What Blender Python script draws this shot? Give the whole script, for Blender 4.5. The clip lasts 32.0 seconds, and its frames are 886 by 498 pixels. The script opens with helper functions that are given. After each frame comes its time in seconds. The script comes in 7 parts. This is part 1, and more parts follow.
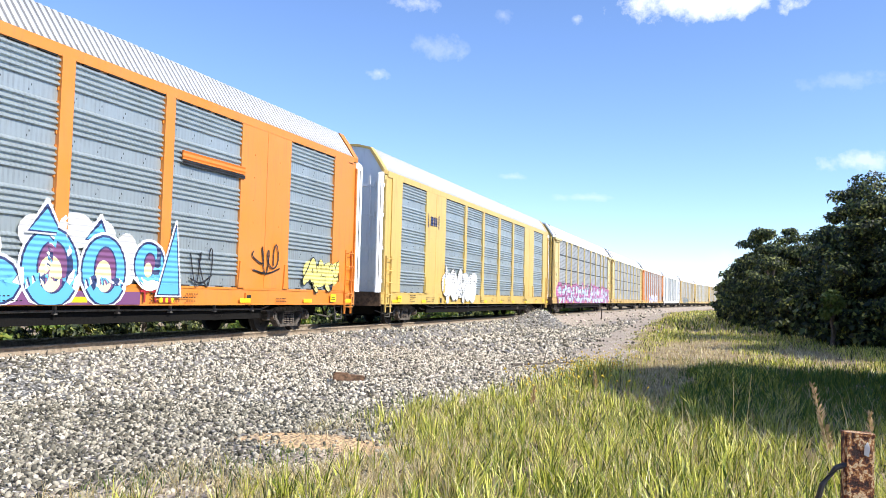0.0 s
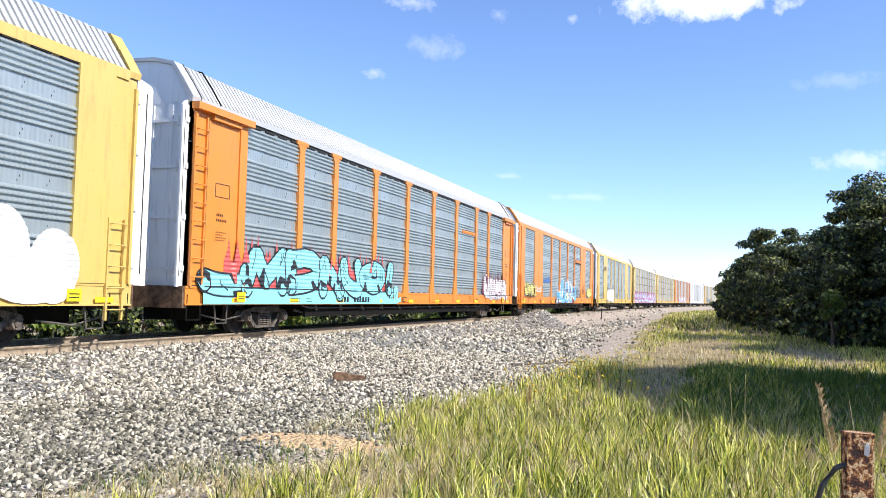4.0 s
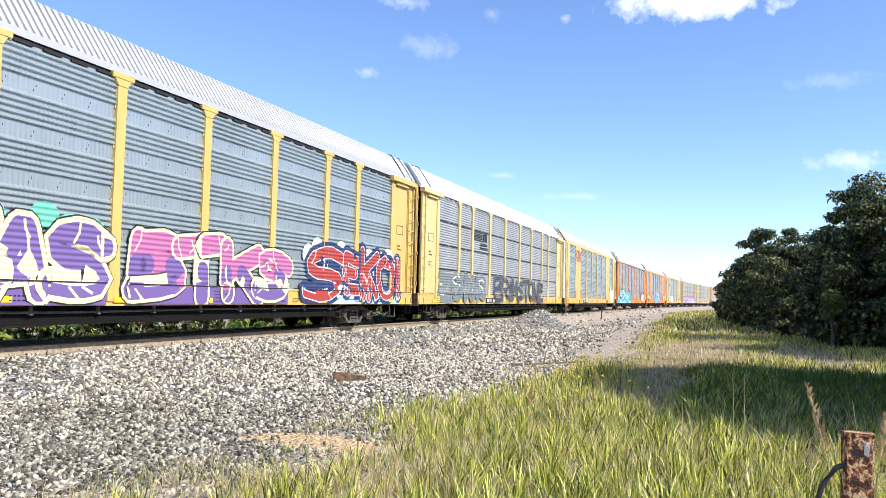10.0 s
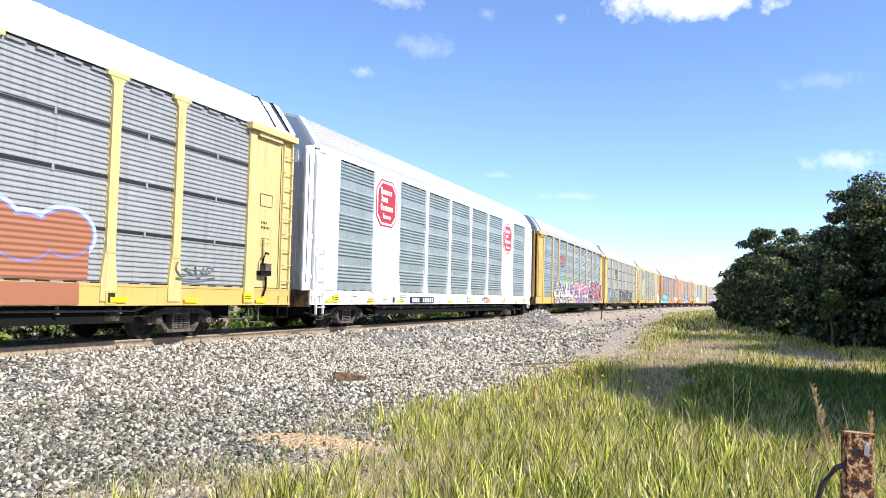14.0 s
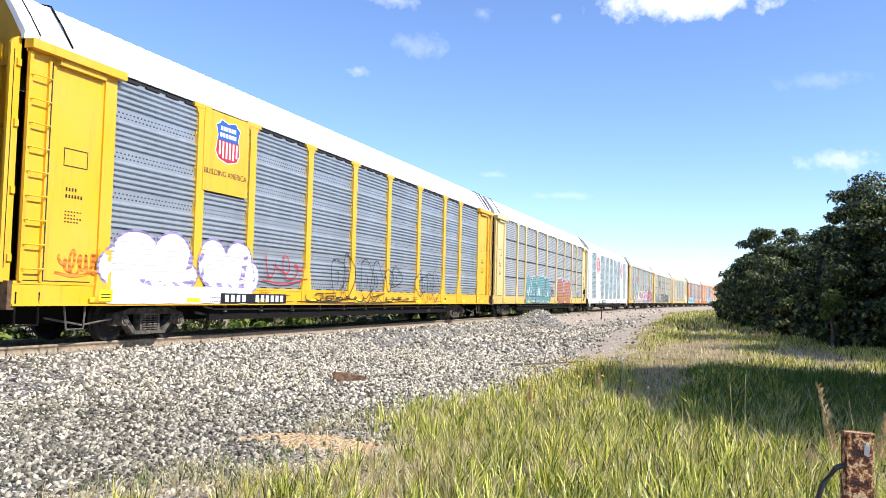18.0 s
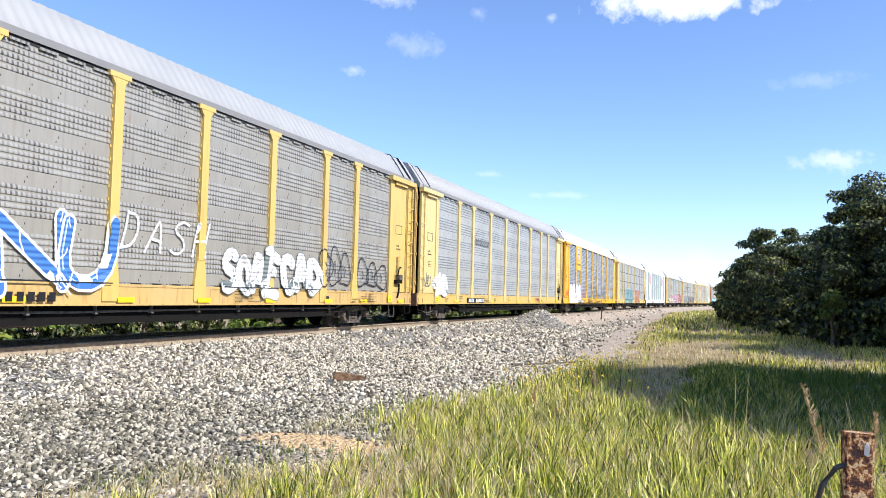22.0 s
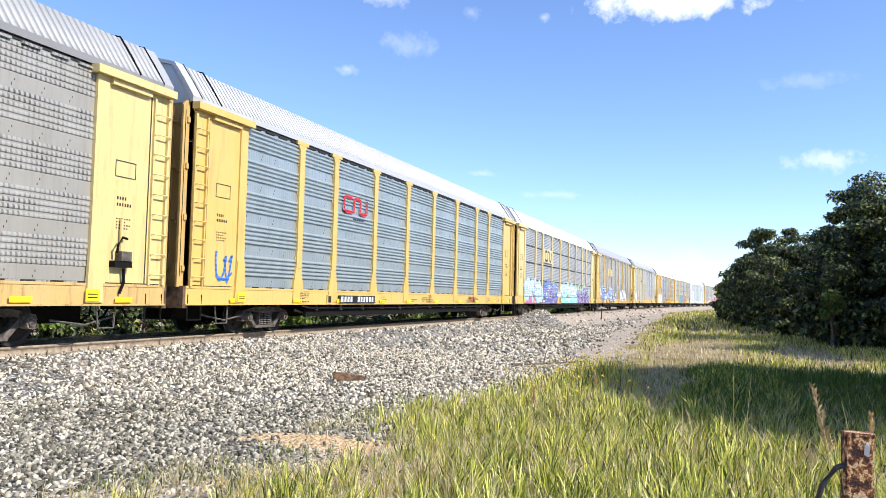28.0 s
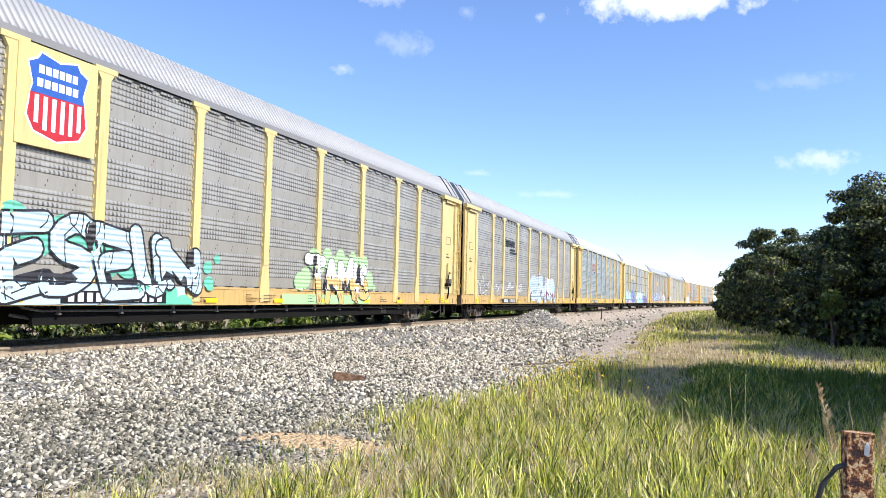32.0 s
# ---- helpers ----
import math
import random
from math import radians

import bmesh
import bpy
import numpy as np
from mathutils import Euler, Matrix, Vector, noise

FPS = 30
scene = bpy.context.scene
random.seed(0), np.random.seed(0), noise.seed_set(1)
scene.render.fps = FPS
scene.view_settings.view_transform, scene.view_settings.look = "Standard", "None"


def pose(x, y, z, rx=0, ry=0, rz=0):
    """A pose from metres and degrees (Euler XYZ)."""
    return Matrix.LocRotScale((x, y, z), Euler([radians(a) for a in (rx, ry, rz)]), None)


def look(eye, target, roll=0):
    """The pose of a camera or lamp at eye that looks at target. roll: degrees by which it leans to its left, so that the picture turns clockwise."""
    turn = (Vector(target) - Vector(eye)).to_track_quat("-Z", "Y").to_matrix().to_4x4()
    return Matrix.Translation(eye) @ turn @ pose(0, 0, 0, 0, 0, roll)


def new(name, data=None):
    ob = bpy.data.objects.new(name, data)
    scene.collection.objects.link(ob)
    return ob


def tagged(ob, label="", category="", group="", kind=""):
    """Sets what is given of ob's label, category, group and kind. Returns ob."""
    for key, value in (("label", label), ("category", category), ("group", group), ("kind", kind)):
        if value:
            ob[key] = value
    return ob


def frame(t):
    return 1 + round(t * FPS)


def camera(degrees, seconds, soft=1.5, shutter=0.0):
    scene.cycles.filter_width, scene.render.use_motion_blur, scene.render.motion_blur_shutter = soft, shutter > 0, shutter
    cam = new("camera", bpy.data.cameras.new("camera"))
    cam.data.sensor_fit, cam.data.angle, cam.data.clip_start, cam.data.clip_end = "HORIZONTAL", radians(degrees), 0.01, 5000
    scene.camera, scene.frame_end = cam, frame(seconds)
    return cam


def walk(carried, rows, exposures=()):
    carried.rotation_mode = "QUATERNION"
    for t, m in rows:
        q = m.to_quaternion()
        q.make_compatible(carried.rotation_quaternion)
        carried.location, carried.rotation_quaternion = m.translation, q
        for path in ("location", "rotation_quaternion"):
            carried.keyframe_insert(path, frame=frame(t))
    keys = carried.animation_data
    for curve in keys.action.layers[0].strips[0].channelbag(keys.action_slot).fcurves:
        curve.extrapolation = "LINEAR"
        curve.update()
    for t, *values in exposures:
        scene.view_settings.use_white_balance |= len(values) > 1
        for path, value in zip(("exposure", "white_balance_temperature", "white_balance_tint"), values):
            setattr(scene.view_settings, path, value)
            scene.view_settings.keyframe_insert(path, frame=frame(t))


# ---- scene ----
# camera: stands still beside the track, a little over rail height (rail head is z = 0)
EYE = Vector((0.0, 0.0, 1.051))
YAW, PITCH, ROLL = radians(19.291), radians(3.268), 1.370
cam = camera(56.8, 32.0, soft=0.8)
AIM = EYE + Vector((math.cos(YAW) * math.cos(PITCH), math.sin(YAW) * math.cos(PITCH), math.sin(PITCH))) * 10
walk(cam, [(0.0, look(EYE, AIM, ROLL)), (32.0, look(EYE, AIM, ROLL))], exposures=[(0.0, 0.68), (32.0, 0.68)])

# daylight: afternoon sun square on to the camera's side of the train
SUN_EL, SUN_TO = radians(41), Vector((-0.12, -0.99)).normalized()
world = bpy.data.worlds.new("world")
scene.world = world
world.use_nodes = True
wn = world.node_tree
sky = wn.nodes.new("ShaderNodeTexSky")
sky.sky_type, sky.sun_disc = "NISHITA", False
sky.sun_elevation, sky.sun_rotation = SUN_EL, math.atan2(SUN_TO.x, SUN_TO.y)
sky.altitude, sky.air_density, sky.dust_density, sky.ozone_density = 700, 0.92, 0.0, 6.2
tint = wn.nodes.new("ShaderNodeMix")
tint.data_type, tint.blend_type = "RGBA", "MULTIPLY"
tint.inputs[0].default_value, tint.inputs[7].default_value = 1.0, (1.08, 1.01, 1.06, 1)
wn.links.new(sky.outputs[0], tint.inputs[6])
wn.links.new(tint.outputs[2], wn.nodes["Background"].inputs[0])
wn.nodes["Background"].inputs[1].default_value = 0.15
sun = new("sun", bpy.data.lights.new("sun", "SUN"))
sun.data.energy, sun.data.angle, sun.data.color = 4.6, radians(0.53), (1.0, 0.94, 0.86)
to_sun = Vector((SUN_TO.x * math.cos(SUN_EL), SUN_TO.y * math.cos(SUN_EL), math.sin(SUN_EL)))
sun.matrix_world = look(to_sun * 50, (0, 0, 0))


# ---------------------------------------------------------------- materials
def nodes_of(name):
    m = bpy.data.materials.new(name)
    m.use_nodes = True
    nt = m.node_tree
    return m, nt, nt.nodes["Principled BSDF"]


def add(nt, kind, **values):
    n = nt.nodes.new(kind)
    for k, v in values.items():
        n.inputs[k].default_value = v
    return n


def coords(nt, scale=(1, 1, 1), spread=0.0):
    """Object coordinates in metres, shifted from object to object by spread."""
    tc = nt.nodes.new("ShaderNodeTexCoord")
    mp = nt.nodes.new("ShaderNodeMapping")
    mp.inputs["Scale"].default_value = scale
    nt.links.new(tc.outputs["Object"], mp.inputs[0])
    if spread:
        info = nt.nodes.new("ShaderNodeObjectInfo")
        mul = nt.nodes.new("ShaderNodeMath")
        mul.operation = "MULTIPLY"
        mul.inputs[1].default_value = spread
        nt.links.new(info.outputs["Random"], mul.inputs[0])
        nt.links.new(mul.outputs[0], mp.inputs["Location"])
    return mp.outputs[0]


def ramp(nt, source, stops):
    r = nt.nodes.new("ShaderNodeValToRGB")
    while len(r.color_ramp.elements) < len(stops):
        r.color_ramp.elements.new(0.5)
    for e, (p, c) in zip(r.color_ramp.elements, stops):
        e.position = p
        e.color = (*c, 1) if len(c) == 3 else c
    nt.links.new(source, r.inputs[0])
    return r.outputs[0]


def grey(v):
    return (v, v, v)


def mix(nt, fac, a, b, mode="MIX"):
    n = nt.nodes.new("ShaderNodeMix")
    n.data_type, n.blend_type = "RGBA", mode
    for sock, val in ((n.inputs[0], fac), (n.inputs[6], a), (n.inputs[7], b)):
        if isinstance(val, bpy.types.NodeSocket):
            nt.links.new(val, sock)
        elif isinstance(val, (int, float)):
            sock.default_value = val
        else:
            sock.default_value = (*val, 1)
    return n.outputs[2]


def noise_of(nt, vec, scale, detail=4.0, rough=0.6):
    n = add(nt, "ShaderNodeTexNoise", Scale=scale, Detail=detail, Roughness=rough)
    nt.links.new(vec, n.inputs["Vector"])
    return n.outputs["Fac"]


def bump(nt, bsdf, height, strength, distance):
    b = add(nt, "ShaderNodeBump", Strength=strength, Distance=distance)
    nt.links.new(height, b.inputs["Height"])
    nt.links.new(b.outputs[0], bsdf.inputs["Normal"])


MATS = {}


def painted(name, colour, dirt=(0.16, 0.11, 0.07), amount=0.5, rough=0.45, metal=0.0):
    """Weathered enamel on steel: sun-bleached patches, streaks of rust and road dirt running down."""
    if name in MATS:
        return MATS[name]
    m, nt, b = nodes_of(name)
    v = coords(nt, (1, 1, 1), 37.0)
    streak = noise_of(nt, coords(nt, (3.2, 3.2, 0.35), 37.0), 2.2, 5.0, 0.65)
    patch = noise_of(nt, v, 0.9, 5.0)
    fine = noise_of(nt, v, 14.0, 4.0)
    base = mix(nt, ramp(nt, patch, [(0.35, grey(0.0)), (0.75, grey(0.35))]), colour, tuple(min(1, c * 0.8 + 0.10) for c in colour))
    base = mix(nt, ramp(nt, streak, [(0.52, grey(0.0)), (0.78, grey(amount))]), base, dirt)
    base = mix(nt, ramp(nt, fine, [(0.60, grey(0.0)), (0.75, grey(amount * 0.5))]), base, dirt)
    nt.links.new(base, b.inputs["Base Color"])
    nt.links.new(ramp(nt, patch, [(0.3, grey(rough - 0.1)), (0.8, grey(rough + 0.15))]), b.inputs["Roughness"])
    b.inputs["Metallic"].default_value = metal
    bump(nt, b, fine, 0.15, 0.01)
    MATS[name] = m
    return m


def sheet_steel(name, colour, dark, perforated=0.0, dirt=0.4, metal=0.25, rust=0.35):
    """Galvanised or painted wall sheet: spangle, streaks, and rows of punched slots where perforated."""
    m, nt, b = nodes_of(name)
    v = coords(nt, (1, 1, 1), 23.0)
    patch = noise_of(nt, coords(nt, (0.7, 0.7, 0.35), 23.0), 1.3, 5.0, 0.6)
    streak = noise_of(nt, coords(nt, (5.0, 5.0, 0.25), 23.0), 2.0, 5.0, 0.7)
    base = mix(nt, ramp(nt, patch, [(0.3, grey(0.0)), (0.75, grey(0.7))]), colour, dark)
    base = mix(nt, ramp(nt, streak, [(0.50, grey(0.0)), (0.80, grey(dirt))]), base, (0.13, 0.095, 0.07))
    # rust weeping down from seams and bolts
    weep = noise_of(nt, coords(nt, (2.6, 2.6, 0.45), 51.0), 1.6, 6.0, 0.7)
    base = mix(nt, ramp(nt, weep, [(0.63, grey(0.0)), (0.74, grey(rust))]), base, (0.30, 0.14, 0.06))
    if perforated:
        for scale, cut in ((19.0, 0.56),):
            w = add(nt, "ShaderNodeTexWave", Scale=scale / 3.14159 * 0.5, Distortion=0.6)
            w.bands_direction = "X"
            nt.links.new(v, w.inputs["Vector"])
            # the punched lines show more in some patches than in others
            lines = ramp(nt, w.outputs["Fac"], [(cut, grey(0.0)), (cut + 0.1, grey(perforated * 1.5))])
            worn = ramp(nt, noise_of(nt, coords(nt, (1.0, 1.0, 1.6), 67.0), 1.9, 5.0, 0.65), [(0.40, grey(0.12)), (0.62, grey(1.0))])
            base = mix(nt, mix(nt, 1.0, lines, worn, "MULTIPLY"), base, (0.045, 0.04, 0.038))
    nt.links.new(base, b.inputs["Base Color"])
    b.inputs["Metallic"].default_value = metal
    nt.links.new(ramp(nt, patch, [(0.3, grey(0.36)), (0.8, grey(0.56))]), b.inputs["Roughness"])
    bump(nt, b, noise_of(nt, v, 9.0), 0.2, 0.01)
    MATS[name] = m
    return m


def plain(name, colour, rough=0.6, metal=0.0, grain=0.25, scale=20.0):
    """A surface of one colour with a fine uneven grain."""
    if name in MATS:
        return MATS[name]
    m, nt, b = nodes_of(name)
    n = noise_of(nt, coords(nt, (1, 1, 1), 11.0), scale)
    nt.links.new(mix(nt, ramp(nt, n, [(0.35, grey(0.0)), (0.7, grey(1.0))]), tuple(c * (1 - grain) for c in colour), tuple(min(1, c * (1 + grain)) for c in colour)), b.inputs["Base Color"])
    b.inputs["Roughness"].default_value, b.inputs["Metallic"].default_value = rough, metal
    bump(nt, b, n, 0.2, 0.01)
    MATS[name] = m
    return m


def island_mat(name, stops, rough=0.7, translucent=0.0):
    """Small loose pieces (stones, blades, leaves), each with a tone of its own."""
    m, nt, b = nodes_of(name)
    g = nt.nodes.new("ShaderNodeNewGeometry")
    col = ramp(nt, g.outputs["Random Per Island"], stops)
    big = noise_of(nt, coords(nt), 0.35, 3.0)
    col = mix(nt, ramp(nt, big, [(0.3, grey(0.0)), (0.7, grey(0.35))]), col, mix(nt, 1.0, col, (0.75, 0.72, 0.6), "MULTIPLY"))
    nt.links.new(col, b.inputs["Base Color"])
    b.inputs["Roughness"].default_value = rough
    if translucent:
        t = nt.nodes.new("ShaderNodeBsdfTranslucent")
        s = nt.nodes.new("ShaderNodeMixShader")
        s.inputs[0].default_value = translucent
        nt.links.new(col, t.inputs[0])
        nt.links.new(b.outputs[0], s.inputs[1])
        nt.links.new(t.outputs[0], s.inputs[2])
        nt.links.new(s.outputs[0], nt.nodes["Material Output"].inputs[0])
    MATS[name] = m
    return m


YELLOW = painted("rack_yellow", (0.61, 0.42, 0.115), amount=0.42)
PALE = painted("rack_pale_yellow", (0.63, 0.495, 0.205), amount=0.42)
GOLD = painted("rack_golden", (0.74, 0.41, 0.012), amount=0.3)
ORANGE = painted("rack_orange", (0.68, 0.225, 0.025), amount=0.35)
WHITE = painted("rack_white", (0.80, 0.81, 0.80), amount=0.25)
DOOR_TAN = painted("door_tan", (0.50, 0.33, 0.11), amount=0.55)
SILL_TAN = painted("sill_tan", (0.54, 0.36, 0.13), dirt=(0.14, 0.07, 0.03), amount=0.8)
ROOF = painted("roof_galvanised", (0.44, 0.45, 0.45), dirt=(0.38, 0.42, 0.40), amount=0.25, rough=0.5, metal=0.1)
ROOF_WHITE = painted("roof_white", (0.78, 0.78, 0.76), dirt=(0.52, 0.50, 0.46), amount=0.2, rough=0.6)
# darker roof tones; in the rib troughs they stand in for shade
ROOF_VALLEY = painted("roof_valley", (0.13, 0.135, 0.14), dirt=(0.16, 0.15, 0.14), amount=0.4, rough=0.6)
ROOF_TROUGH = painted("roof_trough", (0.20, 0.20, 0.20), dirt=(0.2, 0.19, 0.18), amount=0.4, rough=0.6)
ROOF_OLD = painted("roof_weathered", (0.33, 0.335, 0.335), dirt=(0.32, 0.34, 0.32), amount=0.4, rough=0.5, metal=0.05)
BLUE_STEEL = sheet_steel("sheet_blue_grey", (0.47, 0.525, 0.52), (0.30, 0.355, 0.37), 0.12, 0.22, 0.55)
SLATE_STEEL = sheet_steel("sheet_slate", (0.44, 0.475, 0.50), (0.25, 0.285, 0.32), 0.0, 0.22, 0.5)
GREEN_STEEL = sheet_steel("sheet_green_grey", (0.46, 0.52, 0.495), (0.33, 0.385, 0.365), 0.14, 0.22, 0.5)
GREY_STEEL = sheet_steel("sheet_grey", (0.42, 0.435, 0.42), (0.31, 0.32, 0.31), 0.42, 0.3)
GREY_RIDGE = sheet_steel("ridge_grey", (0.45, 0.455, 0.435), (0.34, 0.34, 0.325), 0.0, 0.3)
BROWN_STEEL = sheet_steel("sheet_weathered_brown", (0.40, 0.39, 0.35), (0.27, 0.258, 0.222), 0.55, 0.35)
BROWN_RIDGE = sheet_steel("ridge_weathered_brown", (0.38, 0.36, 0.31), (0.27, 0.255, 0.215), 0.0, 0.3)
PALE_STEEL = sheet_steel("sheet_pale_grey", (0.41, 0.42, 0.41), (0.27, 0.275, 0.265), 0.0, 0.5)
BLACK = plain("underframe_black", (0.010, 0.0095, 0.009), 0.95)
BLACK.node_tree.nodes["Principled BSDF"].inputs["Specular IOR Level"].default_value = 0.12
TRUCK_M = plain("cast_steel_dusty", (0.095, 0.082, 0.068), 0.85, 0.0, 0.6, 8.0)
SPRING_M = plain("spring_steel_rusty", (0.15, 0.12, 0.095), 0.8, 0.0, 0.5, 10.0)
PIPE_M = plain("pipe_dusty", (0.11, 0.10, 0.088), 0.75, 0.1, 0.4, 10.0)
WHEEL_M = plain("wheel_steel", (0.022, 0.019, 0.017), 0.75, 0.0, 0.4)
RUSTY = plain("sill_rusty", (0.13, 0.075, 0.04), 0.85, 0.0, 0.6, 7.0)
SEAM = plain("seam_black", (0.015, 0.015, 0.016), 0.8)
RAIL_M = plain("rail_rust", (0.31, 0.25, 0.18), 0.75, 0.2, 0.35, 12.0)
TIE_M = plain("tie_creosoted", (0.085, 0.065, 0.05), 0.9, 0.0, 0.5, 9.0)


# ---------------------------------------------------------------- mesh tools
class Build:
    """Collects boxes, tubes and plates into one mesh."""

    def __init__(self):
        self.v, self.f, self.m = [], [], []

    def face(self, pts, mat=0):
        n = len(self.v)
        self.v += [tuple(p) for p in pts]
        self.f.append(tuple(range(n, n + len(pts))))
        self.m.append(mat)

    def box(self, x0, x1, y0, y1, z0, z1, mat=0):
        n = len(self.v)
        self.v += [(x, y, z) for x in (x0, x1) for y in (y0, y1) for z in (z0, z1)]
        for q in ((0, 1, 3, 2), (4, 6, 7, 5), (0, 4, 5, 1), (2, 3, 7, 6), (0, 2, 6, 4), (1, 5, 7, 3)):
            self.f.append(tuple(n + i for i in q))
            self.m.append(mat)

    def prism(self, outline, y0, y1, mat=0):
        """Outline of (x, z), anticlockwise seen from -y, pushed from y0 to y1."""
        n, k = len(self.v), len(outline)
        self.v += [(x, y0, z) for x, z in outline] + [(x, y1, z) for x, z in outline]
        self.f.append(tuple(range(n, n + k)))
        self.f.append(tuple(range(n + 2 * k - 1, n + k - 1, -1)))
        self.m += [mat, mat]
        for i in range(k):
            j = (i + 1) % k
            self.f.append((n + j, n + i, n + k + i, n + k + j))
            self.m.append(mat)

    def tube(self, path, r, sides=6, mat=0):
        n0 = len(self.v)
        pts = [Vector(p) for p in path]
        for i, p in enumerate(pts):
            d = (pts[min(i + 1, len(pts) - 1)] - pts[max(i - 1, 0)]).normalized()
            a = d.orthogonal().normalized()
            if abs(d.z) < 0.9:
                a = d.cross(Vector((0, 0, 1))).normalized()
            c = d.cross(a)
            rr = r[i] if isinstance(r, (list, tuple)) else r
            self.v += [tuple(p + (a * math.cos(2 * math.pi * k / sides) + c * math.sin(2 * math.pi * k / sides)) * rr) for k in range(sides)]
        for i in range(len(pts) - 1):
            for k in range(sides):
                a, b2 = n0 + i * sides + k, n0 + i * sides + (k + 1) % sides
                self.f.append((a, b2, b2 + sides, a + sides))
                self.m.append(mat)
        self.f.append(tuple(n0 + k for k in range(sides))[::-1])
        self.f.append(tuple(n0 + (len(pts) - 1) * sides + k for k in range(sides)))
        self.m += [mat, mat]

    def mesh(self, name, mats, smooth=False):
        me = bpy.data.meshes.new(name)
        me.from_pydata(self.v, [], self.f)
        for m in mats if isinstance(mats, (list, tuple)) else [mats]:
            me.materials.append(m)
        me.polygons.foreach_set("material_index", self.m)
        if smooth:
            me.polygons.foreach_set("use_smooth", [True] * len(self.f))
        me.update()
        return me


def part(name, me, parent, at=None, label="", mats=None):
    """Links a mesh (or a Build with its materials) as one part under a thing or a part."""
    if isinstance(me, Build):
        me = me.mesh(name, mats)
    ob = new(name, me)
    ob.parent = parent
    if at is not None:
        ob.matrix_basis = at if isinstance(at, Matrix) else Matrix.Translation(at)
    if label:
        tagged(ob, label)
    return ob


def mesh_of(name, v, f, mat):
    """A mesh straight from arrays: v (n, 3), f (m, 3 or 4)."""
    me = bpy.data.meshes.new(name)
    v, f = np.asarray(v, np.float32), np.asarray(f, np.int32)
    me.vertices.add(len(v))
    me.vertices.foreach_set("co", v.ravel())
    k = f.shape[1]
    me.loops.add(f.size)
    me.loops.foreach_set("vertex_index", f.ravel())
    me.polygons.add(len(f))
    me.polygons.foreach_set("loop_start", np.arange(0, f.size, k, dtype=np.int32))
    me.polygons.foreach_set("loop_total", np.full(len(f), k, np.int32))
    me.update(calc_edges=True)
    me.materials.append(mat)
    return me


# ---------------------------------------------------------------- the track's line
TRACK_Y = 12.384
S0, S1 = -460, 900
_s = np.arange(S0, S1 + 1.0)
_k = np.interp(_s, [0, 50, 100, 160, 230, 320], [0.00008, -0.00002, -0.00038, -0.0008, -0.00072, -0.00068]) * (_s > 0)
_th = np.concatenate([[0], np.cumsum((_k[1:] + _k[:-1]) / 2)])
_x = np.concatenate([[0], np.cumsum(np.cos((_th[1:] + _th[:-1]) / 2))]) + S0
_y = np.concatenate([[0], np.cumsum(np.sin((_th[1:] + _th[:-1]) / 2))]) + TRACK_Y


def track(s):
    return float(np.interp(s, _s, _x)), float(np.interp(s, _s, _y)), float(np.interp(s, _s, _th))


def offset(x, y):
    """Metres from the track's centre line, positive on the camera's side (arrays too)."""
    return (np.interp(x, _x, _y) - y) * np.cos(np.interp(x, _x, _th))


def hills(x, y, scale):
    return (np.sin(x * 1.7 / scale + 1.3 * np.sin(y * 1.1 / scale)) + np.sin(y * 2.3 / scale + 0.7 + np.sin(x * 0.9 / scale))) * 0.5


def ground_z(x, y):
    o = offset(x, y)
    z = np.interp(o, [-400, -60, -9, -5, -3.1, -1.75, 0.84, 0.98, 1.9, 2.9, 5.0, 9.5, 14, 40, 400], [-1.6, -1.1, -0.95, -0.85, -0.55, -0.20, -0.20, -0.125, -0.13, -0.47, -0.58, -0.60, -0.56, -0.8, -1.2])
    z = z + np.where(np.abs(o) > 2.6, 0.035 * hills(x, y, 2.2) + 0.02 * hills(x + 5, y, 0.7), 0.006 * hills(x, y, 0.5))
    # a heap of tipped ballast beside the track
    z = z + 0.88 * np.exp(-(((x - 43.4) / 1.3) ** 2 + ((y - 9.45) / 0.95) ** 2)) + 0.12 * np.exp(-(((x - 60) / 14) ** 2 + ((y - 3.2) / 2.2) ** 2))
    return z


# ---------------------------------------------------------------- ground
def grassy(x, y):
    """How far inside the grass a place lies, in metres (negative: on the gravel)."""
    edge = np.interp(x, [-30, 4.5, 5.7, 6.8, 8.5, 10.4, 14.2, 21.2, 35.5, 60, 113, 235, 400], [5.5, 4.3, 3.9, 3.35, 3.6, 4.2, 3.65, 2.9, 4.0, 5.6, 7.8, 3.6, -26])
    return edge - y + 0.35 * hills(x, y, 1.3) * np.minimum(1, np.maximum(x, 1) / 12)


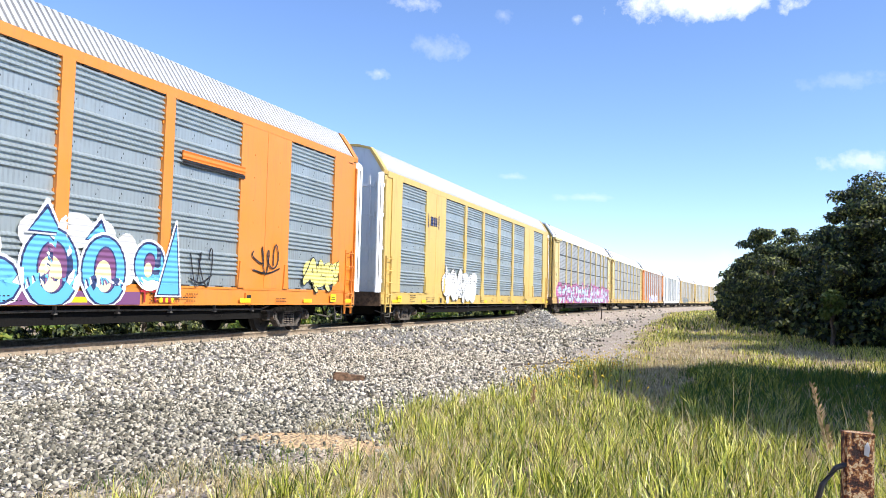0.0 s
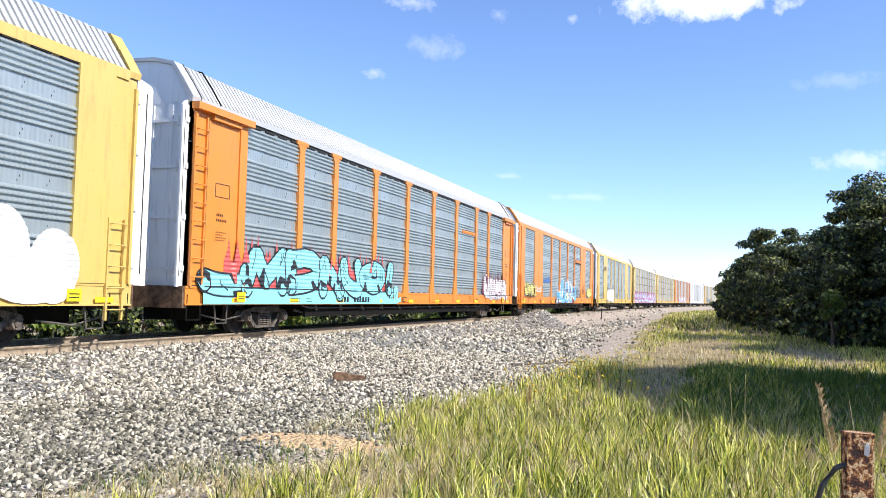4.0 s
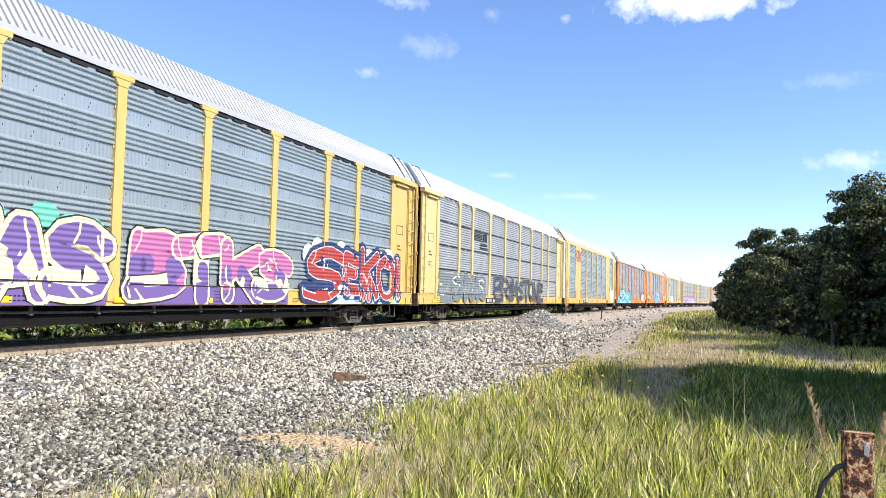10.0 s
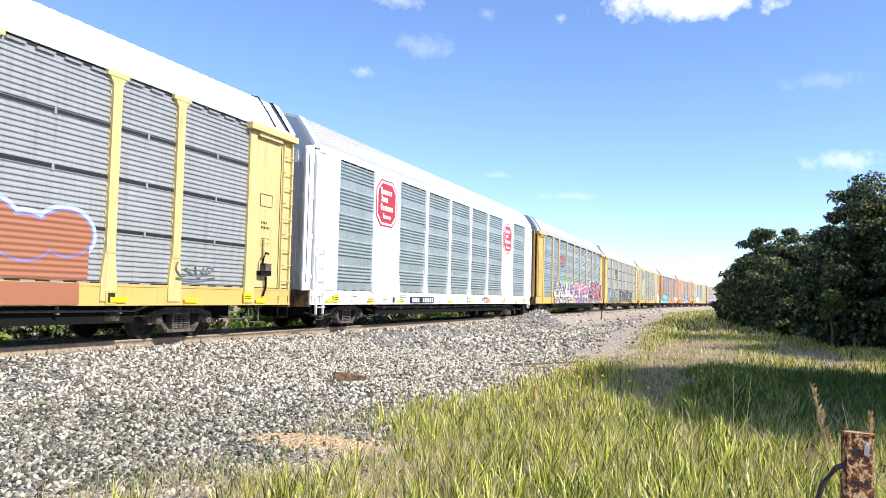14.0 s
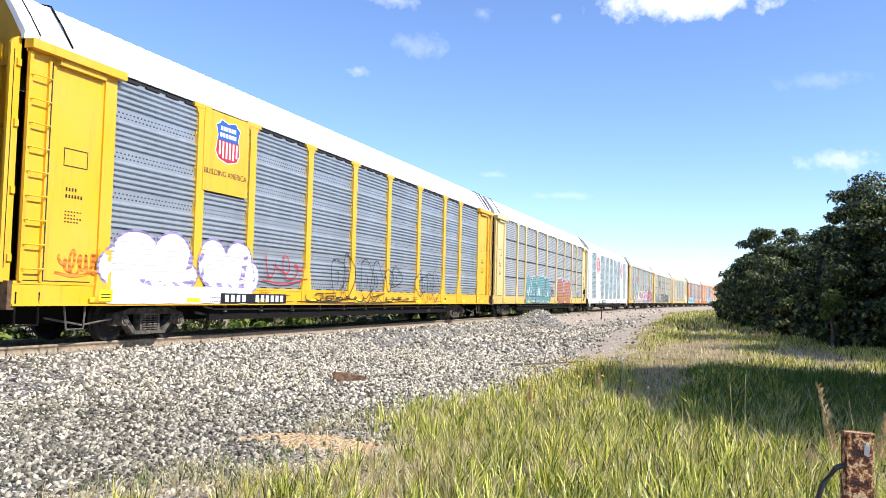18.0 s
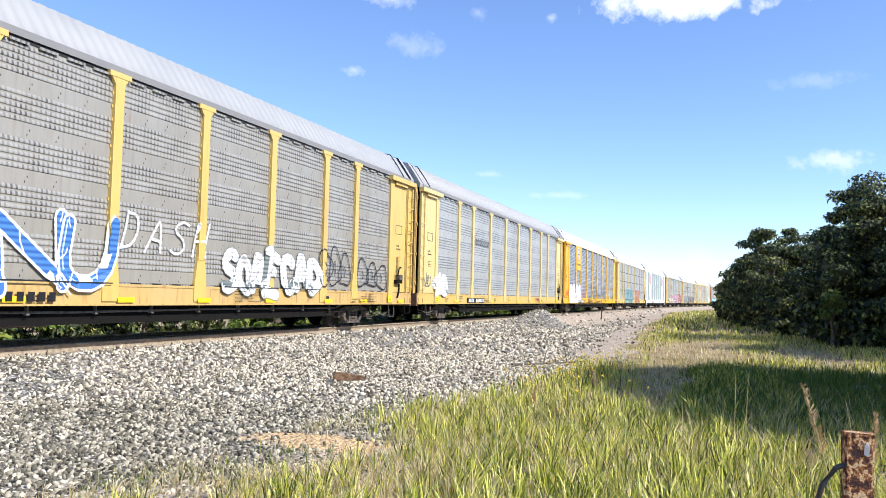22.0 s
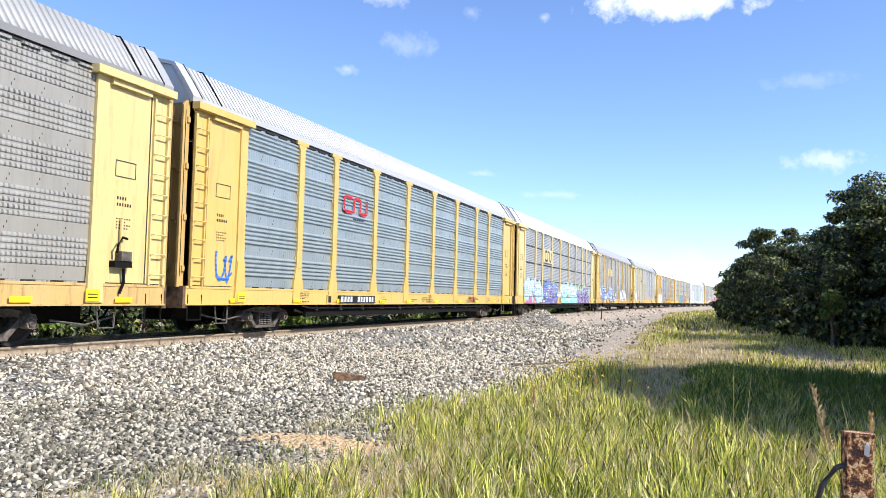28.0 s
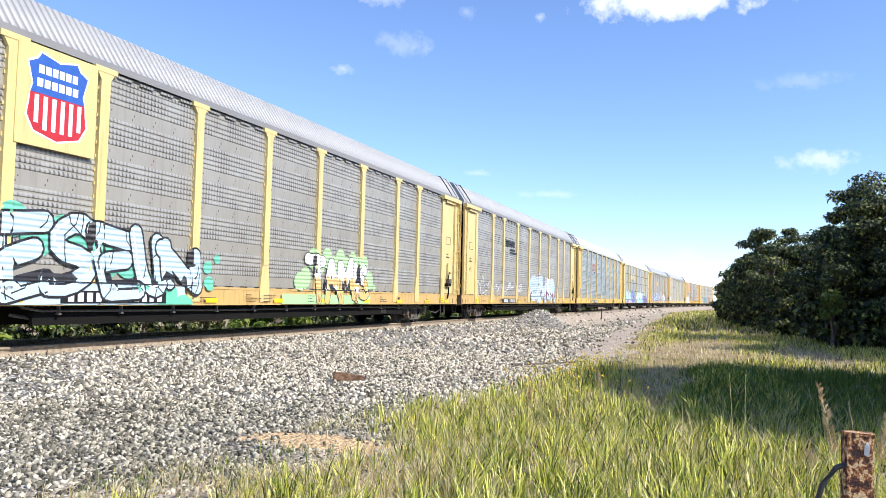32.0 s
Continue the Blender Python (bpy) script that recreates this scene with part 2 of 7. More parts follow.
def dusty(x, y):
    """Fine tan dirt over the stone: the strip along the ties, the worn way past the heap, and the edge of the grass (0 to 1)."""
    o, g = offset(x, y), grassy(x, y)
    strip = np.clip((o - 0.80) / 0.08, 0, 1) * np.clip((1.62 - o + 0.08 * hills(x, y, 0.6)) / 0.15, 0, 1)
    way = np.clip((x - 45.5 + 0.9 * hills(x, y, 1.5)) / 3.0, 0, 1) * np.clip((o - 1.2) / 0.3, 0, 1) * np.clip((5.4 - o + 0.6 * hills(x, y, 1.8)) / 1.0, 0, 1) * 0.8
    verge = np.clip((x - 19) / 6, 0, 1) * np.clip((g + 1.3 + 0.4 * hills(x, y, 0.9)) / 0.5, 0, 1) * np.clip((0.5 - g) / 0.4, 0, 1)
    # trodden soil under the thin growth nearest the camera
    thin = np.clip((9.5 - x) / 1.5, 0, 1) * np.clip((g + 1.2 + 0.5 * hills(x, y, 0.45)) / 0.6, 0, 1) * np.clip((0.8 - g) / 0.5, 0, 1) * 0.75
    return np.maximum(np.maximum(strip, thin), np.maximum(way, verge))


def ground_sheet():
    xs = np.unique(np.concatenate([np.arange(-30, 45, 0.25), np.arange(45, 130, 1.0), np.arange(130, 400, 6.0), np.geomspace(400, 3000, 14), -np.geomspace(30, 1500, 12)]))
    ys = np.unique(np.concatenate([np.arange(-12, 19, 0.25), np.arange(19, 60, 2.0), np.geomspace(60, 2500, 16), -np.arange(12, 60, 2.0), -np.geomspace(60, 2500, 16)]))
    X, Y = np.meshgrid(xs, ys)
    Z = ground_z(X, Y)
    n, m = len(xs), len(ys)
    i = (np.arange(m - 1)[:, None] * n + np.arange(n - 1)[None, :]).ravel()
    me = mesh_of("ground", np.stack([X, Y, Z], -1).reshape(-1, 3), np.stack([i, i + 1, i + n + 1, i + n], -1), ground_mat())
    g = np.clip(grassy(X, Y) / 1.2 + 0.5, 0, 1)
    o = offset(X, Y)
    g = np.where(o < -3.6, 1.0, np.where(o < 3.0, 0.0, g))
    att = me.attributes.new("turf", "FLOAT", "POINT")
    att.data.foreach_set("value", g.ravel().astype(np.float32))
    dust = me.attributes.new("dust", "FLOAT", "POINT")
    dust.data.foreach_set("value", dusty(X, Y).ravel().astype(np.float32))
    me.polygons.foreach_set("use_smooth", [True] * len(me.polygons))
    return tagged(new("ground", me), "grey crushed ballast running into dry grassy soil", "ground", kind="structure")


def ground_mat():
    m, nt, b = nodes_of("ballast_and_soil")
    v = coords(nt)
    vor = add(nt, "ShaderNodeTexVoronoi", Scale=19.0)
    nt.links.new(v, vor.inputs["Vector"])
    tone = nt.nodes.new("ShaderNodeSeparateColor")
    nt.links.new(vor.outputs["Color"], tone.inputs[0])
    stone = ramp(nt, tone.outputs[0], [(0.0, (0.07, 0.068, 0.06)), (0.45, (0.26, 0.25, 0.225)), (0.8, (0.44, 0.42, 0.38)), (1.0, (0.62, 0.60, 0.55))])
    # crevice shade between stone cells, mixed into the colour
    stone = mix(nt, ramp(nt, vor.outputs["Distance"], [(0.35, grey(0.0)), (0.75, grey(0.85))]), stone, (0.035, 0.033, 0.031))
    big = noise_of(nt, v, 0.5, 5.0)
    stone = mix(nt, ramp(nt, big, [(0.40, grey(0.0)), (0.75, grey(0.45))]), stone, (0.38, 0.32, 0.26))
    soil = ramp(nt, noise_of(nt, v, 3.0, 8.0, 0.7), [(0.3, (0.12, 0.09, 0.045)), (0.5, (0.33, 0.25, 0.14)), (0.75, (0.60, 0.46, 0.30))])
    a = nt.nodes.new("ShaderNodeAttribute")
    a.attribute_name = "turf"
    edge = nt.nodes.new("ShaderNodeMath")
    edge.operation = "ADD"
    nt.links.new(a.outputs["Fac"], edge.inputs[0])
    nt.links.new(noise_of(nt, v, 2.5, 6.0, 0.7), edge.inputs[1])
    fac = ramp(nt, edge.outputs[0], [(0.85, grey(0.0)), (1.1, grey(1.0))])
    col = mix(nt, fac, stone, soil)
    d = nt.nodes.new("ShaderNodeAttribute")
    d.attribute_name = "dust"
    fines = ramp(nt, noise_of(nt, v, 6.0, 9.0, 0.75), [(0.3, (0.22, 0.175, 0.13)), (0.5, (0.43, 0.355, 0.28)), (0.72, (0.60, 0.53, 0.45))])
    col = mix(nt, ramp(nt, d.outputs["Fac"], [(0.25, grey(0.0)), (0.7, grey(0.92))]), col, fines)
    # a spill of orange sand
    gm = nt.nodes.new("ShaderNodeVectorMath")
    gm.operation = "DISTANCE"
    mp = nt.nodes.new("ShaderNodeMapping")
    mp.inputs["Location"].default_value = (-8.15 * 0.73, -4.3 * 0.36, 0.6)
    mp.inputs["Scale"].default_value = (0.73, 0.36, 1.0)
    mp.inputs["Rotation"].default_value = (0, 0, 0)
    nt.links.new(v, mp.inputs[0])
    nt.links.new(mp.outputs[0], gm.inputs[0])
    sub = nt.nodes.new("ShaderNodeMath")
    sub.operation = "ADD"
    nz = nt.nodes.new("ShaderNodeMath")
    nz.operation = "MULTIPLY"
    nz.inputs[1].default_value = 0.45
    nt.links.new(noise_of(nt, v, 3.5, 5.0), nz.inputs[0])
    nt.links.new(gm.outputs["Value"], sub.inputs[0])
    nt.links.new(nz.outputs[0], sub.inputs[1])
    col = mix(nt, ramp(nt, sub.outputs[0], [(0.50, grey(0.9)), (0.62, grey(0.0))]), col, (0.62, 0.42, 0.22))
    nt.links.new(col, b.inputs["Base Color"])
    b.inputs["Roughness"].default_value = 0.9
    inv = nt.nodes.new("ShaderNodeMath")
    inv.operation = "SUBTRACT"
    inv.inputs[0].default_value = 1.0
    nt.links.new(vor.outputs["Distance"], inv.inputs[1])
    bump(nt, b, inv.outputs[0], 1.0, 0.05)
    return m


ground_sheet()


# ---------------------------------------------------------------- rails and ties
def along(profile, s_list, off):
    """Sweeps a closed (offset, z) profile along the track."""
    v, f, k = [], [], len(profile)
    for s in s_list:
        x, y, th = track(s)
        for o, z in profile:
            v.append((x + math.sin(th) * (off + o), y - math.cos(th) * (off + o), z))
    for i in range(len(s_list) - 1):
        for j in range(k):
            a, c = i * k + j, i * k + (j + 1) % k
            f.append((a, c, c + k, a + k))
    return v, f


RAIL_PROFILE = [(-0.075, -0.175), (0.075, -0.175), (0.075, -0.16), (0.012, -0.145), (0.009, -0.05), (0.037, -0.035), (0.037, -0.004), (0.028, 0.0), (-0.028, 0.0), (-0.037, -0.004), (-0.037, -0.035), (-0.009, -0.05), (-0.012, -0.145), (-0.075, -0.16)]
S_LIST = list(np.arange(-60, 120, 4.0)) + list(np.arange(120, 500, 10.0))
for side in (1, -1):
    v, f = along(RAIL_PROFILE, S_LIST, 0.755 * side)
    tagged(new("rail", mesh_of("rail", v, f, RAIL_M)), "rusty brown steel rail with a worn running edge", "rail", "rails of the track", kind="structure")
tie_b = Build()
tie_b.box(-0.11, 0.11, -1.3, 1.3, -0.35, -0.178)
tie_b.box(-0.09, 0.09, -0.86, -0.65, -0.178, -0.170)
tie_b.box(-0.09, 0.09, 0.65, 0.86, -0.178, -0.170)
tie_me = tie_b.mesh("railway_tie", [TIE_M])
ties = new("track_ties", None)
tagged(ties, "weathered creosoted timber ties bedded in ballast", "railway ties", kind="structure")
for i in range(230):
    x, y, th = track(-6 + i * 0.53)
    part("tie", tie_me, ties, pose(x, y, random.uniform(-0.012, 0.004), 0, 0, math.degrees(th) + random.uniform(-1, 1)))


# ---------------------------------------------------------------- autorack cars
# car space: x forward along the track, camera's side is -y, z = 0 at the rail head
CAR_PITCH = 28.6
HALF = 13.95
SIDE = 1.47
EAVE, TOP = 5.12, 6.12
SILL_LO, SILL_HI = 0.72, 1.13
CACHE = {}


def cached(key, maker):
    if key not in CACHE:
        CACHE[key] = maker()
    return CACHE[key]


def wall_profile(kind, z0, z1):
    """Heights and depths of the folds of a wall sheet."""
    pts, z = [(z0, 0.0)], z0
    if kind == "bold":
        group, ribs, pitch, deep = 0.77, 5, 0.106, 0.044
    elif kind == "grid":
        group, ribs, pitch, deep = 0.77, 5, 0.106, 0.015
    else:
        group, ribs, pitch, deep = 0.098, 1, 0.098, 0.022
    while z + group < z1 - 0.02:
        zz = z + group - ribs * pitch
        for _ in range(ribs):
            pts += [(zz + pitch * 0.12, 0.0), (zz + pitch * 0.26, deep), (zz + pitch * 0.46, deep), (zz + pitch * 0.64, deep * 0.66), (zz + pitch * 0.88, 0.0)]
            zz += pitch
        z += group
    pts.append((z1, 0.0))
    return pts


def wall_sheet(w, kind, mat, z0=1.16, z1=5.03):
    def make():
        b = Build()
        prof = wall_profile(kind, z0, z1)
        for (za, da), (zb, db) in zip(prof, prof[1:]):
            b.face([(-w / 2, -da, za), (w / 2, -da, za), (w / 2, -db, zb), (-w / 2, -db, zb)], 2 if kind == "grid" and da + db == 0 else 0)
        b.box(-w / 2, w / 2, 0.004, 0.02, z0, z1)
        # bolted straps and seams
        if kind == "fine":
            for k in range(1, 4):
                zz = z0 + (z1 - z0) * k / 4
                b.box(-w / 2, w / 2, -0.026, -0.005, zz - 0.030, zz + 0.030, 1)
                b.box(-0.03, 0.03, -0.035, -0.024, zz - 0.06, zz + 0.06, 0)
        else:
            dotted = mat.name == "sheet_slate"
            for zz in np.arange(z0, z1 - 0.1, 0.77):
                # punched holes in the plain strip under each set of ribs: close rows, or a pair here and there
                for row in (0, 1):
                    for xx in np.arange(-w / 2 + 0.08 + 0.05 * row, w / 2 - 0.06, 0.105 if dotted else 0.62):
                        b.box(xx, xx + (0.042 if dotted else 0.014), -0.003, 0.0, zz + 0.04 + 0.085 * row, zz + (0.066 if dotted else 0.075) + 0.085 * row, 1)
        b.box(-w / 2, w / 2, -0.012, 0.0, z1, z1 + 0.05, 1)
        b.box(-w / 2, w / 2, -0.03, 0.0, z0 - 0.035, z0, 1)
        for xx in np.arange(-w / 2 + 0.12, w / 2 - 0.4, 0.62):
            b.box(xx, xx + 0.30, -0.048, 0.0, z0 - 0.03, z0 - 0.004, 0)
            b.box(xx + 0.1, xx + 0.5, -0.05, 0.0, z1 - 0.035, z1 + 0.01, 1 if kind == "bold" else 0)
        return b.mesh("side_panel", [mat, SEAM, {"sheet_grey": GREY_RIDGE, "sheet_weathered_brown": BROWN_RIDGE}.get(mat.name, mat)])
    return cached(("wall", round(w, 3), kind, mat.name, z0, z1), make)


def roof_line(grow=0.0):
    """Section of the roof: upright edge, straight slope, and a low crown."""
    half = [(1.475 + grow, 5.10), (1.50 + grow, 5.215), (1.50 + grow, 5.222), (1.24 + grow, 5.60 + grow), (0.97 + grow * 0.7, 5.985 + grow), (0.5, 6.10 + grow)]
    return [(-y, z) for y, z in half] + [(0, TOP + grow)] + half[::-1]


def roof_mesh(mat, fine, half_len):
    def make():
        xs, step, x = [], 0.165 if fine else 0.30, -half_len + 0.3
        rise = 0.018 if fine else 0.008
        prof = roof_line()
        while x < half_len - 0.3:
            xs += [(x, 0.0), (x + step * 0.08, rise), (x + step * 0.46, rise), (x + step * 0.54, 0.0)]
            x += step
        v, f, k = [], [], len(prof)
        for x, h in xs:
            for j, (y, z) in enumerate(prof):
                e = h if 1 < j < k - 2 else 0.0
                v.append((x, y + 0.8 * e * (1 if y > 0.1 else -1 if y < -0.1 else 0), z + 0.6 * e))
        n = len(xs)
        i = (np.arange(n - 1)[:, None] * k + np.arange(k - 1)[None, :]).ravel()
        me = mesh_of("roof", v, np.stack([i, i + k, i + k + 1, i + 1], -1), mat)
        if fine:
            # troughs between the ribs coloured dark, standing in for the ribs' shade
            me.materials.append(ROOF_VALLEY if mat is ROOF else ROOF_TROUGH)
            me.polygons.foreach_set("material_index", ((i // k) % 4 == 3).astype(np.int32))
        return me
    return cached(("roof", mat.name, fine, half_len), make)


def roof_end_mesh(mat, hoop, door):
    def make():
        b = Build()
        prof = roof_line(0.022)
        inner = [(y * 0.95, z - (0.0 if k in (0, len(prof) - 1) else 0.075)) for k, (y, z) in enumerate(prof)]
        low = prof[0][1]
        for (ya, za), (yb, zb), (ia, ja), (ib, jb) in zip(prof, prof[1:], inner, inner[1:]):
            b.face([(0.0, ya, za), (0.0, yb, zb), (0.30, yb, zb), (0.30, ya, za)])
            b.face([(0.0, ya, za), (0.0, ia, ja), (0.0, ib, jb), (0.0, yb, zb)])
            b.face([(0.0, ia, ja), (0.06, ia, ja), (0.06, ib, jb), (0.0, ib, jb)])
            b.face([(0.06, ia, ja), (0.06, ia, low), (0.06, ib, low), (0.06, ib, jb)], 2)
            b.face([(0.30, ya, za), (0.30, yb, zb), (0.30, yb * 0.93, zb - 0.1), (0.30, ya * 0.93, za - 0.1)])
        if hoop:
            for x, g in ((0.31, 0.02), (1.02, 0.03)):
                b.tube([(x, y, z) for y, z in roof_line(g)[1:-1]], 0.018, 5, 1)
        return b.mesh("roof_end", [mat, BLACK, door])
    return cached(("roof_end", mat.name, hoop, door.name), make)


def post_mesh(width, mat, head, flare):
    def make():
        b = Build()
        w, g = width / 2, width / 2 + flare
        b.prism([(-g, 0.80), (g, 0.80), (g, 1.18), (w, 1.78), (w, 5.05), (-w, 5.05), (-w, 1.78), (-g, 1.18)], -0.065, 0.0)
        if flare > 0.05:
            b.box(-w, w, -0.078, -0.065, 1.7, 5.0)
        if head:
            b.prism([(-w - 0.17, 5.0), (w + 0.17, 5.0), (w + 0.17, 5.10), (-w - 0.17, 5.10)], -0.085, 0.0)
            b.prism([(-w, 4.86), (w, 4.86), (w + 0.10, 5.0), (-w - 0.10, 5.0)], -0.075, 0.0)
        for z in np.arange(1.95, 4.9, 0.25):
            b.box(-w - 0.025, -w, -0.03, 0, z - 0.03, z + 0.03)
            b.box(w, w + 0.025, -0.03, 0, z - 0.03, z + 0.03)
        return b.mesh("post", [mat])
    return cached(("post", width, mat.name, head, flare), make)


def solid_mesh(w, mat):
    def make():
        b = Build()
        b.box(-w / 2, w / 2, -0.055, 0, SILL_HI, 5.05)
        b.box(-0.012, 0.012, -0.062, -0.055, SILL_HI, 5.05)
        for x in (-w / 2 + 0.02, w / 2 - 0.22):
            b.prism([(x - 0.03, SILL_HI), (x + 0.23, SILL_HI), (x + 0.17, 1.75), (x + 0.03, 1.75)], -0.095, -0.055)
        for z in np.arange(1.6, 4.9, 0.55):
            for x in (-w * 0.25, w * 0.27):
                b.box(x - 0.012, x + 0.012, -0.066, -0.055, z - 0.012, z + 0.012)
        return b.mesh("solid_panel", [mat])
    return cached(("solid", round(w, 3), mat.name), make)


def ladder_mesh(mat, h0, h1, w=0.42):
    def make():
        b = Build()
        for x in (-w / 2, w / 2):
            b.box(x - 0.025, x + 0.025, -0.05, 0.0, h0, h1)
        z = h0 + 0.2
        while z < h1 - 0.05:
            b.tube([(-w / 2, -0.05, z), (-w / 2 + 0.03, -0.11, z), (w / 2 - 0.03, -0.11, z), (w / 2 + 0.05, -0.05, z + 0.02)], 0.014, 5)
            z += 0.40
        return b.mesh("ladder", [mat])
    return cached(("ladder", mat.name, h0, h1), make)


def truck_meshes():
    def make():
        fr = Build()
        # cast side frame: arched top chord, sloping arms to the spring seat, columns, pedestals and bearing caps
        fr.prism([(-1.10, 0.47), (-1.02, 0.44), (-0.62, 0.53), (0.62, 0.53), (1.02, 0.44), (1.10, 0.47), (1.06, 0.56), (0.55, 0.66), (-0.55, 0.66), (-1.06, 0.56)], -0.09, 0.09)
        for k in (-1, 1):
            arm = [(0.70 * k, 0.50), (0.84 * k, 0.50), (0.50 * k, 0.15), (0.36 * k, 0.15)]
            fr.prism(arm if k < 0 else arm[::-1], -0.085, 0.085)
            ped = [(0.72 * k, 0.56), (1.06 * k, 0.52), (1.10 * k, 0.33), (0.98 * k, 0.30), (0.96 * k, 0.42), (0.78 * k, 0.42), (0.72 * k, 0.34)]
            fr.prism(ped if k < 0 else ped[::-1], -0.10, 0.06)
            fr.box(0.27 * k - 0.035, 0.27 * k + 0.035, -0.095, 0.08, 0.20, 0.58)
            fr.tube([(0.865 * k, -0.20, 0.42), (0.865 * k, 0.0, 0.42)], 0.105, 12, 2)
            fr.tube([(0.865 * k, -0.22, 0.42), (0.865 * k, -0.20, 0.42)], 0.065, 8, 0)
            for a in range(3):
                fr.tube([(0.865 * k + 0.07 * math.cos(2.1 * a), -0.215, 0.42 + 0.07 * math.sin(2.1 * a)), (0.865 * k + 0.07 * math.cos(2.1 * a), -0.19, 0.42 + 0.07 * math.sin(2.1 * a))], 0.016, 5, 1)
        fr.box(-0.48, 0.48, -0.11, 0.10, 0.13, 0.20)
        fr.box(-0.24, 0.24, -0.11, 0.05, 0.50, 0.545, 2)
        for x in (-0.17, 0.0, 0.17):
            for z in np.arange(0.22, 0.49, 0.048):
                fr.tube([(x, -0.04, z), (x, -0.04, z + 0.022)], 0.075, 10, 2)
            fr.tube([(x, -0.04, 0.20), (x, -0.04, 0.50)], 0.05, 8, 1)
        frame_me = fr.mesh("side_frame", [TRUCK_M, SEAM, SPRING_M])
        bo = Build()
        bo.box(-0.2, 0.2, -1.05, 1.05, 0.36, 0.62)
        bo.box(-0.55, 0.55, -0.3, 0.3, 0.62, 0.74)
        for x in (-0.5, 0.5):
            bo.box(x - 0.04, x + 0.04, -0.85, 0.85, 0.26, 0.36)
        bolster_me = bo.mesh("truck", [BLACK])
        wh = Build()
        for side in (-1, 1):
            rings = [(0.665, 0.445), (0.69, 0.445), (0.705, 0.42), (0.80, 0.415), (0.80, 0.34), (0.775, 0.31), (0.775, 0.16), (0.80, 0.14), (0.80, 0.0)]
            n0, seg = len(wh.v), 24
            for y, r in rings:
                wh.v += [(r * math.cos(2 * math.pi * k / seg), side * y, r * math.sin(2 * math.pi * k / seg)) for k in range(seg)]
            for i in range(len(rings) - 1):
                for k in range(seg):
                    a, c = n0 + i * seg + k, n0 + i * seg + (k + 1) % seg
                    wh.f.append((a, c, c + seg, a + seg) if side < 0 else (a, a + seg, c + seg, c))
                    wh.m.append(0)
        wh.tube([(0, -0.66, 0), (0, 0.66, 0)], 0.085, 10)
        for a in range(4):
            t = a * math.pi / 2
            wh.box(0.22 * math.cos(t) - 0.03, 0.22 * math.cos(t) + 0.03, -0.80, -0.77, 0.22 * math.sin(t) - 0.03, 0.22 * math.sin(t) + 0.03)
        wheel_me = wh.mesh("wheelset", [WHEEL_M])
        return frame_me, bolster_me, wheel_me
    return cached("truck", make)


WHEELS = {}


def add_truck(car, x):
    frame_me, bolster_me, wheel_me = truck_meshes()
    t = part("truck", bolster_me, car, (x, 0, 0), "dusty cast-steel truck with coil springs")
    part("side_frame", frame_me, t, (0, -1.0, 0))
    part("side_frame", frame_me, t, pose(0, 1.0, 0, 0, 0, 180))
    for dx in (-0.865, 0.865):
        w = part("wheelset", wheel_me, t, (dx, 0, 0.415))
        WHEELS.setdefault(car.name, []).append(w)


def end_door_mesh(mat):
    def make():
        b = Build()
        b.box(0.0, 0.10, -1.28, 1.28, SILL_HI, 5.15)
        return b.mesh("end_door", [mat])
    return cached(("end_door", mat.name), make)


def add_end_door(car, mat, at):
    door = part("end_door", end_door_mesh(mat), car, at)
    for y in (-0.95, -0.45, 0.0, 0.45, 0.95):
        rib = Build()
        rib.box(-0.035, 0.0, -0.05, 0.05, SILL_HI + 0.1, 5.05)
        part("door_rib", cached(("door_rib", mat.name), lambda: rib.mesh("door_rib", [mat])), door, (0, y, 0))
    for z in (1.5, 2.6, 3.7, 4.7):
        bar = Build()
        bar.box(-0.05, 0.0, -1.2, 1.2, -0.03, 0.03)
        bar.tube([(-0.05, -1.18, -0.12), (-0.05, -1.18, 0.12)], 0.035, 6)
        part("door_bar", cached(("door_bar", mat.name), lambda: bar.mesh("door_bar", [mat])), door, (0, 0, z))


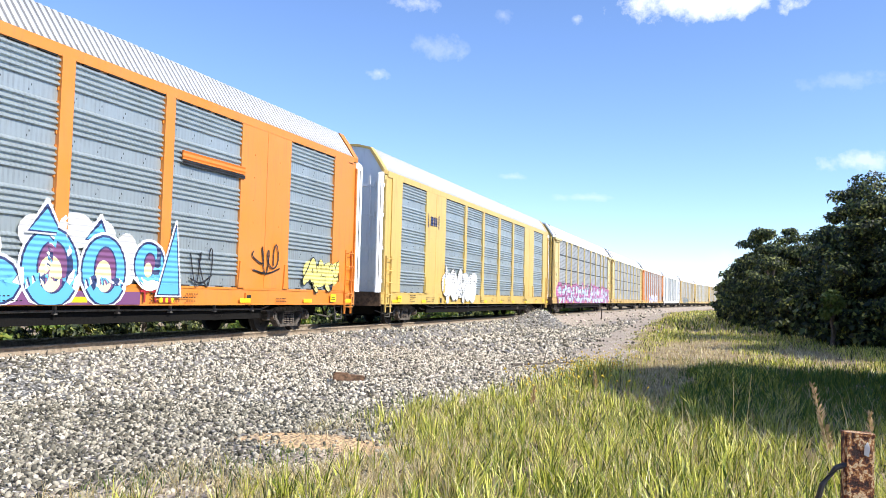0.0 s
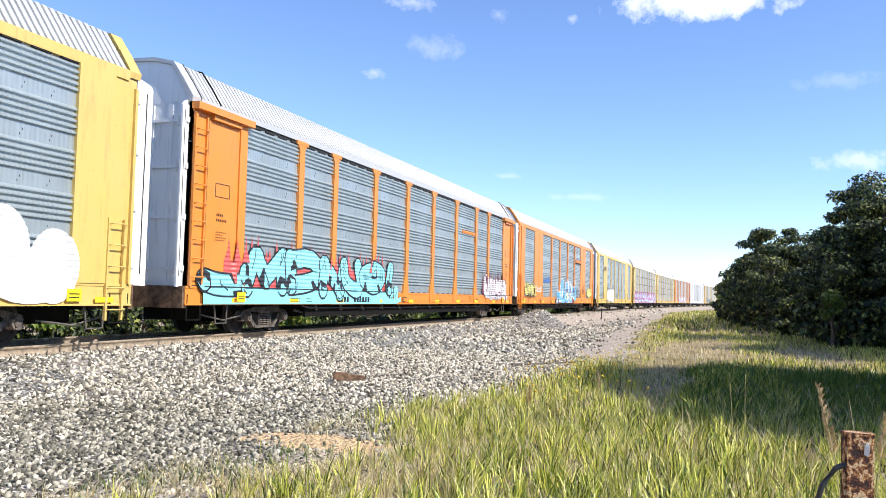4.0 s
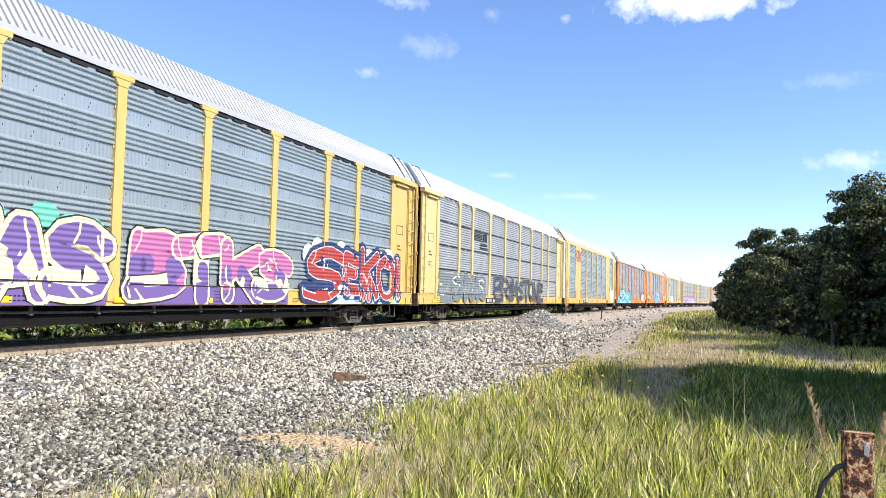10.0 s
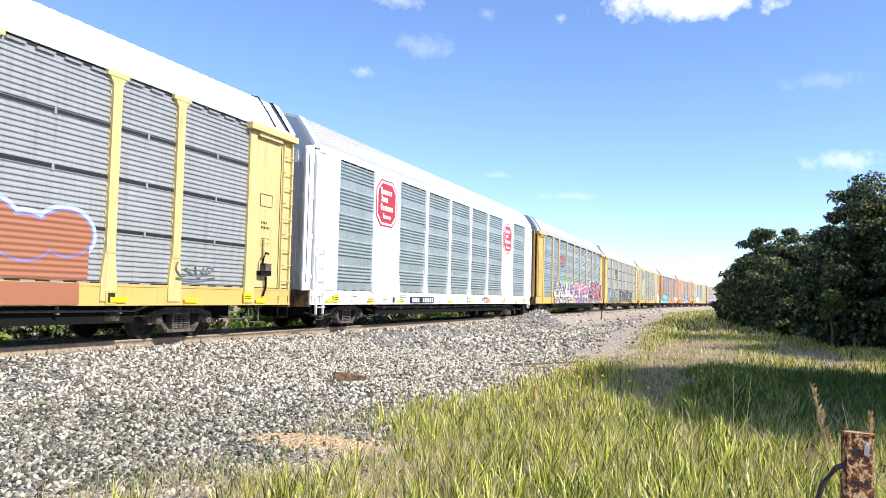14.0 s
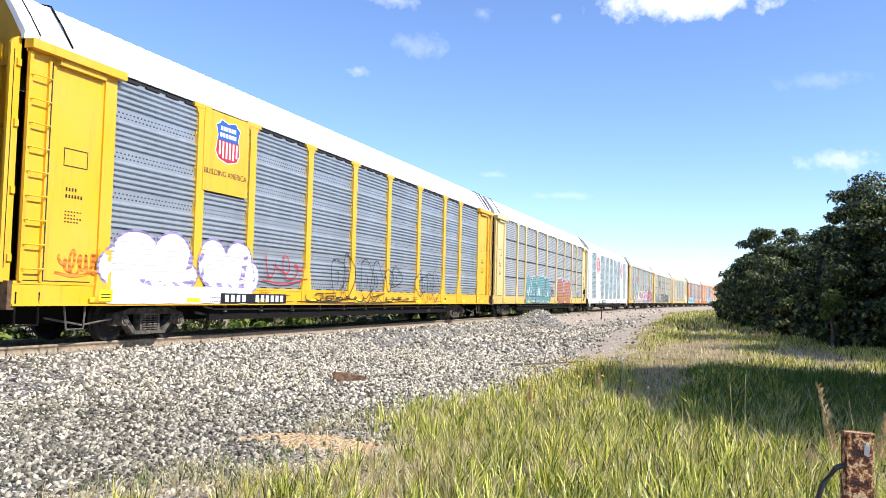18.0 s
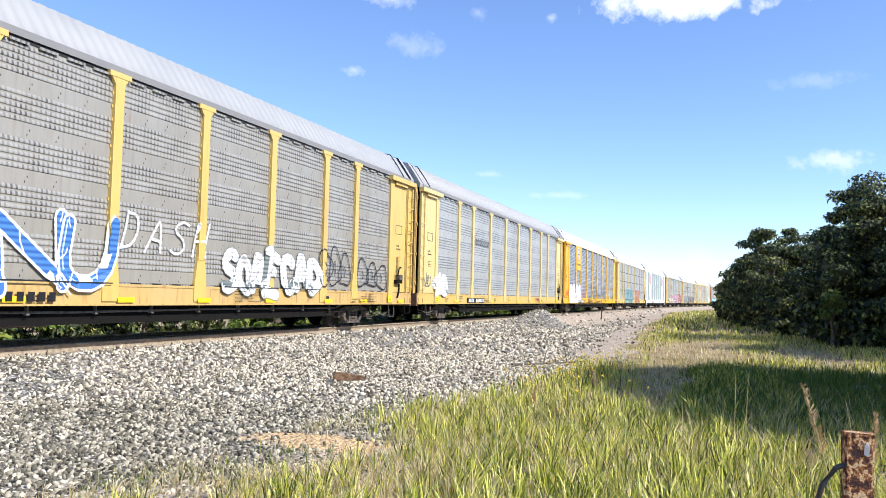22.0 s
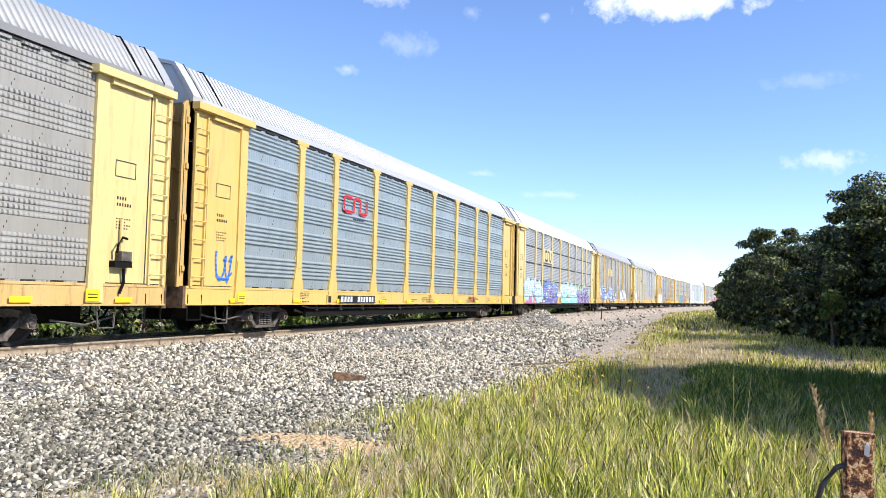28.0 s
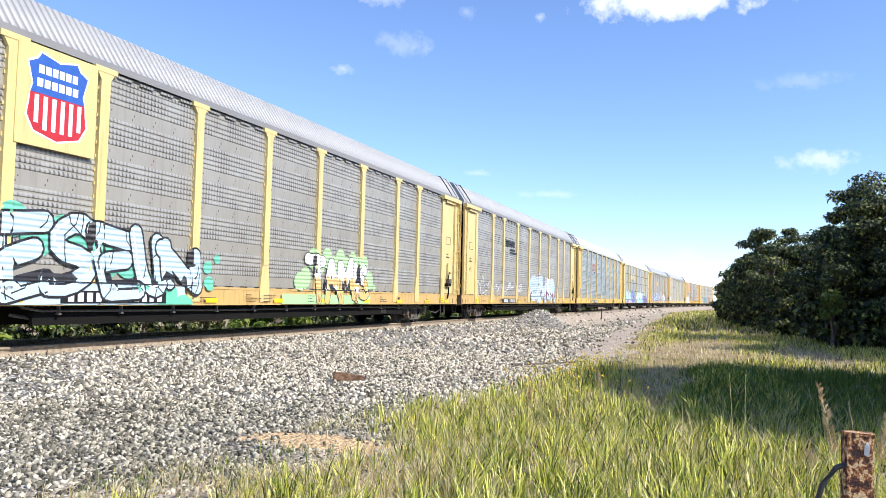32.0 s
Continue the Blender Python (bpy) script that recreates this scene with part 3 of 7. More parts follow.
def underframe(car, sill_mat, half):
    b = Build()
    b.box(-12.9, 12.9, -0.38, 0.38, 0.36, 0.95)
    b.box(-half, half, -1.42, 1.42, 0.95, 1.10)
    for x in np.arange(-12, 12.1, 2.4):
        b.box(x - 0.08, x + 0.08, -1.40, 1.40, 0.72, 0.95)
    b.box(-8.3, 8.3, -1.30, -1.22, 0.38, 0.72)
    b.box(-8.3, 8.3, 1.22, 1.30, 0.44, 0.72)
    part("underframe", b, car, mats=[BLACK], label="black steel centre sill and crossbearers")
    # brake pipes on hangers, reservoir, valve and rods under the sill
    for z, y, r in ((0.63, -1.36, 0.024), (0.50, -1.12, 0.03)):
        tb = Build()
        tb.tube([(-8.6, y, z + 0.06), (-8.2, y, z), (-2.0, y, z - 0.03), (2.5, y, z), (8.2, y, z - 0.02), (8.6, y, z + 0.08)], r, 6)
        part("brake_pipe", cached(("pipe", z), lambda: tb.mesh("brake_pipe", [PIPE_M])), car)
    hang = Build()
    hang.box(-0.02, 0.02, -1.39, -1.33, 0.56, 0.74)
    hang.box(-0.035, 0.035, -1.40, -1.32, 0.56, 0.585)
    for x in np.arange(-7.8, 7.9, 1.56):
        part("pipe_hanger", cached("hanger", lambda: hang.mesh("pipe_hanger", [PIPE_M])), car, (x, 0, 0))
    rs = Build()
    rs.tube([(-3.6, -0.95, 0.52), (-3.52, -0.95, 0.52), (-2.3, -0.95, 0.52), (-2.22, -0.95, 0.52)], [0.1, 0.19, 0.19, 0.1], 12)
    part("reservoir", cached("reservoir", lambda: rs.mesh("reservoir", [TRUCK_M])), car)
    for end in (-1, 1):
        rd = Build()
        rd.tube([(11.3, -1.2, 0.46), (12.1, -1.22, 0.36), (12.9, -1.15, 0.50)], 0.02, 5)
        rd.tube([(12.2, -1.38, 0.72), (12.25, -1.4, 0.30), (12.65, -1.4, 0.30), (12.7, -1.38, 0.72)], 0.022, 5)
        part("brake_rod", cached("brake_rod", lambda: rd.mesh("brake_rod", [PIPE_M])), car, pose(0, 0, 0, 0, 0, 0) if end > 0 else Matrix.Diagonal((-1, 1, 1, 1)))
    for side in (-1, 1):
        s = Build()
        s.box(-half, half, -0.05, 0.05, SILL_LO, SILL_HI)
        beam = part("side_sill", cached(("sill", sill_mat.name, half), lambda: s.mesh("side_sill", [sill_mat])), car, pose(0, 1.46 * side, 0, 0, 0, 0 if side < 0 else 180))
        for k, (d, za, zb) in enumerate(((-0.062, SILL_HI - 0.05, SILL_HI), (-0.075, SILL_LO, SILL_LO + 0.035))):
            fl = Build()
            fl.box(-half, half, d, -0.05, za, zb)
            part("flange", cached(("flange", k, sill_mat.name, half), lambda: fl.mesh("flange", [sill_mat])), beam)
    for end in (-1, 1):
        c = Build()
        c.box(0, 0.55, -0.11, 0.11, 0.66, 0.90)
        c.box(0.35, 0.78, -0.15, 0.17, 0.60, 0.96)
        c.tube([(0.25, -0.32, 0.75), (0.45, -0.34, 0.45), (0.75, -0.28, 0.36), (1.0, -0.1, 0.44)], 0.028, 6)
        part("coupler", cached("coupler", lambda: c.mesh("coupler", [BLACK])), car, pose((half - 0.15) * end, 0, 0, 0, 0, 0 if end > 0 else 180))
        e = Build()
        e.box(-0.08, 0.08, -1.50, 1.50, 0.66, 1.13)
        part("end_sill", cached("end_sill", lambda: e.mesh("end_sill", [RUSTY])), car, (half * end, 0, 0))
        for side in (-1, 1):
            st = Build()
            st.tube([(-0.24, 0, 0.95), (-0.24, 0, 0.40), (0.24, 0, 0.40), (0.24, 0, 0.95)], 0.022, 6)
            part("sill_step", cached(("step", sill_mat.name), lambda: st.mesh("sill_step", [BLACK])), car, ((half - 0.32) * end, 1.50 * side, 0))


def autorack(label, style, frame_mat, sill_mat, sheet, kind, roof_mat, fine_roof, door_mat=None, slim=False):
    """style 'post': ten bays between posts and plain end bays; 'broad': solid lettered panels and few posts."""
    car = new("autorack_car", None)
    tagged(car, label, "freight car", "autorack cars of the train")
    half = HALF if style == "post" else HALF - 0.7
    if style == "post":
        q = (9.17, 7.12, 4.23, 1.37) if kind != "fine" else (9.21, 7.29, 4.42, 1.57)
        posts, first = [-v for v in q] + list(q[::-1]), -11.82
        edges, solid, pw, flare, head, dx = [first] + posts + [-first], [], 0.27 if kind == "bold" else 0.24, 0.12 if kind == "bold" else 0.09, True, -0.37
    else:
        posts, first = [-4.2, -1.43, 1.43, 4.2], -11.67
        edges, solid, pw, flare, head, dx = None, [(-9.17, -6.87), (6.87, 9.17)], 0.30, 0.10, False, -0.10
    if slim:
        pw, flare = 0.25, 0.03
    LAYOUT[car.name] = (posts, pw, flare, first, kind, solid, dx, half)
    underframe(car, sill_mat, half)
    bays = []
    if edges:
        for a, b in zip(edges, edges[1:]):
            bays.append((a + (pw / 2 if a in posts else 0), b - (pw / 2 if b in posts else 0)))
    else:
        cut = [-6.87] + posts + [6.87]
        bays = [(-11.67, -9.17), (9.17, 11.67)] + [(a + (pw / 2 if a in posts else 0), b - (pw / 2 if b in posts else 0)) for a, b in zip(cut, cut[1:])]
    for side in (-1, 1):
        turn = 0 if side < 0 else 180
        for a, b in bays:
            part("side_panel", wall_sheet(b - a, kind, sheet), car, pose((a + b) / 2, SIDE * side, 0, 0, 0, turn))
        for x in posts:
            part("post", post_mesh(pw, frame_mat, head, flare), car, pose(x, SIDE * side, 0, 0, 0, turn))
        for a, b in solid:
            part("solid_panel", solid_mesh(b - a, frame_mat), car, pose((a + b) / 2, SIDE * side, 0, 0, 0, turn))
        rail_b = Build()
        rail_b.box(-half + 0.3, half - 0.3, -0.06 if style == "broad" else -0.045, 0.0, 5.02 if style == "broad" else 5.095, 5.225)
        part("top_rail", cached(("top_rail", frame_mat.name, style, roof_mat.name), lambda: rail_b.mesh("top_rail", [frame_mat if style == "broad" else ROOF_TROUGH if roof_mat is ROOF_OLD else roof_mat])), car, pose(0, SIDE * side, 0, 0, 0, turn))
        for end in (-1, 1):
            w = first + half - 0.08
            flip = Matrix.Translation(((half - 0.08 - w / 2) * end, SIDE * side, 0)) @ Matrix.Diagonal((-end, -side, 1, 1))
            eb = Build()
            eb.box(-w / 2, w / 2, -0.03, 0.0, SILL_HI, 5.06)
            part("end_panel", cached(("end_panel", frame_mat.name, style), lambda: eb.mesh("end_panel", [frame_mat])), car, flip)
            jb = Build()
            jb.box(w / 2 - (0.30 if style == "post" else 0.9), w / 2, -0.07, -0.03, SILL_HI, 5.06)
            part("jamb", cached(("jamb", frame_mat.name, style), lambda: jb.mesh("jamb", [frame_mat])), car, flip)
            ob2 = Build()
            ob2.box(-w / 2, -w / 2 + 0.07, -0.09, 0.0, SILL_HI, 4.9)
            part("corner_bar", cached(("corner_bar", frame_mat.name, style), lambda: ob2.mesh("corner_bar", [frame_mat])), car, flip)
            if style == "post":
                # slot of the sliding door, cover over it, and the flared foot
                sb = Build()
                sb.box(-w / 2 + 0.52, -w / 2 + 0.55, -0.036, -0.028, SILL_HI, 4.85)
                part("door_slot", cached(("slot", style), lambda: sb.mesh("door_slot", [SEAM])), car, flip)
                cb = Build()
                cb.box(-w / 2 - 0.05, w / 2 + 0.12, -0.19, 0.0, 4.95, 5.10)
                part("door_cover", cached(("cover", frame_mat.name), lambda: cb.mesh("door_cover", [frame_mat])), car, flip)
                lb = Build()
                lb.box(-w / 2 + 0.62, w / 2 - 0.34, -0.12, -0.03, 4.84, 4.95)
                part("cover_lip", cached(("lip", frame_mat.name), lambda: lb.mesh("cover_lip", [frame_mat])), car, flip)
                gb = Build()
                gb.prism([(w / 2 - 0.36, 0.78), (w / 2 + 0.06, 0.78), (w / 2 + 0.02, 1.75), (w / 2 - 0.28, 1.75)], -0.09, -0.03)
                part("foot", cached(("foot", frame_mat.name), lambda: gb.mesh("foot", [frame_mat])), car, flip)
                db = Build()
                db.box(-w / 2 + 0.1, w / 2 - 0.45, -0.05, -0.02, SILL_HI - 0.01, SILL_HI + 0.02)
                part("door_sill_gap", cached("door_gap", lambda: db.mesh("door_sill_gap", [SEAM])), car, flip)
            pk = Build()
            pk.box(-0.14, 0.14, -0.09, -0.02, 0.74, 1.0, 0)
            pk.box(-0.09, 0.09, -0.094, -0.088, 0.78, 0.96, 1)
            part("jacking_pocket", cached(("pocket", sill_mat.name), lambda: pk.mesh("jacking_pocket", [sill_mat, SEAM])), car, pose(7.35 * end, 1.46 * side, 0, 0, 0, turn))
            if end > 0 and (kind == "grid" or "mural" in label):
                hb = Build()
                hb.box(-0.20, 0.26, -0.14, 0.0, 1.44, 1.56, 0)
                hb.box(-0.06, 0.22, -0.16, 0.0, 1.56, 1.74, 2)
                hb.tube([(-0.14, -0.12, 1.70), (-0.16, -0.16, 1.86), (-0.05, -0.16, 2.0), (0.10, -0.14, 1.98)], 0.025, 6, 0)
                hb.tube([(0.05, -0.05, 1.6), (0.02, -0.06, 2.1), (0.04, -0.05, 2.35)], 0.035, 6, 1)
                hb.tube([(0.1, -0.08, 1.42), (0.14, -0.06, 1.15), (0.05, -0.05, 0.95)], 0.03, 6, 0)
                part("hand_brake", cached(("hand_brake", frame_mat.name), lambda: hb.mesh("hand_brake", [BLACK, frame_mat, TRUCK_M])), car, pose(12.55, (SIDE + 0.03) * side, 0, 0, 0, turn), "hand brake housing with its lever and chain")
            if style == "post":
                part("ladder", ladder_mesh(frame_mat, SILL_HI, 4.85), car, pose((half - 0.32) * end, (SIDE + 0.03) * side, 0, 0, 0, turn))
            else:
                part("ladder", ladder_mesh(frame_mat, 0.45, 2.35), car, pose((half - 0.50) * end, (SIDE + 0.05) * side, 0, 0, 0, turn))
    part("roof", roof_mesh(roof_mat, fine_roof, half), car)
    end_mat = door_mat or {YELLOW: DOOR_TAN, PALE: DOOR_TAN}.get(frame_mat, frame_mat)
    for end in (-1, 1):
        part("roof_end", roof_end_mesh(frame_mat if style == "broad" else roof_mat, style == "post", ROOF_WHITE if end_mat is DOOR_TAN and style == "post" else end_mat), car, pose((half + 0.02) * end, 0, 0, 0, 0, 0 if end < 0 else 180))
        for side in (-1, 1):
            long = 0.42 if style == "broad" else 0.17
            wing = Build()
            wing.prism([(-0.04, SILL_HI - 0.02), (long, SILL_HI - 0.02), (long, 5.0), (long - 0.06, 5.08), (-0.04, 5.16)], -0.05, 0.0, 0)
            wing.box(long * 0.55, long * 0.60, -0.062, -0.05, SILL_HI + 0.2, 4.9, 1)
            for z in (1.5, 2.6, 3.7, 4.7):
                wing.box(-0.03, 0.05, -0.085, -0.05, z - 0.06, z + 0.06, 0)
            wing_mat = end_mat
            part("door_wing", cached(("wing", wing_mat.name, style), lambda: wing.mesh("door_wing", [wing_mat, SEAM])), car, Matrix.Translation((half * end, (SIDE - (0.03 if style == "broad" else 0.12)) * side, 0)) @ Matrix.Diagonal((end, -side, 1, 1)))
        add_end_door(car, end_mat, pose((half - 0.05) * end, 0, 0, 0, 0, 0 if end < 0 else 180))
        add_truck(car, 10.05 * end)
    return car


CARS, LAYOUT = {}, {}
MAKERS = [
    # number in the train, label, style, frame, sill, sheet, kind, roof, fine roof, end door
    (-10, "yellow steel autorack car far along the train", "post", PALE, SILL_TAN, GREY_STEEL, "grid", ROOF_WHITE, False, None),
    (-9, "yellow steel autorack car far along the train", "post", PALE, SILL_TAN, GREY_STEEL, "grid", ROOF_WHITE, False, None),
    (-8, "yellow steel autorack car far along the train", "post", YELLOW, SILL_TAN, BROWN_STEEL, "grid", ROOF_WHITE, False, None),
    (-7, "yellow steel autorack car with grey panels", "post", PALE, SILL_TAN, GREY_STEEL, "grid", ROOF_WHITE, False, None),
    (-6, "yellow steel autorack car with grey panels", "post", YELLOW, SILL_TAN, GREY_STEEL, "grid", ROOF_WHITE, False, None),
    (-5, "white steel autorack car far along the train", "broad", WHITE, WHITE, PALE_STEEL, "bold", ROOF, True, None),
    (-4, "weathered orange and grey autorack car", "post", ORANGE, SILL_TAN, GREY_STEEL, "grid", ROOF_WHITE, False, None),
    (-3, "pale yellow autorack car with pale grey panels", "post", PALE, SILL_TAN, PALE_STEEL, "fine", ROOF_WHITE, False, None),
    (-2, "pale autorack car with pink graffiti along the sill", "post", PALE, SILL_TAN, PALE_STEEL, "fine", ROOF_WHITE, False, YELLOW),
    (-1, "yellow autorack car with blue-grey ribbed panels", "broad", YELLOW, YELLOW, BLUE_STEEL, "bold", ROOF, True, WHITE),
    (0, "orange autorack car with grey ribbed panels and blue graffiti", "broad", ORANGE, ORANGE, BLUE_STEEL, "bold", ROOF, True, WHITE),
    (1, "orange autorack car with many posts and cyan graffiti", "post", ORANGE, ORANGE, BLUE_STEEL, "bold", ROOF, True, WHITE),
    (2, "yellow autorack car with blue-grey panels and a red emblem", "broad", YELLOW, YELLOW, BLUE_STEEL, "bold", ROOF, True, WHITE),
    (3, "pale yellow autorack car with pale panels and grey graffiti", "post", PALE, YELLOW, PALE_STEEL, "fine", ROOF_WHITE, False, None),
    (4, "yellow autorack car with blue-grey panels and purple graffiti", "post", YELLOW, YELLOW, BLUE_STEEL, "bold", ROOF, True, None, True),
    (5, "white autorack car with two red octagonal emblems", "broad", WHITE, WHITE, GREEN_STEEL, "bold", ROOF, True, None),
    (6, "yellow autorack car with pale panels and a brown painted mural", "post", PALE, YELLOW, PALE_STEEL, "fine", ROOF_WHITE, False, None),
    (7, "golden yellow autorack car with a shield emblem", "post", GOLD, GOLD, SLATE_STEEL, "bold", ROOF_WHITE, False, None),
    (8, "pale yellow autorack car with grey perforated panels", "post", PALE, YELLOW, GREY_STEEL, "grid", ROOF_OLD, True, None),
    (9, "yellow autorack car with brownish panels and blue graffiti", "post", YELLOW, SILL_TAN, BROWN_STEEL, "grid", ROOF_OLD, False, None),
    (10, "pale yellow autorack car with pale panels and violet graffiti", "post", PALE, YELLOW, PALE_STEEL, "fine", ROOF_WHITE, False, None),
    (11, "yellow autorack car with blue-grey ribbed panels", "post", YELLOW, YELLOW, BLUE_STEEL, "bold", ROOF, True, None),
    (12, "yellow autorack car with brownish panels and white graffiti", "post", PALE, SILL_TAN, BROWN_STEEL, "grid", ROOF_OLD, True, None),
    (13, "pale yellow autorack car with brownish panels and a shield emblem", "post", PALE, SILL_TAN, BROWN_STEEL, "grid", ROOF_OLD, True, None),
]
for number, *spec in MAKERS:
    CARS[number] = autorack(*spec)


# ---------------------------------------------------------------- paint, emblems and graffiti on the cars
def paint(name, colour):
    """Sprayed or rolled paint: patchy cover, with the folds of the sheet under it showing above the sill."""
    m, nt, b = nodes_of("paint_" + name)
    v = coords(nt)
    cover = noise_of(nt, v, 3.0, 6.0, 0.7)
    base = mix(nt, ramp(nt, cover, [(0.35, grey(0.0)), (0.72, grey(0.5))]), colour, tuple(min(0.9, c * 0.78 + 0.04) for c in colour))
    nt.links.new(base, b.inputs["Base Color"])
    b.inputs["Roughness"].default_value = 0.5
    w = add(nt, "ShaderNodeTexWave", Scale=2.96, Distortion=0.0)
    w.bands_direction = "Z"
    nt.links.new(v, w.inputs["Vector"])
    sep = nt.nodes.new("ShaderNodeSeparateXYZ")
    nt.links.new(v, sep.inputs[0])
    above = nt.nodes.new("ShaderNodeMath")
    above.operation = "GREATER_THAN"
    above.inputs[1].default_value = 1.15
    nt.links.new(sep.outputs[2], above.inputs[0])
    fold = nt.nodes.new("ShaderNodeMath")
    fold.operation = "MULTIPLY"
    nt.links.new(w.outputs["Fac"], fold.inputs[0])
    nt.links.new(above.outputs[0], fold.inputs[1])
    bump(nt, b, fold.outputs[0], 0.55, 0.03)
    MATS["paint_" + name] = m
    return m


P = {n: paint(n, c) for n, c in dict(
    black=(0.012, 0.012, 0.015), white=(0.74, 0.75, 0.76), red=(0.52, 0.025, 0.03), crimson=(0.42, 0.02, 0.035), sky=(0.11, 0.42, 0.68), cyan=(0.24, 0.62, 0.68),
    lilac=(0.25, 0.20, 0.40), pink=(0.46, 0.14, 0.31), plum=(0.20, 0.05, 0.16), navy=(0.02, 0.035, 0.12), blue=(0.04, 0.16, 0.50), lemon=(0.72, 0.66, 0.20),
    mint=(0.14, 0.52, 0.36), ice=(0.46, 0.62, 0.70), brown=(0.36, 0.14, 0.07), silver=(0.22, 0.24, 0.23), orange=(0.76, 0.20, 0.02), slate=(0.13, 0.16, 0.16), aqua=(0.11, 0.29, 0.30), reflect=(0.85, 0.62, 0.02), purple=(0.16, 0.10, 0.30), flame=(0.62, 0.10, 0.09), wine=(0.16, 0.02, 0.05), cream=(0.78, 0.72, 0.42), lime=(0.38, 0.62, 0.30), scarlet=(0.38, 0.045, 0.032), steel=(0.17, 0.20, 0.20), smoke=(0.05, 0.055, 0.065), mauve=(0.18, 0.065, 0.17), tan=(0.66, 0.44, 0.16)).items()}

# enamel of signs and stencils, on flat plates
FLAT = {n: plain("enamel_" + n, c, 0.45, 0.0, 0.10, 9.0) for n, c in dict(black=(0.012, 0.012, 0.015), white=(0.74, 0.75, 0.76), red=(0.44, 0.022, 0.03), crimson=(0.36, 0.02, 0.03), blue=(0.03, 0.10, 0.38), navy=(0.02, 0.035, 0.12), orange=(0.76, 0.20, 0.02), smoke=(0.06, 0.065, 0.075), reflect=(0.85, 0.62, 0.02)).items()}

# sprayed forms: loops, hooks, peaks and arrows
GLYPHS = {
    "O": [[(0.5, 1), (0.1, 0.8), (0.05, 0.4), (0.3, 0.02), (0.7, 0.02), (0.95, 0.4), (0.9, 0.8), (0.5, 1)]],
    "Q": [[(0.62, 1.12), (0.35, 0.85), (0.08, 0.55), (0.12, 0.15), (0.45, 0.0), (0.85, 0.1), (0.95, 0.5), (0.75, 0.8), (0.45, 0.7), (0.4, 0.4), (0.6, 0.3)]],
    "U": [[(0.08, 1.0), (0.06, 0.35), (0.3, 0.02), (0.7, 0.02), (0.94, 0.35), (0.80, 1.05)]],
    "C": [[(0.95, 0.8), (0.6, 1.0), (0.15, 0.85), (0.03, 0.45), (0.2, 0.08), (0.6, 0.0), (0.95, 0.2)]],
    "a": [[(0.0, 0.0), (0.25, 0.75), (0.5, 1.1), (0.7, 0.7), (1.0, 0.05)], [(0.3, 0.25), (0.55, 0.5), (0.85, 0.3)]],
    "b": [[(0.15, 0.0), (0.05, 0.6), (0.35, 1.05), (0.8, 0.85), (0.6, 0.55), (0.3, 0.5)], [(0.3, 0.5), (0.85, 0.45), (0.95, 0.12), (0.4, 0.0)]],
    "c": [[(1.0, 1.0), (0.45, 1.0), (0.1, 0.72), (0.55, 0.5), (0.95, 0.3), (0.6, 0.0), (0.0, 0.1)]],
    "d": [[(0.0, 0.85), (0.3, 1.0), (0.45, 0.3), (0.75, 0.1), (1.05, 0.5)], [(0.9, 1.05), (0.6, 0.6), (0.1, 0.0)]],
    "e": [[(1.0, 1.0), (0.3, 0.92), (0.05, 0.6), (0.15, 0.1), (0.9, 0.0)], [(0.1, 0.5), (0.5, 0.6), (0.85, 0.45)]],
    "f": [[(0.15, 0.0), (0.1, 0.55), (0.3, 1.0), (0.75, 1.0), (0.85, 0.7), (0.4, 0.5), (0.75, 0.3), (1.0, -0.05)]],
    "g": [[(0.95, 0.95), (0.5, 1.05), (0.08, 0.7), (0.1, 0.2), (0.55, 0.0), (0.95, 0.25), (0.75, 0.55), (0.45, 0.45)]],
    "h": [[(0.0, 0.0), (0.1, 0.6), (0.2, 1.05), (0.5, 0.35), (0.75, 1.0), (0.85, 0.5), (1.0, 0.0)]],
    "*": [[(0.5, 1.0), (0.3, 0.0), (0.98, 0.62), (0.02, 0.62), (0.7, 0.0), (0.5, 1.0)]],
    "@": [[(0.5, 0.5), (0.6, 0.62), (0.4, 0.7), (0.25, 0.45), (0.45, 0.2), (0.8, 0.3), (0.9, 0.7), (0.5, 0.98), (0.05, 0.7), (0.1, 0.2), (0.6, 0.0)]],
    "~": [[(0.0, 0.3), (0.2, 0.8), (0.35, 0.4), (0.5, 0.95), (0.6, 0.2), (0.8, 0.75), (1.0, 0.1)]],
    "D": [[(0.1, 0.0), (0.1, 1.0)], [(0.1, 1.0), (0.7, 0.92), (0.95, 0.5), (0.7, 0.08), (0.1, 0.0)]],
    "A": [[(0.0, 0.0), (0.3, 0.6), (0.5, 1.0), (0.7, 0.6), (1.0, 0.0)], [(0.22, 0.36), (0.8, 0.36)]],
    "S": [[(0.95, 0.85), (0.55, 1), (0.1, 0.82), (0.2, 0.58), (0.8, 0.45), (0.95, 0.2), (0.5, 0.0), (0.05, 0.12)]],
    "H": [[(0.08, 0.0), (0.1, 1.0)], [(0.9, 0.0), (0.92, 1.0)], [(0.1, 0.5), (0.9, 0.52)]],
}


SHIFTED = [True]


def shift(car):
    return LAYOUT[car.name][6] if SHIFTED[0] else 0.0


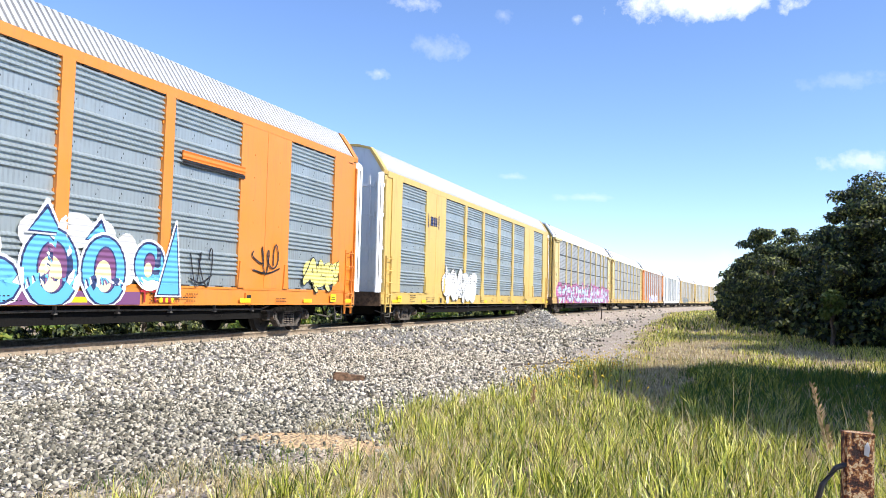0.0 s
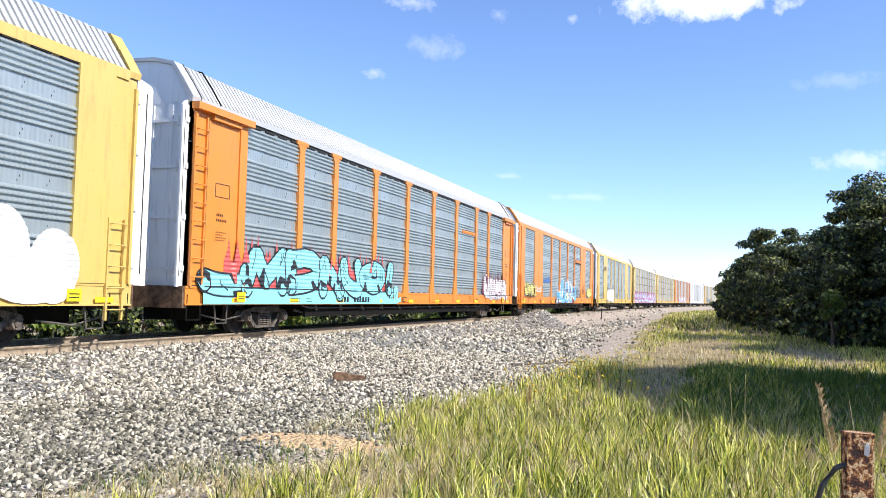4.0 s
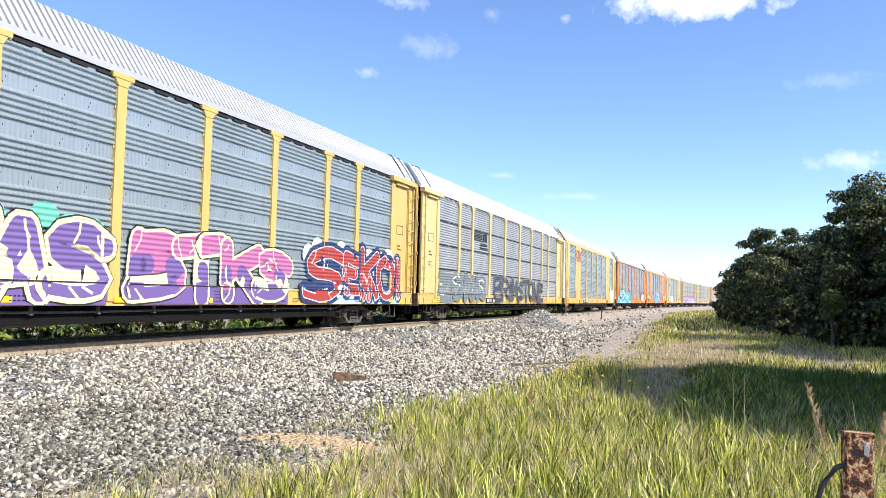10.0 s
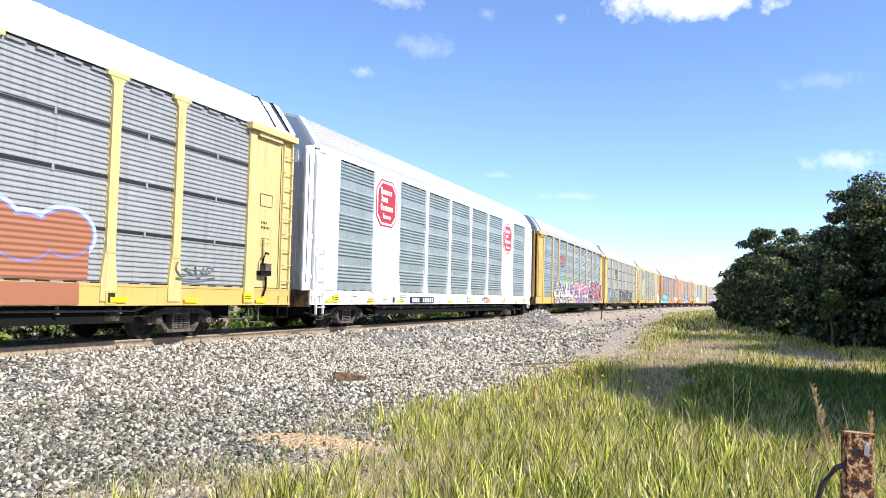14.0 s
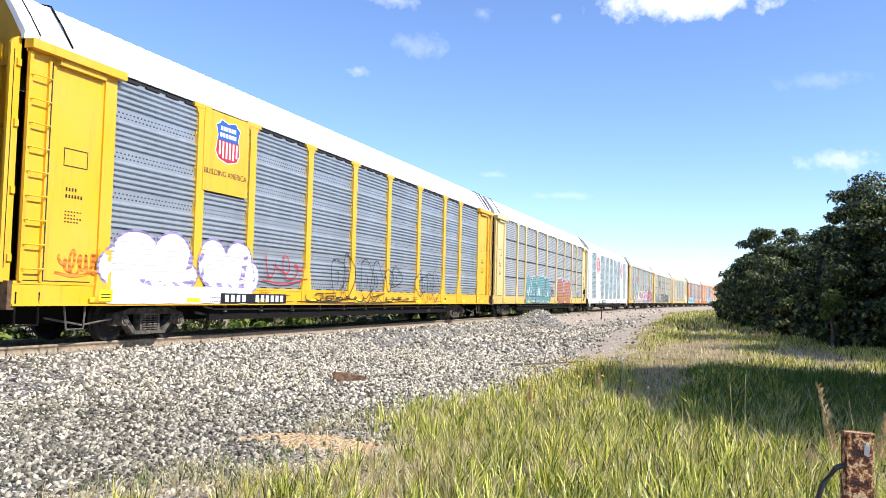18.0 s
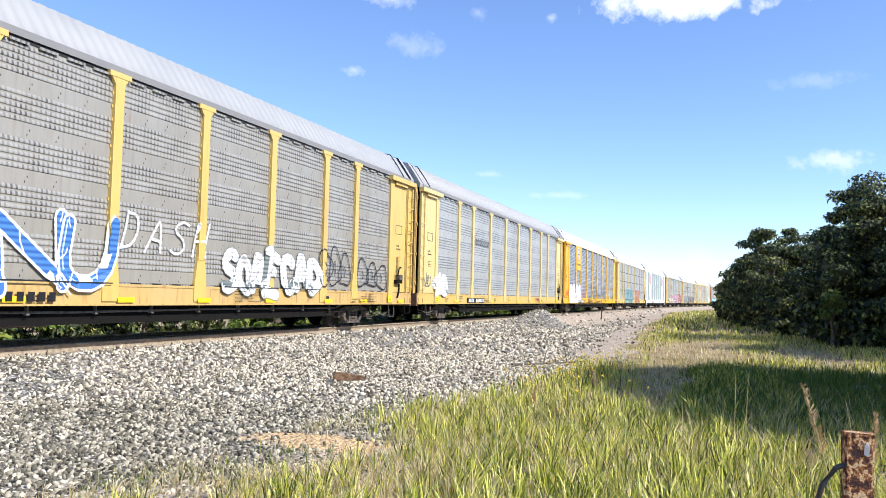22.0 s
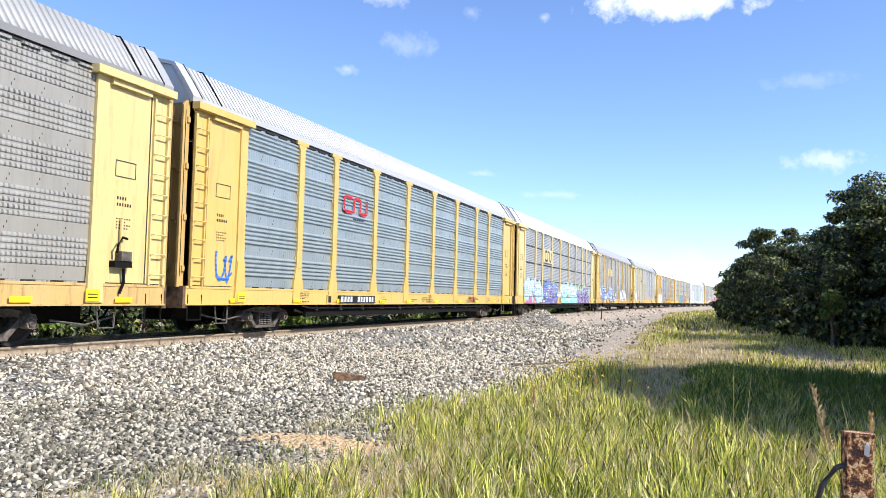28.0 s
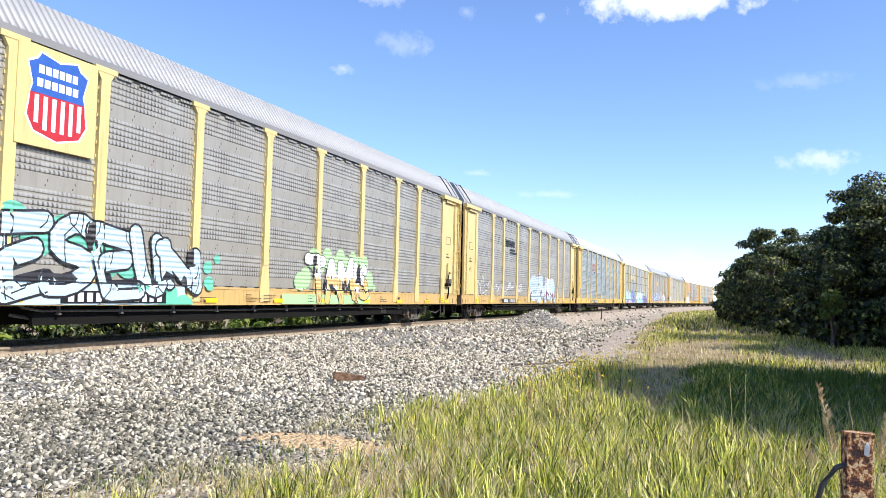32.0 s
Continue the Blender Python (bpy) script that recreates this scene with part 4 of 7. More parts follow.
def surface(car, x, z):
    """How far the car's side stands out at a place (painted things lie on it)."""
    x = x + shift(car)
    posts, pw, flare, first, kind, solid, dx, half = LAYOUT[car.name]
    if z < SILL_HI + 0.02:
        return SIDE + 0.086
    for p in posts:
        if abs(x - p) < pw / 2 + (flare if z < 1.18 else max(0, flare * (1.78 - z) / 0.6)) + 0.015:
            return SIDE + 0.082
    if abs(x) > -first - 0.02:
        return SIDE + (0.094 if abs(x) < -first + 0.4 else 0.034)
    if any(a - 0.02 < x < b + 0.02 for a, b in solid):
        return SIDE + 0.079
    return SIDE + {"bold": 0.048, "grid": 0.030, "fine": 0.030}[kind]


def soften(pts, closed=False, rounds=2):
    for _ in range(rounds):
        out = [pts[0]]
        for (ax, az), (bx, bz) in zip(pts, pts[1:]):
            out += [(ax * 0.75 + bx * 0.25, az * 0.75 + bz * 0.25), (ax * 0.25 + bx * 0.75, az * 0.25 + bz * 0.75)]
        pts = out + [pts[-1]]
    return pts


def ribbon(b, car, pts, width, lift, mat=0, caps=True):
    """A painted stroke of even width that follows the car's side."""
    path = [pts[0]]
    for a, c in zip(pts, pts[1:]):
        n = max(1, int(math.hypot(c[0] - a[0], c[1] - a[1]) / 0.10))
        path += [(a[0] + (c[0] - a[0]) * k / n, a[1] + (c[1] - a[1]) * k / n) for k in range(1, n + 1)]
    if len(path) < 2:
        return
    n0 = len(b.v)

    def put(x, z):
        z = max(z, SILL_LO + 0.02)
        b.v.append((x, -surface(car, x, z) - lift, z))

    for i, (x, z) in enumerate(path):
        ax, az = path[max(0, i - 1)]
        cx, cz = path[min(len(path) - 1, i + 1)]
        dx, dz = cx - ax, cz - az
        l = math.hypot(dx, dz) or 1.0
        nx, nz = -dz / l * width / 2, dx / l * width / 2
        put(x + nx, z + nz)
        put(x, z)
        put(x - nx, z - nz)
    for i in range(len(path) - 1):
        a = n0 + 3 * i
        for q in ((a, a + 1, a + 4, a + 3), (a + 1, a + 2, a + 5, a + 4)):
            b.f.append(q)
            b.m.append(mat)
    if caps:
        for x, z in (path[0], path[-1]):
            n1 = len(b.v)
            for k in range(10):
                put(x + width / 2 * math.cos(k * 0.6283), z + width / 2 * math.sin(k * 0.6283))
            b.f.append(tuple(range(n1, n1 + 10)))
            b.m.append(mat)
            for v in range(n1, n1 + 10):
                vx, vy, vz = b.v[v]
                b.v[v] = (vx, vy - 0.0006, vz)


def graffiti(car, x0, x1, z0, z1, word, fill=None, line="black", aura=None, weight=0.30, edge=0.07, shine=None, base=None, seed=1, label="", lean=0.0):
    """A sprayed piece: an aura, then outlined letters with their fill and a few highlights."""
    rng = random.Random(seed * 7 + len(word))
    strokes, n = [], len(word)
    pitch = (x1 - x0) / n
    if not fill and word != "DASH":
        # a quick scrawl: loops and zigzags in one go, and a flourish below
        m, pts, a = 10 * max(2, n), [], 1.6
        for j in range(m + 1):
            s = j / m
            a += 0.62 * rng.uniform(0.6, 1.4)
            r = (x1 - x0) / max(2, n) * (0.34 + 0.22 * math.sin(7 * s + seed))
            pts.append((x0 + (x1 - x0) * (0.08 + 0.84 * s) + r * math.cos(a), (z0 + z1) / 2 + (z1 - z0) * 0.5 * math.sin(a) * (0.65 + 0.35 * math.sin(11 * s + 2 * seed)) + (z1 - z0) * 0.12 * math.sin(23 * s)))
        strokes.append(soften(pts, rounds=1))
        strokes.append(soften([(x0, z0 + 0.1 * (z1 - z0)), ((x0 + x1) / 2, z0 - 0.03), (x1, z0 + 0.2 * (z1 - z0))]))
        word = ""
    for i, ch in enumerate(word):
        if fill:
            # bent, turned and interlocking forms
            w, h = pitch * rng.uniform(0.85, 1.05), (z1 - z0 - weight) * rng.uniform(0.86, 1.0)
            xc, zc = x0 + pitch * (i + 0.5), (z0 + z1) / 2 + rng.uniform(-0.04, 0.04)
            turn, flip = rng.uniform(-0.6, 0.6), rng.choice((-1, 1))
            for st in GLYPHS[ch]:
                pts = []
                for u, v in st:
                    du, dv = (u - 0.5) * w * flip, (v - 0.5) * h
                    pts.append((xc + du * math.cos(turn) - dv * math.sin(turn) * 0.7 + rng.uniform(-0.05, 0.05), zc + du * math.sin(turn) * 0.7 + dv + rng.uniform(-0.05, 0.05)))
                strokes.append(soften(pts) if len(pts) > 2 else [pts[0], ((pts[0][0] + pts[1][0]) / 2, (pts[0][1] + pts[1][1]) / 2), pts[1]])
            continue
        w = pitch * (0.80 if fill else 0.66)
        h = (z1 - z0 - (weight if fill else 0)) * rng.uniform(0.86, 1.0)
        zb = z0 + (weight / 2 if fill else 0) + rng.uniform(0, 0.08) * (z1 - z0)
        xb = x0 + pitch * i + (pitch - w) / 2
        for st in GLYPHS[ch]:
            pts = [(xb + u * w + lean * v * h + rng.uniform(-0.02, 0.02), zb + v * h + rng.uniform(-0.03, 0.03)) for u, v in st]
            strokes.append(soften(pts) if len(pts) > 2 else [pts[0], ((pts[0][0] + pts[1][0]) / 2 + rng.uniform(-.04, .04), (pts[0][1] + pts[1][1]) / 2), pts[1]])
    layers = []
    if base:
        layers.append((base[0], None, 0.0))
    if aura:
        layers.append((aura, weight + 2 * edge + 0.26, 0.004))
    if fill:
        layers.append((line, weight + 2 * edge, 0.008))
        layers.append((fill, weight, 0.013))
        if shine:
            layers.append((shine, weight * 0.22, 0.018))
    else:
        layers.append((line, edge, 0.006))
    b, mats = Build(), []
    for name, width, lift in layers:
        mats.append(P[name])
        if width is None:
            zc = (base[1] + base[2]) / 2
            ribbon(b, car, [(x0, zc), (x1, zc)], base[2] - base[1], 0.002, len(mats) - 1, False)
            continue
        if name == line and fill:
            zc = (z0 + z1) / 2
            # the ground between the shapes: outline colour, or the fill where outlines are thin
            if edge < 0.045:
                mats.insert(len(mats) - 1, P[fill])
            ribbon(b, car, soften([(x0 + pitch * 0.25 * j, zc + rng.uniform(-0.12, 0.12)) for j in range(1, 4 * n)]), (z1 - z0) * 0.62, lift - 0.001, len(mats) - (2 if edge < 0.045 else 1))
        for k, st in enumerate(strokes):
            pts = st
            if name == shine and fill:
                pts = [(x - weight * 0.2, z + weight * 0.2) for x, z in st[: max(2, len(st) // 2)]]
            ribbon(b, car, pts, width * rng.uniform(0.92, 1.08), lift + 0.0004 * k, len(mats) - 1)
        if name == aura:
            for k in range(int((x1 - x0) * 7)):
                xx, zz, r = rng.uniform(x0 - 0.15, x1 + 0.15), z0 + (z1 - z0) * rng.uniform(0.45, 1.12), rng.uniform(0.03, 0.16)
                ribbon(b, car, [(xx - 0.02, zz), (xx + 0.02, zz)], 2 * r, lift + 0.0021 + 0.0001 * k, len(mats) - 1)
    tagged(part("graffiti", b.mesh("graffiti", mats), car, (shift(car), 0, 0), label=label or "sprayed graffiti in %s and %s" % (fill or line, aura or line)), kind="stuff")


# plain capital letters as strokes in a unit box; straight strokes have two points
LETTERS = {
    "A": [[(0.02, 0.0), (0.46, 1.0)], [(0.54, 1.0), (0.98, 0.0)], [(0.24, 0.34), (0.78, 0.34)]],
    "B": [[(0.08, 0.0), (0.12, 1.0)], [(0.12, 1.0), (0.75, 1.0), (0.88, 0.75), (0.62, 0.54), (0.14, 0.52)], [(0.14, 0.52), (0.80, 0.52), (1.0, 0.24), (0.78, 0.0), (0.08, 0.0)]],
    "C": [[(0.95, 0.8), (0.6, 1.0), (0.15, 0.9), (0.03, 0.5), (0.15, 0.08), (0.6, 0.0), (0.95, 0.18)]],
    "D": [[(0.08, 0.0), (0.12, 1.0)], [(0.12, 1.0), (0.7, 0.98), (1.0, 0.6), (0.95, 0.25), (0.6, 0.0), (0.08, 0.0)]],
    "E": [[(0.12, 0.0), (0.08, 1.0)], [(0.08, 1.0), (0.95, 0.94)], [(0.1, 0.52), (0.75, 0.55)], [(0.12, 0.0), (1.0, 0.08)]],
    "G": [[(0.92, 0.82), (0.55, 1.0), (0.12, 0.85), (0.03, 0.4), (0.25, 0.02), (0.8, 0.0), (0.95, 0.3), (0.9, 0.46)], [(0.92, 0.44), (0.55, 0.44)]],
    "H": [[(0.08, 0.0), (0.1, 1.0)], [(0.92, 0.0), (0.9, 1.0)], [(0.1, 0.5), (0.9, 0.48)]],
    "I": [[(0.45, 0.0), (0.52, 1.0)]],
    "J": [[(0.85, 1.0), (0.9, 0.4), (0.7, 0.05), (0.3, 0.0), (0.02, 0.3)]],
    "K": [[(0.1, 0.0), (0.08, 1.0)], [(0.95, 1.0), (0.15, 0.46)], [(0.36, 0.58), (1.0, 0.0)]],
    "M": [[(0.02, 0.0), (0.12, 1.0)], [(0.14, 1.0), (0.5, 0.36)], [(0.5, 0.36), (0.86, 1.0)], [(0.88, 1.0), (0.98, 0.0)]],
    "N": [[(0.06, 0.0), (0.08, 1.0)], [(0.1, 1.0), (0.9, 0.02)], [(0.92, 0.0), (0.95, 1.0)]],
    "O": [[(0.5, 1.0), (0.12, 0.86), (0.02, 0.5), (0.14, 0.12), (0.5, 0.0), (0.86, 0.12), (0.98, 0.5), (0.88, 0.86), (0.5, 1.0)]],
    "R": [[(0.08, 0.0), (0.1, 1.0)], [(0.1, 1.0), (0.75, 1.0), (0.95, 0.74), (0.7, 0.5), (0.14, 0.48)], [(0.45, 0.48), (1.0, 0.0)]],
    "S": [[(0.95, 0.84), (0.55, 1.0), (0.1, 0.84), (0.18, 0.6), (0.8, 0.44), (0.96, 0.2), (0.5, 0.0), (0.04, 0.12)]],
    "T": [[(0.0, 0.97), (1.0, 1.0)], [(0.5, 0.97), (0.46, 0.0)]],
    "U": [[(0.06, 1.0), (0.06, 0.3), (0.3, 0.0), (0.7, 0.0), (0.94, 0.3), (0.92, 1.0)]],
    "V": [[(0.0, 1.0), (0.48, 0.0)], [(0.52, 0.0), (1.0, 1.0)]],
    "Z": [[(0.05, 0.97), (0.95, 1.0)], [(0.92, 0.97), (0.08, 0.03)], [(0.05, 0.0), (1.0, 0.05)]],
}


def spaced(word, x0, x1, z0, z1, wild):
    """Letters of a word side by side, a little uneven in height and place."""
    rng, n = random.Random(len(word) * 13 + int(x0 * 10)), len(word)
    step = (x1 - x0) / n
    return [(ch, x0 + step * (k - 0.03), x0 + step * (k + 0.97), z0 + wild * rng.uniform(0, 0.35), z1 - wild * rng.uniform(0, 0.8)) for k, ch in enumerate(word)]


def disc(b, car, xc, zc, rx, rz, lift, mat=0, tilt=0.0):
    """A painted oval that follows the car's side."""
    n, rings = 22, 5
    b.v.append((xc, -surface(car, xc, zc) - lift, max(zc, SILL_LO + 0.02)))
    c0 = len(b.v) - 1
    for r in range(1, rings + 1):
        for k in range(n):
            a = 2 * math.pi * k / n
            u, w = rx * r / rings * math.cos(a), rz * r / rings * math.sin(a)
            x, z = xc + u + tilt * w, max(zc + w, SILL_LO + 0.02)
            b.v.append((x, -surface(car, x, z) - lift, z))
    for k in range(n):
        b.f.append((c0, c0 + 1 + (k + 1) % n, c0 + 1 + k))
        b.m.append(mat)
    for r in range(rings - 1):
        for k in range(n):
            a, c = c0 + 1 + r * n + k, c0 + 1 + r * n + (k + 1) % n
            b.f.append((a, c, c + n, a + n))
            b.m.append(mat)


def band(car, x0, x1, z0, z1, colour, lift=0.0015):
    """A rolled-on stripe of paint with a slightly uneven edge."""
    b = Build()
    rng, zc = random.Random(int(x0 * 31)), (z0 + z1) / 2
    n = max(2, int((x1 - x0) / 0.2))
    ribbon(b, car, [(x0 + (x1 - x0) * k / n, zc + rng.uniform(-0.008, 0.008)) for k in range(n + 1)], z1 - z0, lift, 0, False)
    part("graffiti_ground", b.mesh("graffiti_ground", [P[colour]]), car, (shift(car), 0, 0), label="%s band of paint under graffiti" % colour)


def blobs(car, ovals, colour, line=None, rim=None):
    """Overlapping sprayed ovals (x, z, half width, half height), with an outline where given."""
    b, mats, lift = Build(), [], 0.001
    for name, grow in ((rim, 0.13), (line, 0.05), (colour, 0.0)):
        if name:
            mats.append(P[name])
            for k, (x, z, rx, rz) in enumerate(ovals):
                disc(b, car, x, z, rx + grow, rz + grow, lift + 0.00012 * k, len(mats) - 1, 0.15 * math.sin(3.1 * k))
            lift += 0.0022
    tagged(part("graffiti", b.mesh("graffiti", mats), car, (shift(car), 0, 0), label="%s sprayed rounded shapes" % colour), kind="stuff")


def flames(car, x0, x1, z0, z1, z2, colour, seed):
    """Pointed tongues of paint that rise behind a piece."""
    rng, b = random.Random(seed), Build()
    ribbon(b, car, [(x0, (z0 + z1) / 2), (x1, (z0 + z1) / 2)], z1 - z0, 0.0008, 0, False)
    x = x0
    while x < x1 - 0.3:
        w, h = rng.uniform(0.18, 0.4), rng.uniform(0.45, 1.0) * (z2 - z1)
        y = max(surface(car, x + w * u, z1 + 0.1) for u in (0.0, 0.5, 1.0)) + 0.0011
        tip = w * rng.uniform(0.35, 0.65)
        b.face([(x, -y, z1 - 0.02), (x + w, -y, z1 - 0.02), (x + tip + 0.05, -y, z1 + h * 0.45), (x + tip, -y, z1 + h), (x + tip - 0.05, -y, z1 + h * 0.45)])
        x += w * rng.uniform(0.8, 1.6)
    part("graffiti_flames", b.mesh("graffiti_flames", [P[colour]]), car, (shift(car), 0, 0), label="%s sprayed flames behind letters" % colour)


def piece(car, letters, fill, line, edge, weight, outer=None, low=None, shine=None, seed=1, label=""):
    """Sprayed letters, each over the one before it: outer edge, outline, fill, a second tone below and highlights."""
    rng = random.Random(seed)
    b, mats, index = Build(), [], {}

    def ink(name):
        if name not in index:
            index[name] = len(mats)
            mats.append(P[name])
        return index[name]

    drawn = []
    for ch, x0, x1, z0, z1 in letters:
        grow = 0.13 * (x1 - x0)
        x0, x1, z0, z1 = x0 - grow, x1 + grow, z0 + rng.uniform(-0.08, 0.04), z1 + rng.uniform(-0.06, 0.08)
        w, h = x1 - x0, z1 - z0
        wt = min(weight * 1.12, 0.36 * w if ch not in "I" else w * 0.8)
        lean, strokes = rng.uniform(-0.38, 0.30), []
        for st in LETTERS[ch]:
            pts = [(x0 + wt / 2 + u * (w - wt) + lean * (v - 0.5) * h * 0.5 + rng.uniform(-0.05, 0.05), z0 + wt / 2 + v * (h - wt) + 0.10 * h * (u - 0.5) * math.sin(seed + x0) + rng.uniform(-0.05, 0.05)) for u, v in st]
            if len(pts) == 2:
                # straight strokes bend a little and end in a kick
                (ax, az), (cx, cz) = pts
                kick = rng.uniform(-0.10, 0.10)
                pts = [(ax + kick, az), (ax * 0.65 + cx * 0.35 + kick * 0.3, az * 0.65 + cz * 0.35), (cx, cz)]
                strokes.append(pts)
            else:
                strokes.append(soften(pts, rounds=1))
        drawn.append((strokes, wt, (z0 + z1) / 2))
    if outer and outer[1] > 0:
        for n, (strokes, wt, zm) in enumerate(drawn):
            for k, st in enumerate(strokes):
                ribbon(b, car, st, wt + 2 * edge + 2 * outer[1], 0.0035 + 0.0001 * k + 0.0005 * n, ink(outer[0]))
    base = 0.0035 + 0.0006 * len(drawn) + 0.0008
    # the open joint between wall and sill stays dark
    xa, xb = min(q[1] for q in letters), max(q[2] for q in letters)
    ribbon(b, car, [(xa, 1.138), (xb, 1.138)], 0.022, base + 0.0022 * len(drawn) + 0.003, ink("black"), False)
    whole = part("graffiti", b.mesh("graffiti", mats), car, (shift(car), 0, 0), label=label or "%s graffiti letters outlined in %s" % (fill, line))
    inks = [P[line], P[fill], P[low or fill], P[shine or fill]]
    for n, (strokes, wt, zm) in enumerate(drawn):
        lift, b = base + 0.0022 * n, Build()
        for k, st in enumerate(strokes):
            ribbon(b, car, st, wt + 2 * edge, lift + 0.0001 * k, 0)
            ribbon(b, car, st, wt, lift + 0.0008 + 0.0001 * k, 1)
            if low:
                run = []
                for (ax, az), (cx, cz) in zip(st, st[1:]):
                    m = max(1, int(math.hypot(cx - ax, cz - az) / 0.08))
                    run += [(ax + (cx - ax) * i / m, az + (cz - az) * i / m) for i in range(m)]
                run.append(st[-1])
                below, group = [], []
                for p in run + [(0, 99)]:
                    if p[1] < zm:
                        group.append(p)
                    elif group:
                        below.append(group)
                        group = []
                for group in below:
                    if len(group) > 1:
                        ribbon(b, car, group, wt * 0.985, lift + 0.0012 + 0.0001 * k, 2, group[0] == run[0] or group[-1] == run[-1])
            if shine and k != 1:
                top = st[: max(2, len(st) * 2 // 3)]
                ribbon(b, car, [(x - wt * 0.22, z + wt * 0.12) for x, z in top], wt * 0.16, lift + 0.0017, 3)
        for k in range(4):
            # short loose lines across the fill
            x, z = rng.choice(rng.choice(strokes))
            d, e = rng.uniform(-0.22, 0.22), rng.uniform(0.08, 0.30)
            ribbon(b, car, [(x - d, z - e), (x + 0.3 * d, z), (x + d * 0.6, z + e)], max(0.018, edge * 0.55), lift + 0.0019 + 0.00005 * k, 0, False)
        part("letter", b.mesh("letter", inks), whole)


def eggs(car):
    """Blue piece: a broad letter, two tall eggs with pointed hats, and a small round letter with a sail."""
    blobs(car, [(1.0, 1.95, 0.35, 0.3), (1.9, 2.05, 0.45, 0.32), (2.55, 2.0, 0.35, 0.3), (3.2, 1.6, 0.35, 0.5), (-0.9, 1.75, 0.3, 0.25)], "white", None)
    band(car, -2.4, 3.6, 0.73, 0.98, "mauve")
    b = Build()
    ink = [P["white"], P["navy"], P["sky"], P["mauve"], P["cream"]]

    def hat(x0, x1, tip, z0, z1, lift):
        for grow, mat, e in ((0.10, 0, 0.0), (0.045, 1, 0.0006), (0.0, 2, 0.0012)):
            y = max(surface(car, x0, z0), surface(car, tip, z0), surface(car, x1, z0)) + lift + e
            b.face([(x0 - grow, -y, z0 - grow * 0.6), (x1 + grow, -y, z0 - grow * 0.6), (tip + grow * 0.3, -y, z1 + grow * 1.8), (tip - grow * 0.3, -y, z1 + grow * 1.8)], mat)

    def egg(xc, zc, rx, rz, ix, iz, lift):
        for k, (grow, mat) in enumerate(((0.10, 0), (0.045, 1), (0.0, 2))):
            disc(b, car, xc, zc, rx + grow, rz + grow, lift + 0.0006 * k, mat)
        disc(b, car, xc + 0.03, zc + 0.02, ix + 0.035, iz + 0.035, lift + 0.0018, 1)
        disc(b, car, xc + 0.03, zc + 0.02, ix, iz, lift + 0.0024, 3)
        disc(b, car, xc - 0.02, zc - 0.10, ix * 0.80, iz * 0.74, lift + 0.0030, 4)

    # broad first letter with its tail
    for k, (grow, mat) in enumerate(((0.20, 0), (0.09, 1), (0.0, 2))):
        e = 0.003 + 0.0007 * k
        ribbon(b, car, soften([(-2.2, 0.9), (-2.1, 1.35), (-1.6, 1.3), (-0.9, 1.05)]), 0.34 + grow, e, mat)
        ribbon(b, car, soften([(-0.7, 1.1), (-0.75, 1.8), (-0.5, 2.3), (-0.1, 2.0), (0.15, 1.6), (-0.2, 1.4)]), 0.36 + grow, e + 0.0001, mat)
        ribbon(b, car, soften([(-1.3, 0.95), (-0.2, 1.35), (0.5, 1.3), (0.55, 0.95), (-0.4, 0.88)]), 0.34 + grow, e + 0.0002, mat)
    hat(0.85, 1.5, 1.2, 1.98, 2.36, 0.008)
    hat(2.15, 2.7, 2.5, 1.92, 2.22, 0.008)
    egg(1.36, 1.36, 0.60, 0.66, 0.30, 0.42, 0.010)
    egg(2.62, 1.36, 0.54, 0.62, 0.26, 0.40, 0.0145)
    egg(3.85, 1.52, 0.40, 0.42, 0.15, 0.20, 0.010)
    hat(4.1, 4.75, 4.6, 0.95, 2.3, 0.019)
    tagged(part("graffiti", b.mesh("graffiti", ink), car, (shift(car), 0, 0), label="large sky-blue graffiti shapes outlined in navy"), kind="stuff")


def ring_bars(x, z, w, h, t):
    """A small open frame of four bars, in place of a letter."""
    return [(x, x + w, z, z + t), (x, x + w, z + h - t, z + h), (x, x + t, z + t, z + h - t), (x + w - t, x + w, z + t, z + h - t)]


def sketch(car, x0, x1, z0, z1, line, width, seed):
    """A loose line drawing: one jagged contour, with short angular marks inside it."""
    rng, b = random.Random(seed), Build()
    n = max(6, int((x1 - x0) / 0.32))
    pts = [(x0 + (x1 - x0) * k / n + rng.uniform(-0.08, 0.08), z0 + (z1 - z0) * (0.35 + 0.25 * math.sin(1.7 * k + seed) + rng.uniform(-0.2, 0.4))) for k in range(n + 1)]
    ribbon(b, car, pts, width, 0.005)
    for k in range(n):
        x, z = x0 + (x1 - x0) * rng.random(), z0 + (z1 - z0) * rng.uniform(0.0, 0.6)
        ribbon(b, car, [(x, z), (x + rng.uniform(-0.25, 0.25), z + rng.uniform(-0.25, 0.3)), (x + rng.uniform(-0.1, 0.4), z + rng.uniform(-0.35, 0.1))], width, 0.006 + 0.0002 * k)
    tagged(part("graffiti", b.mesh("graffiti", [P[line]]), car, (shift(car), 0, 0), label="thin jagged %s sprayed line drawing" % line), kind="stuff")


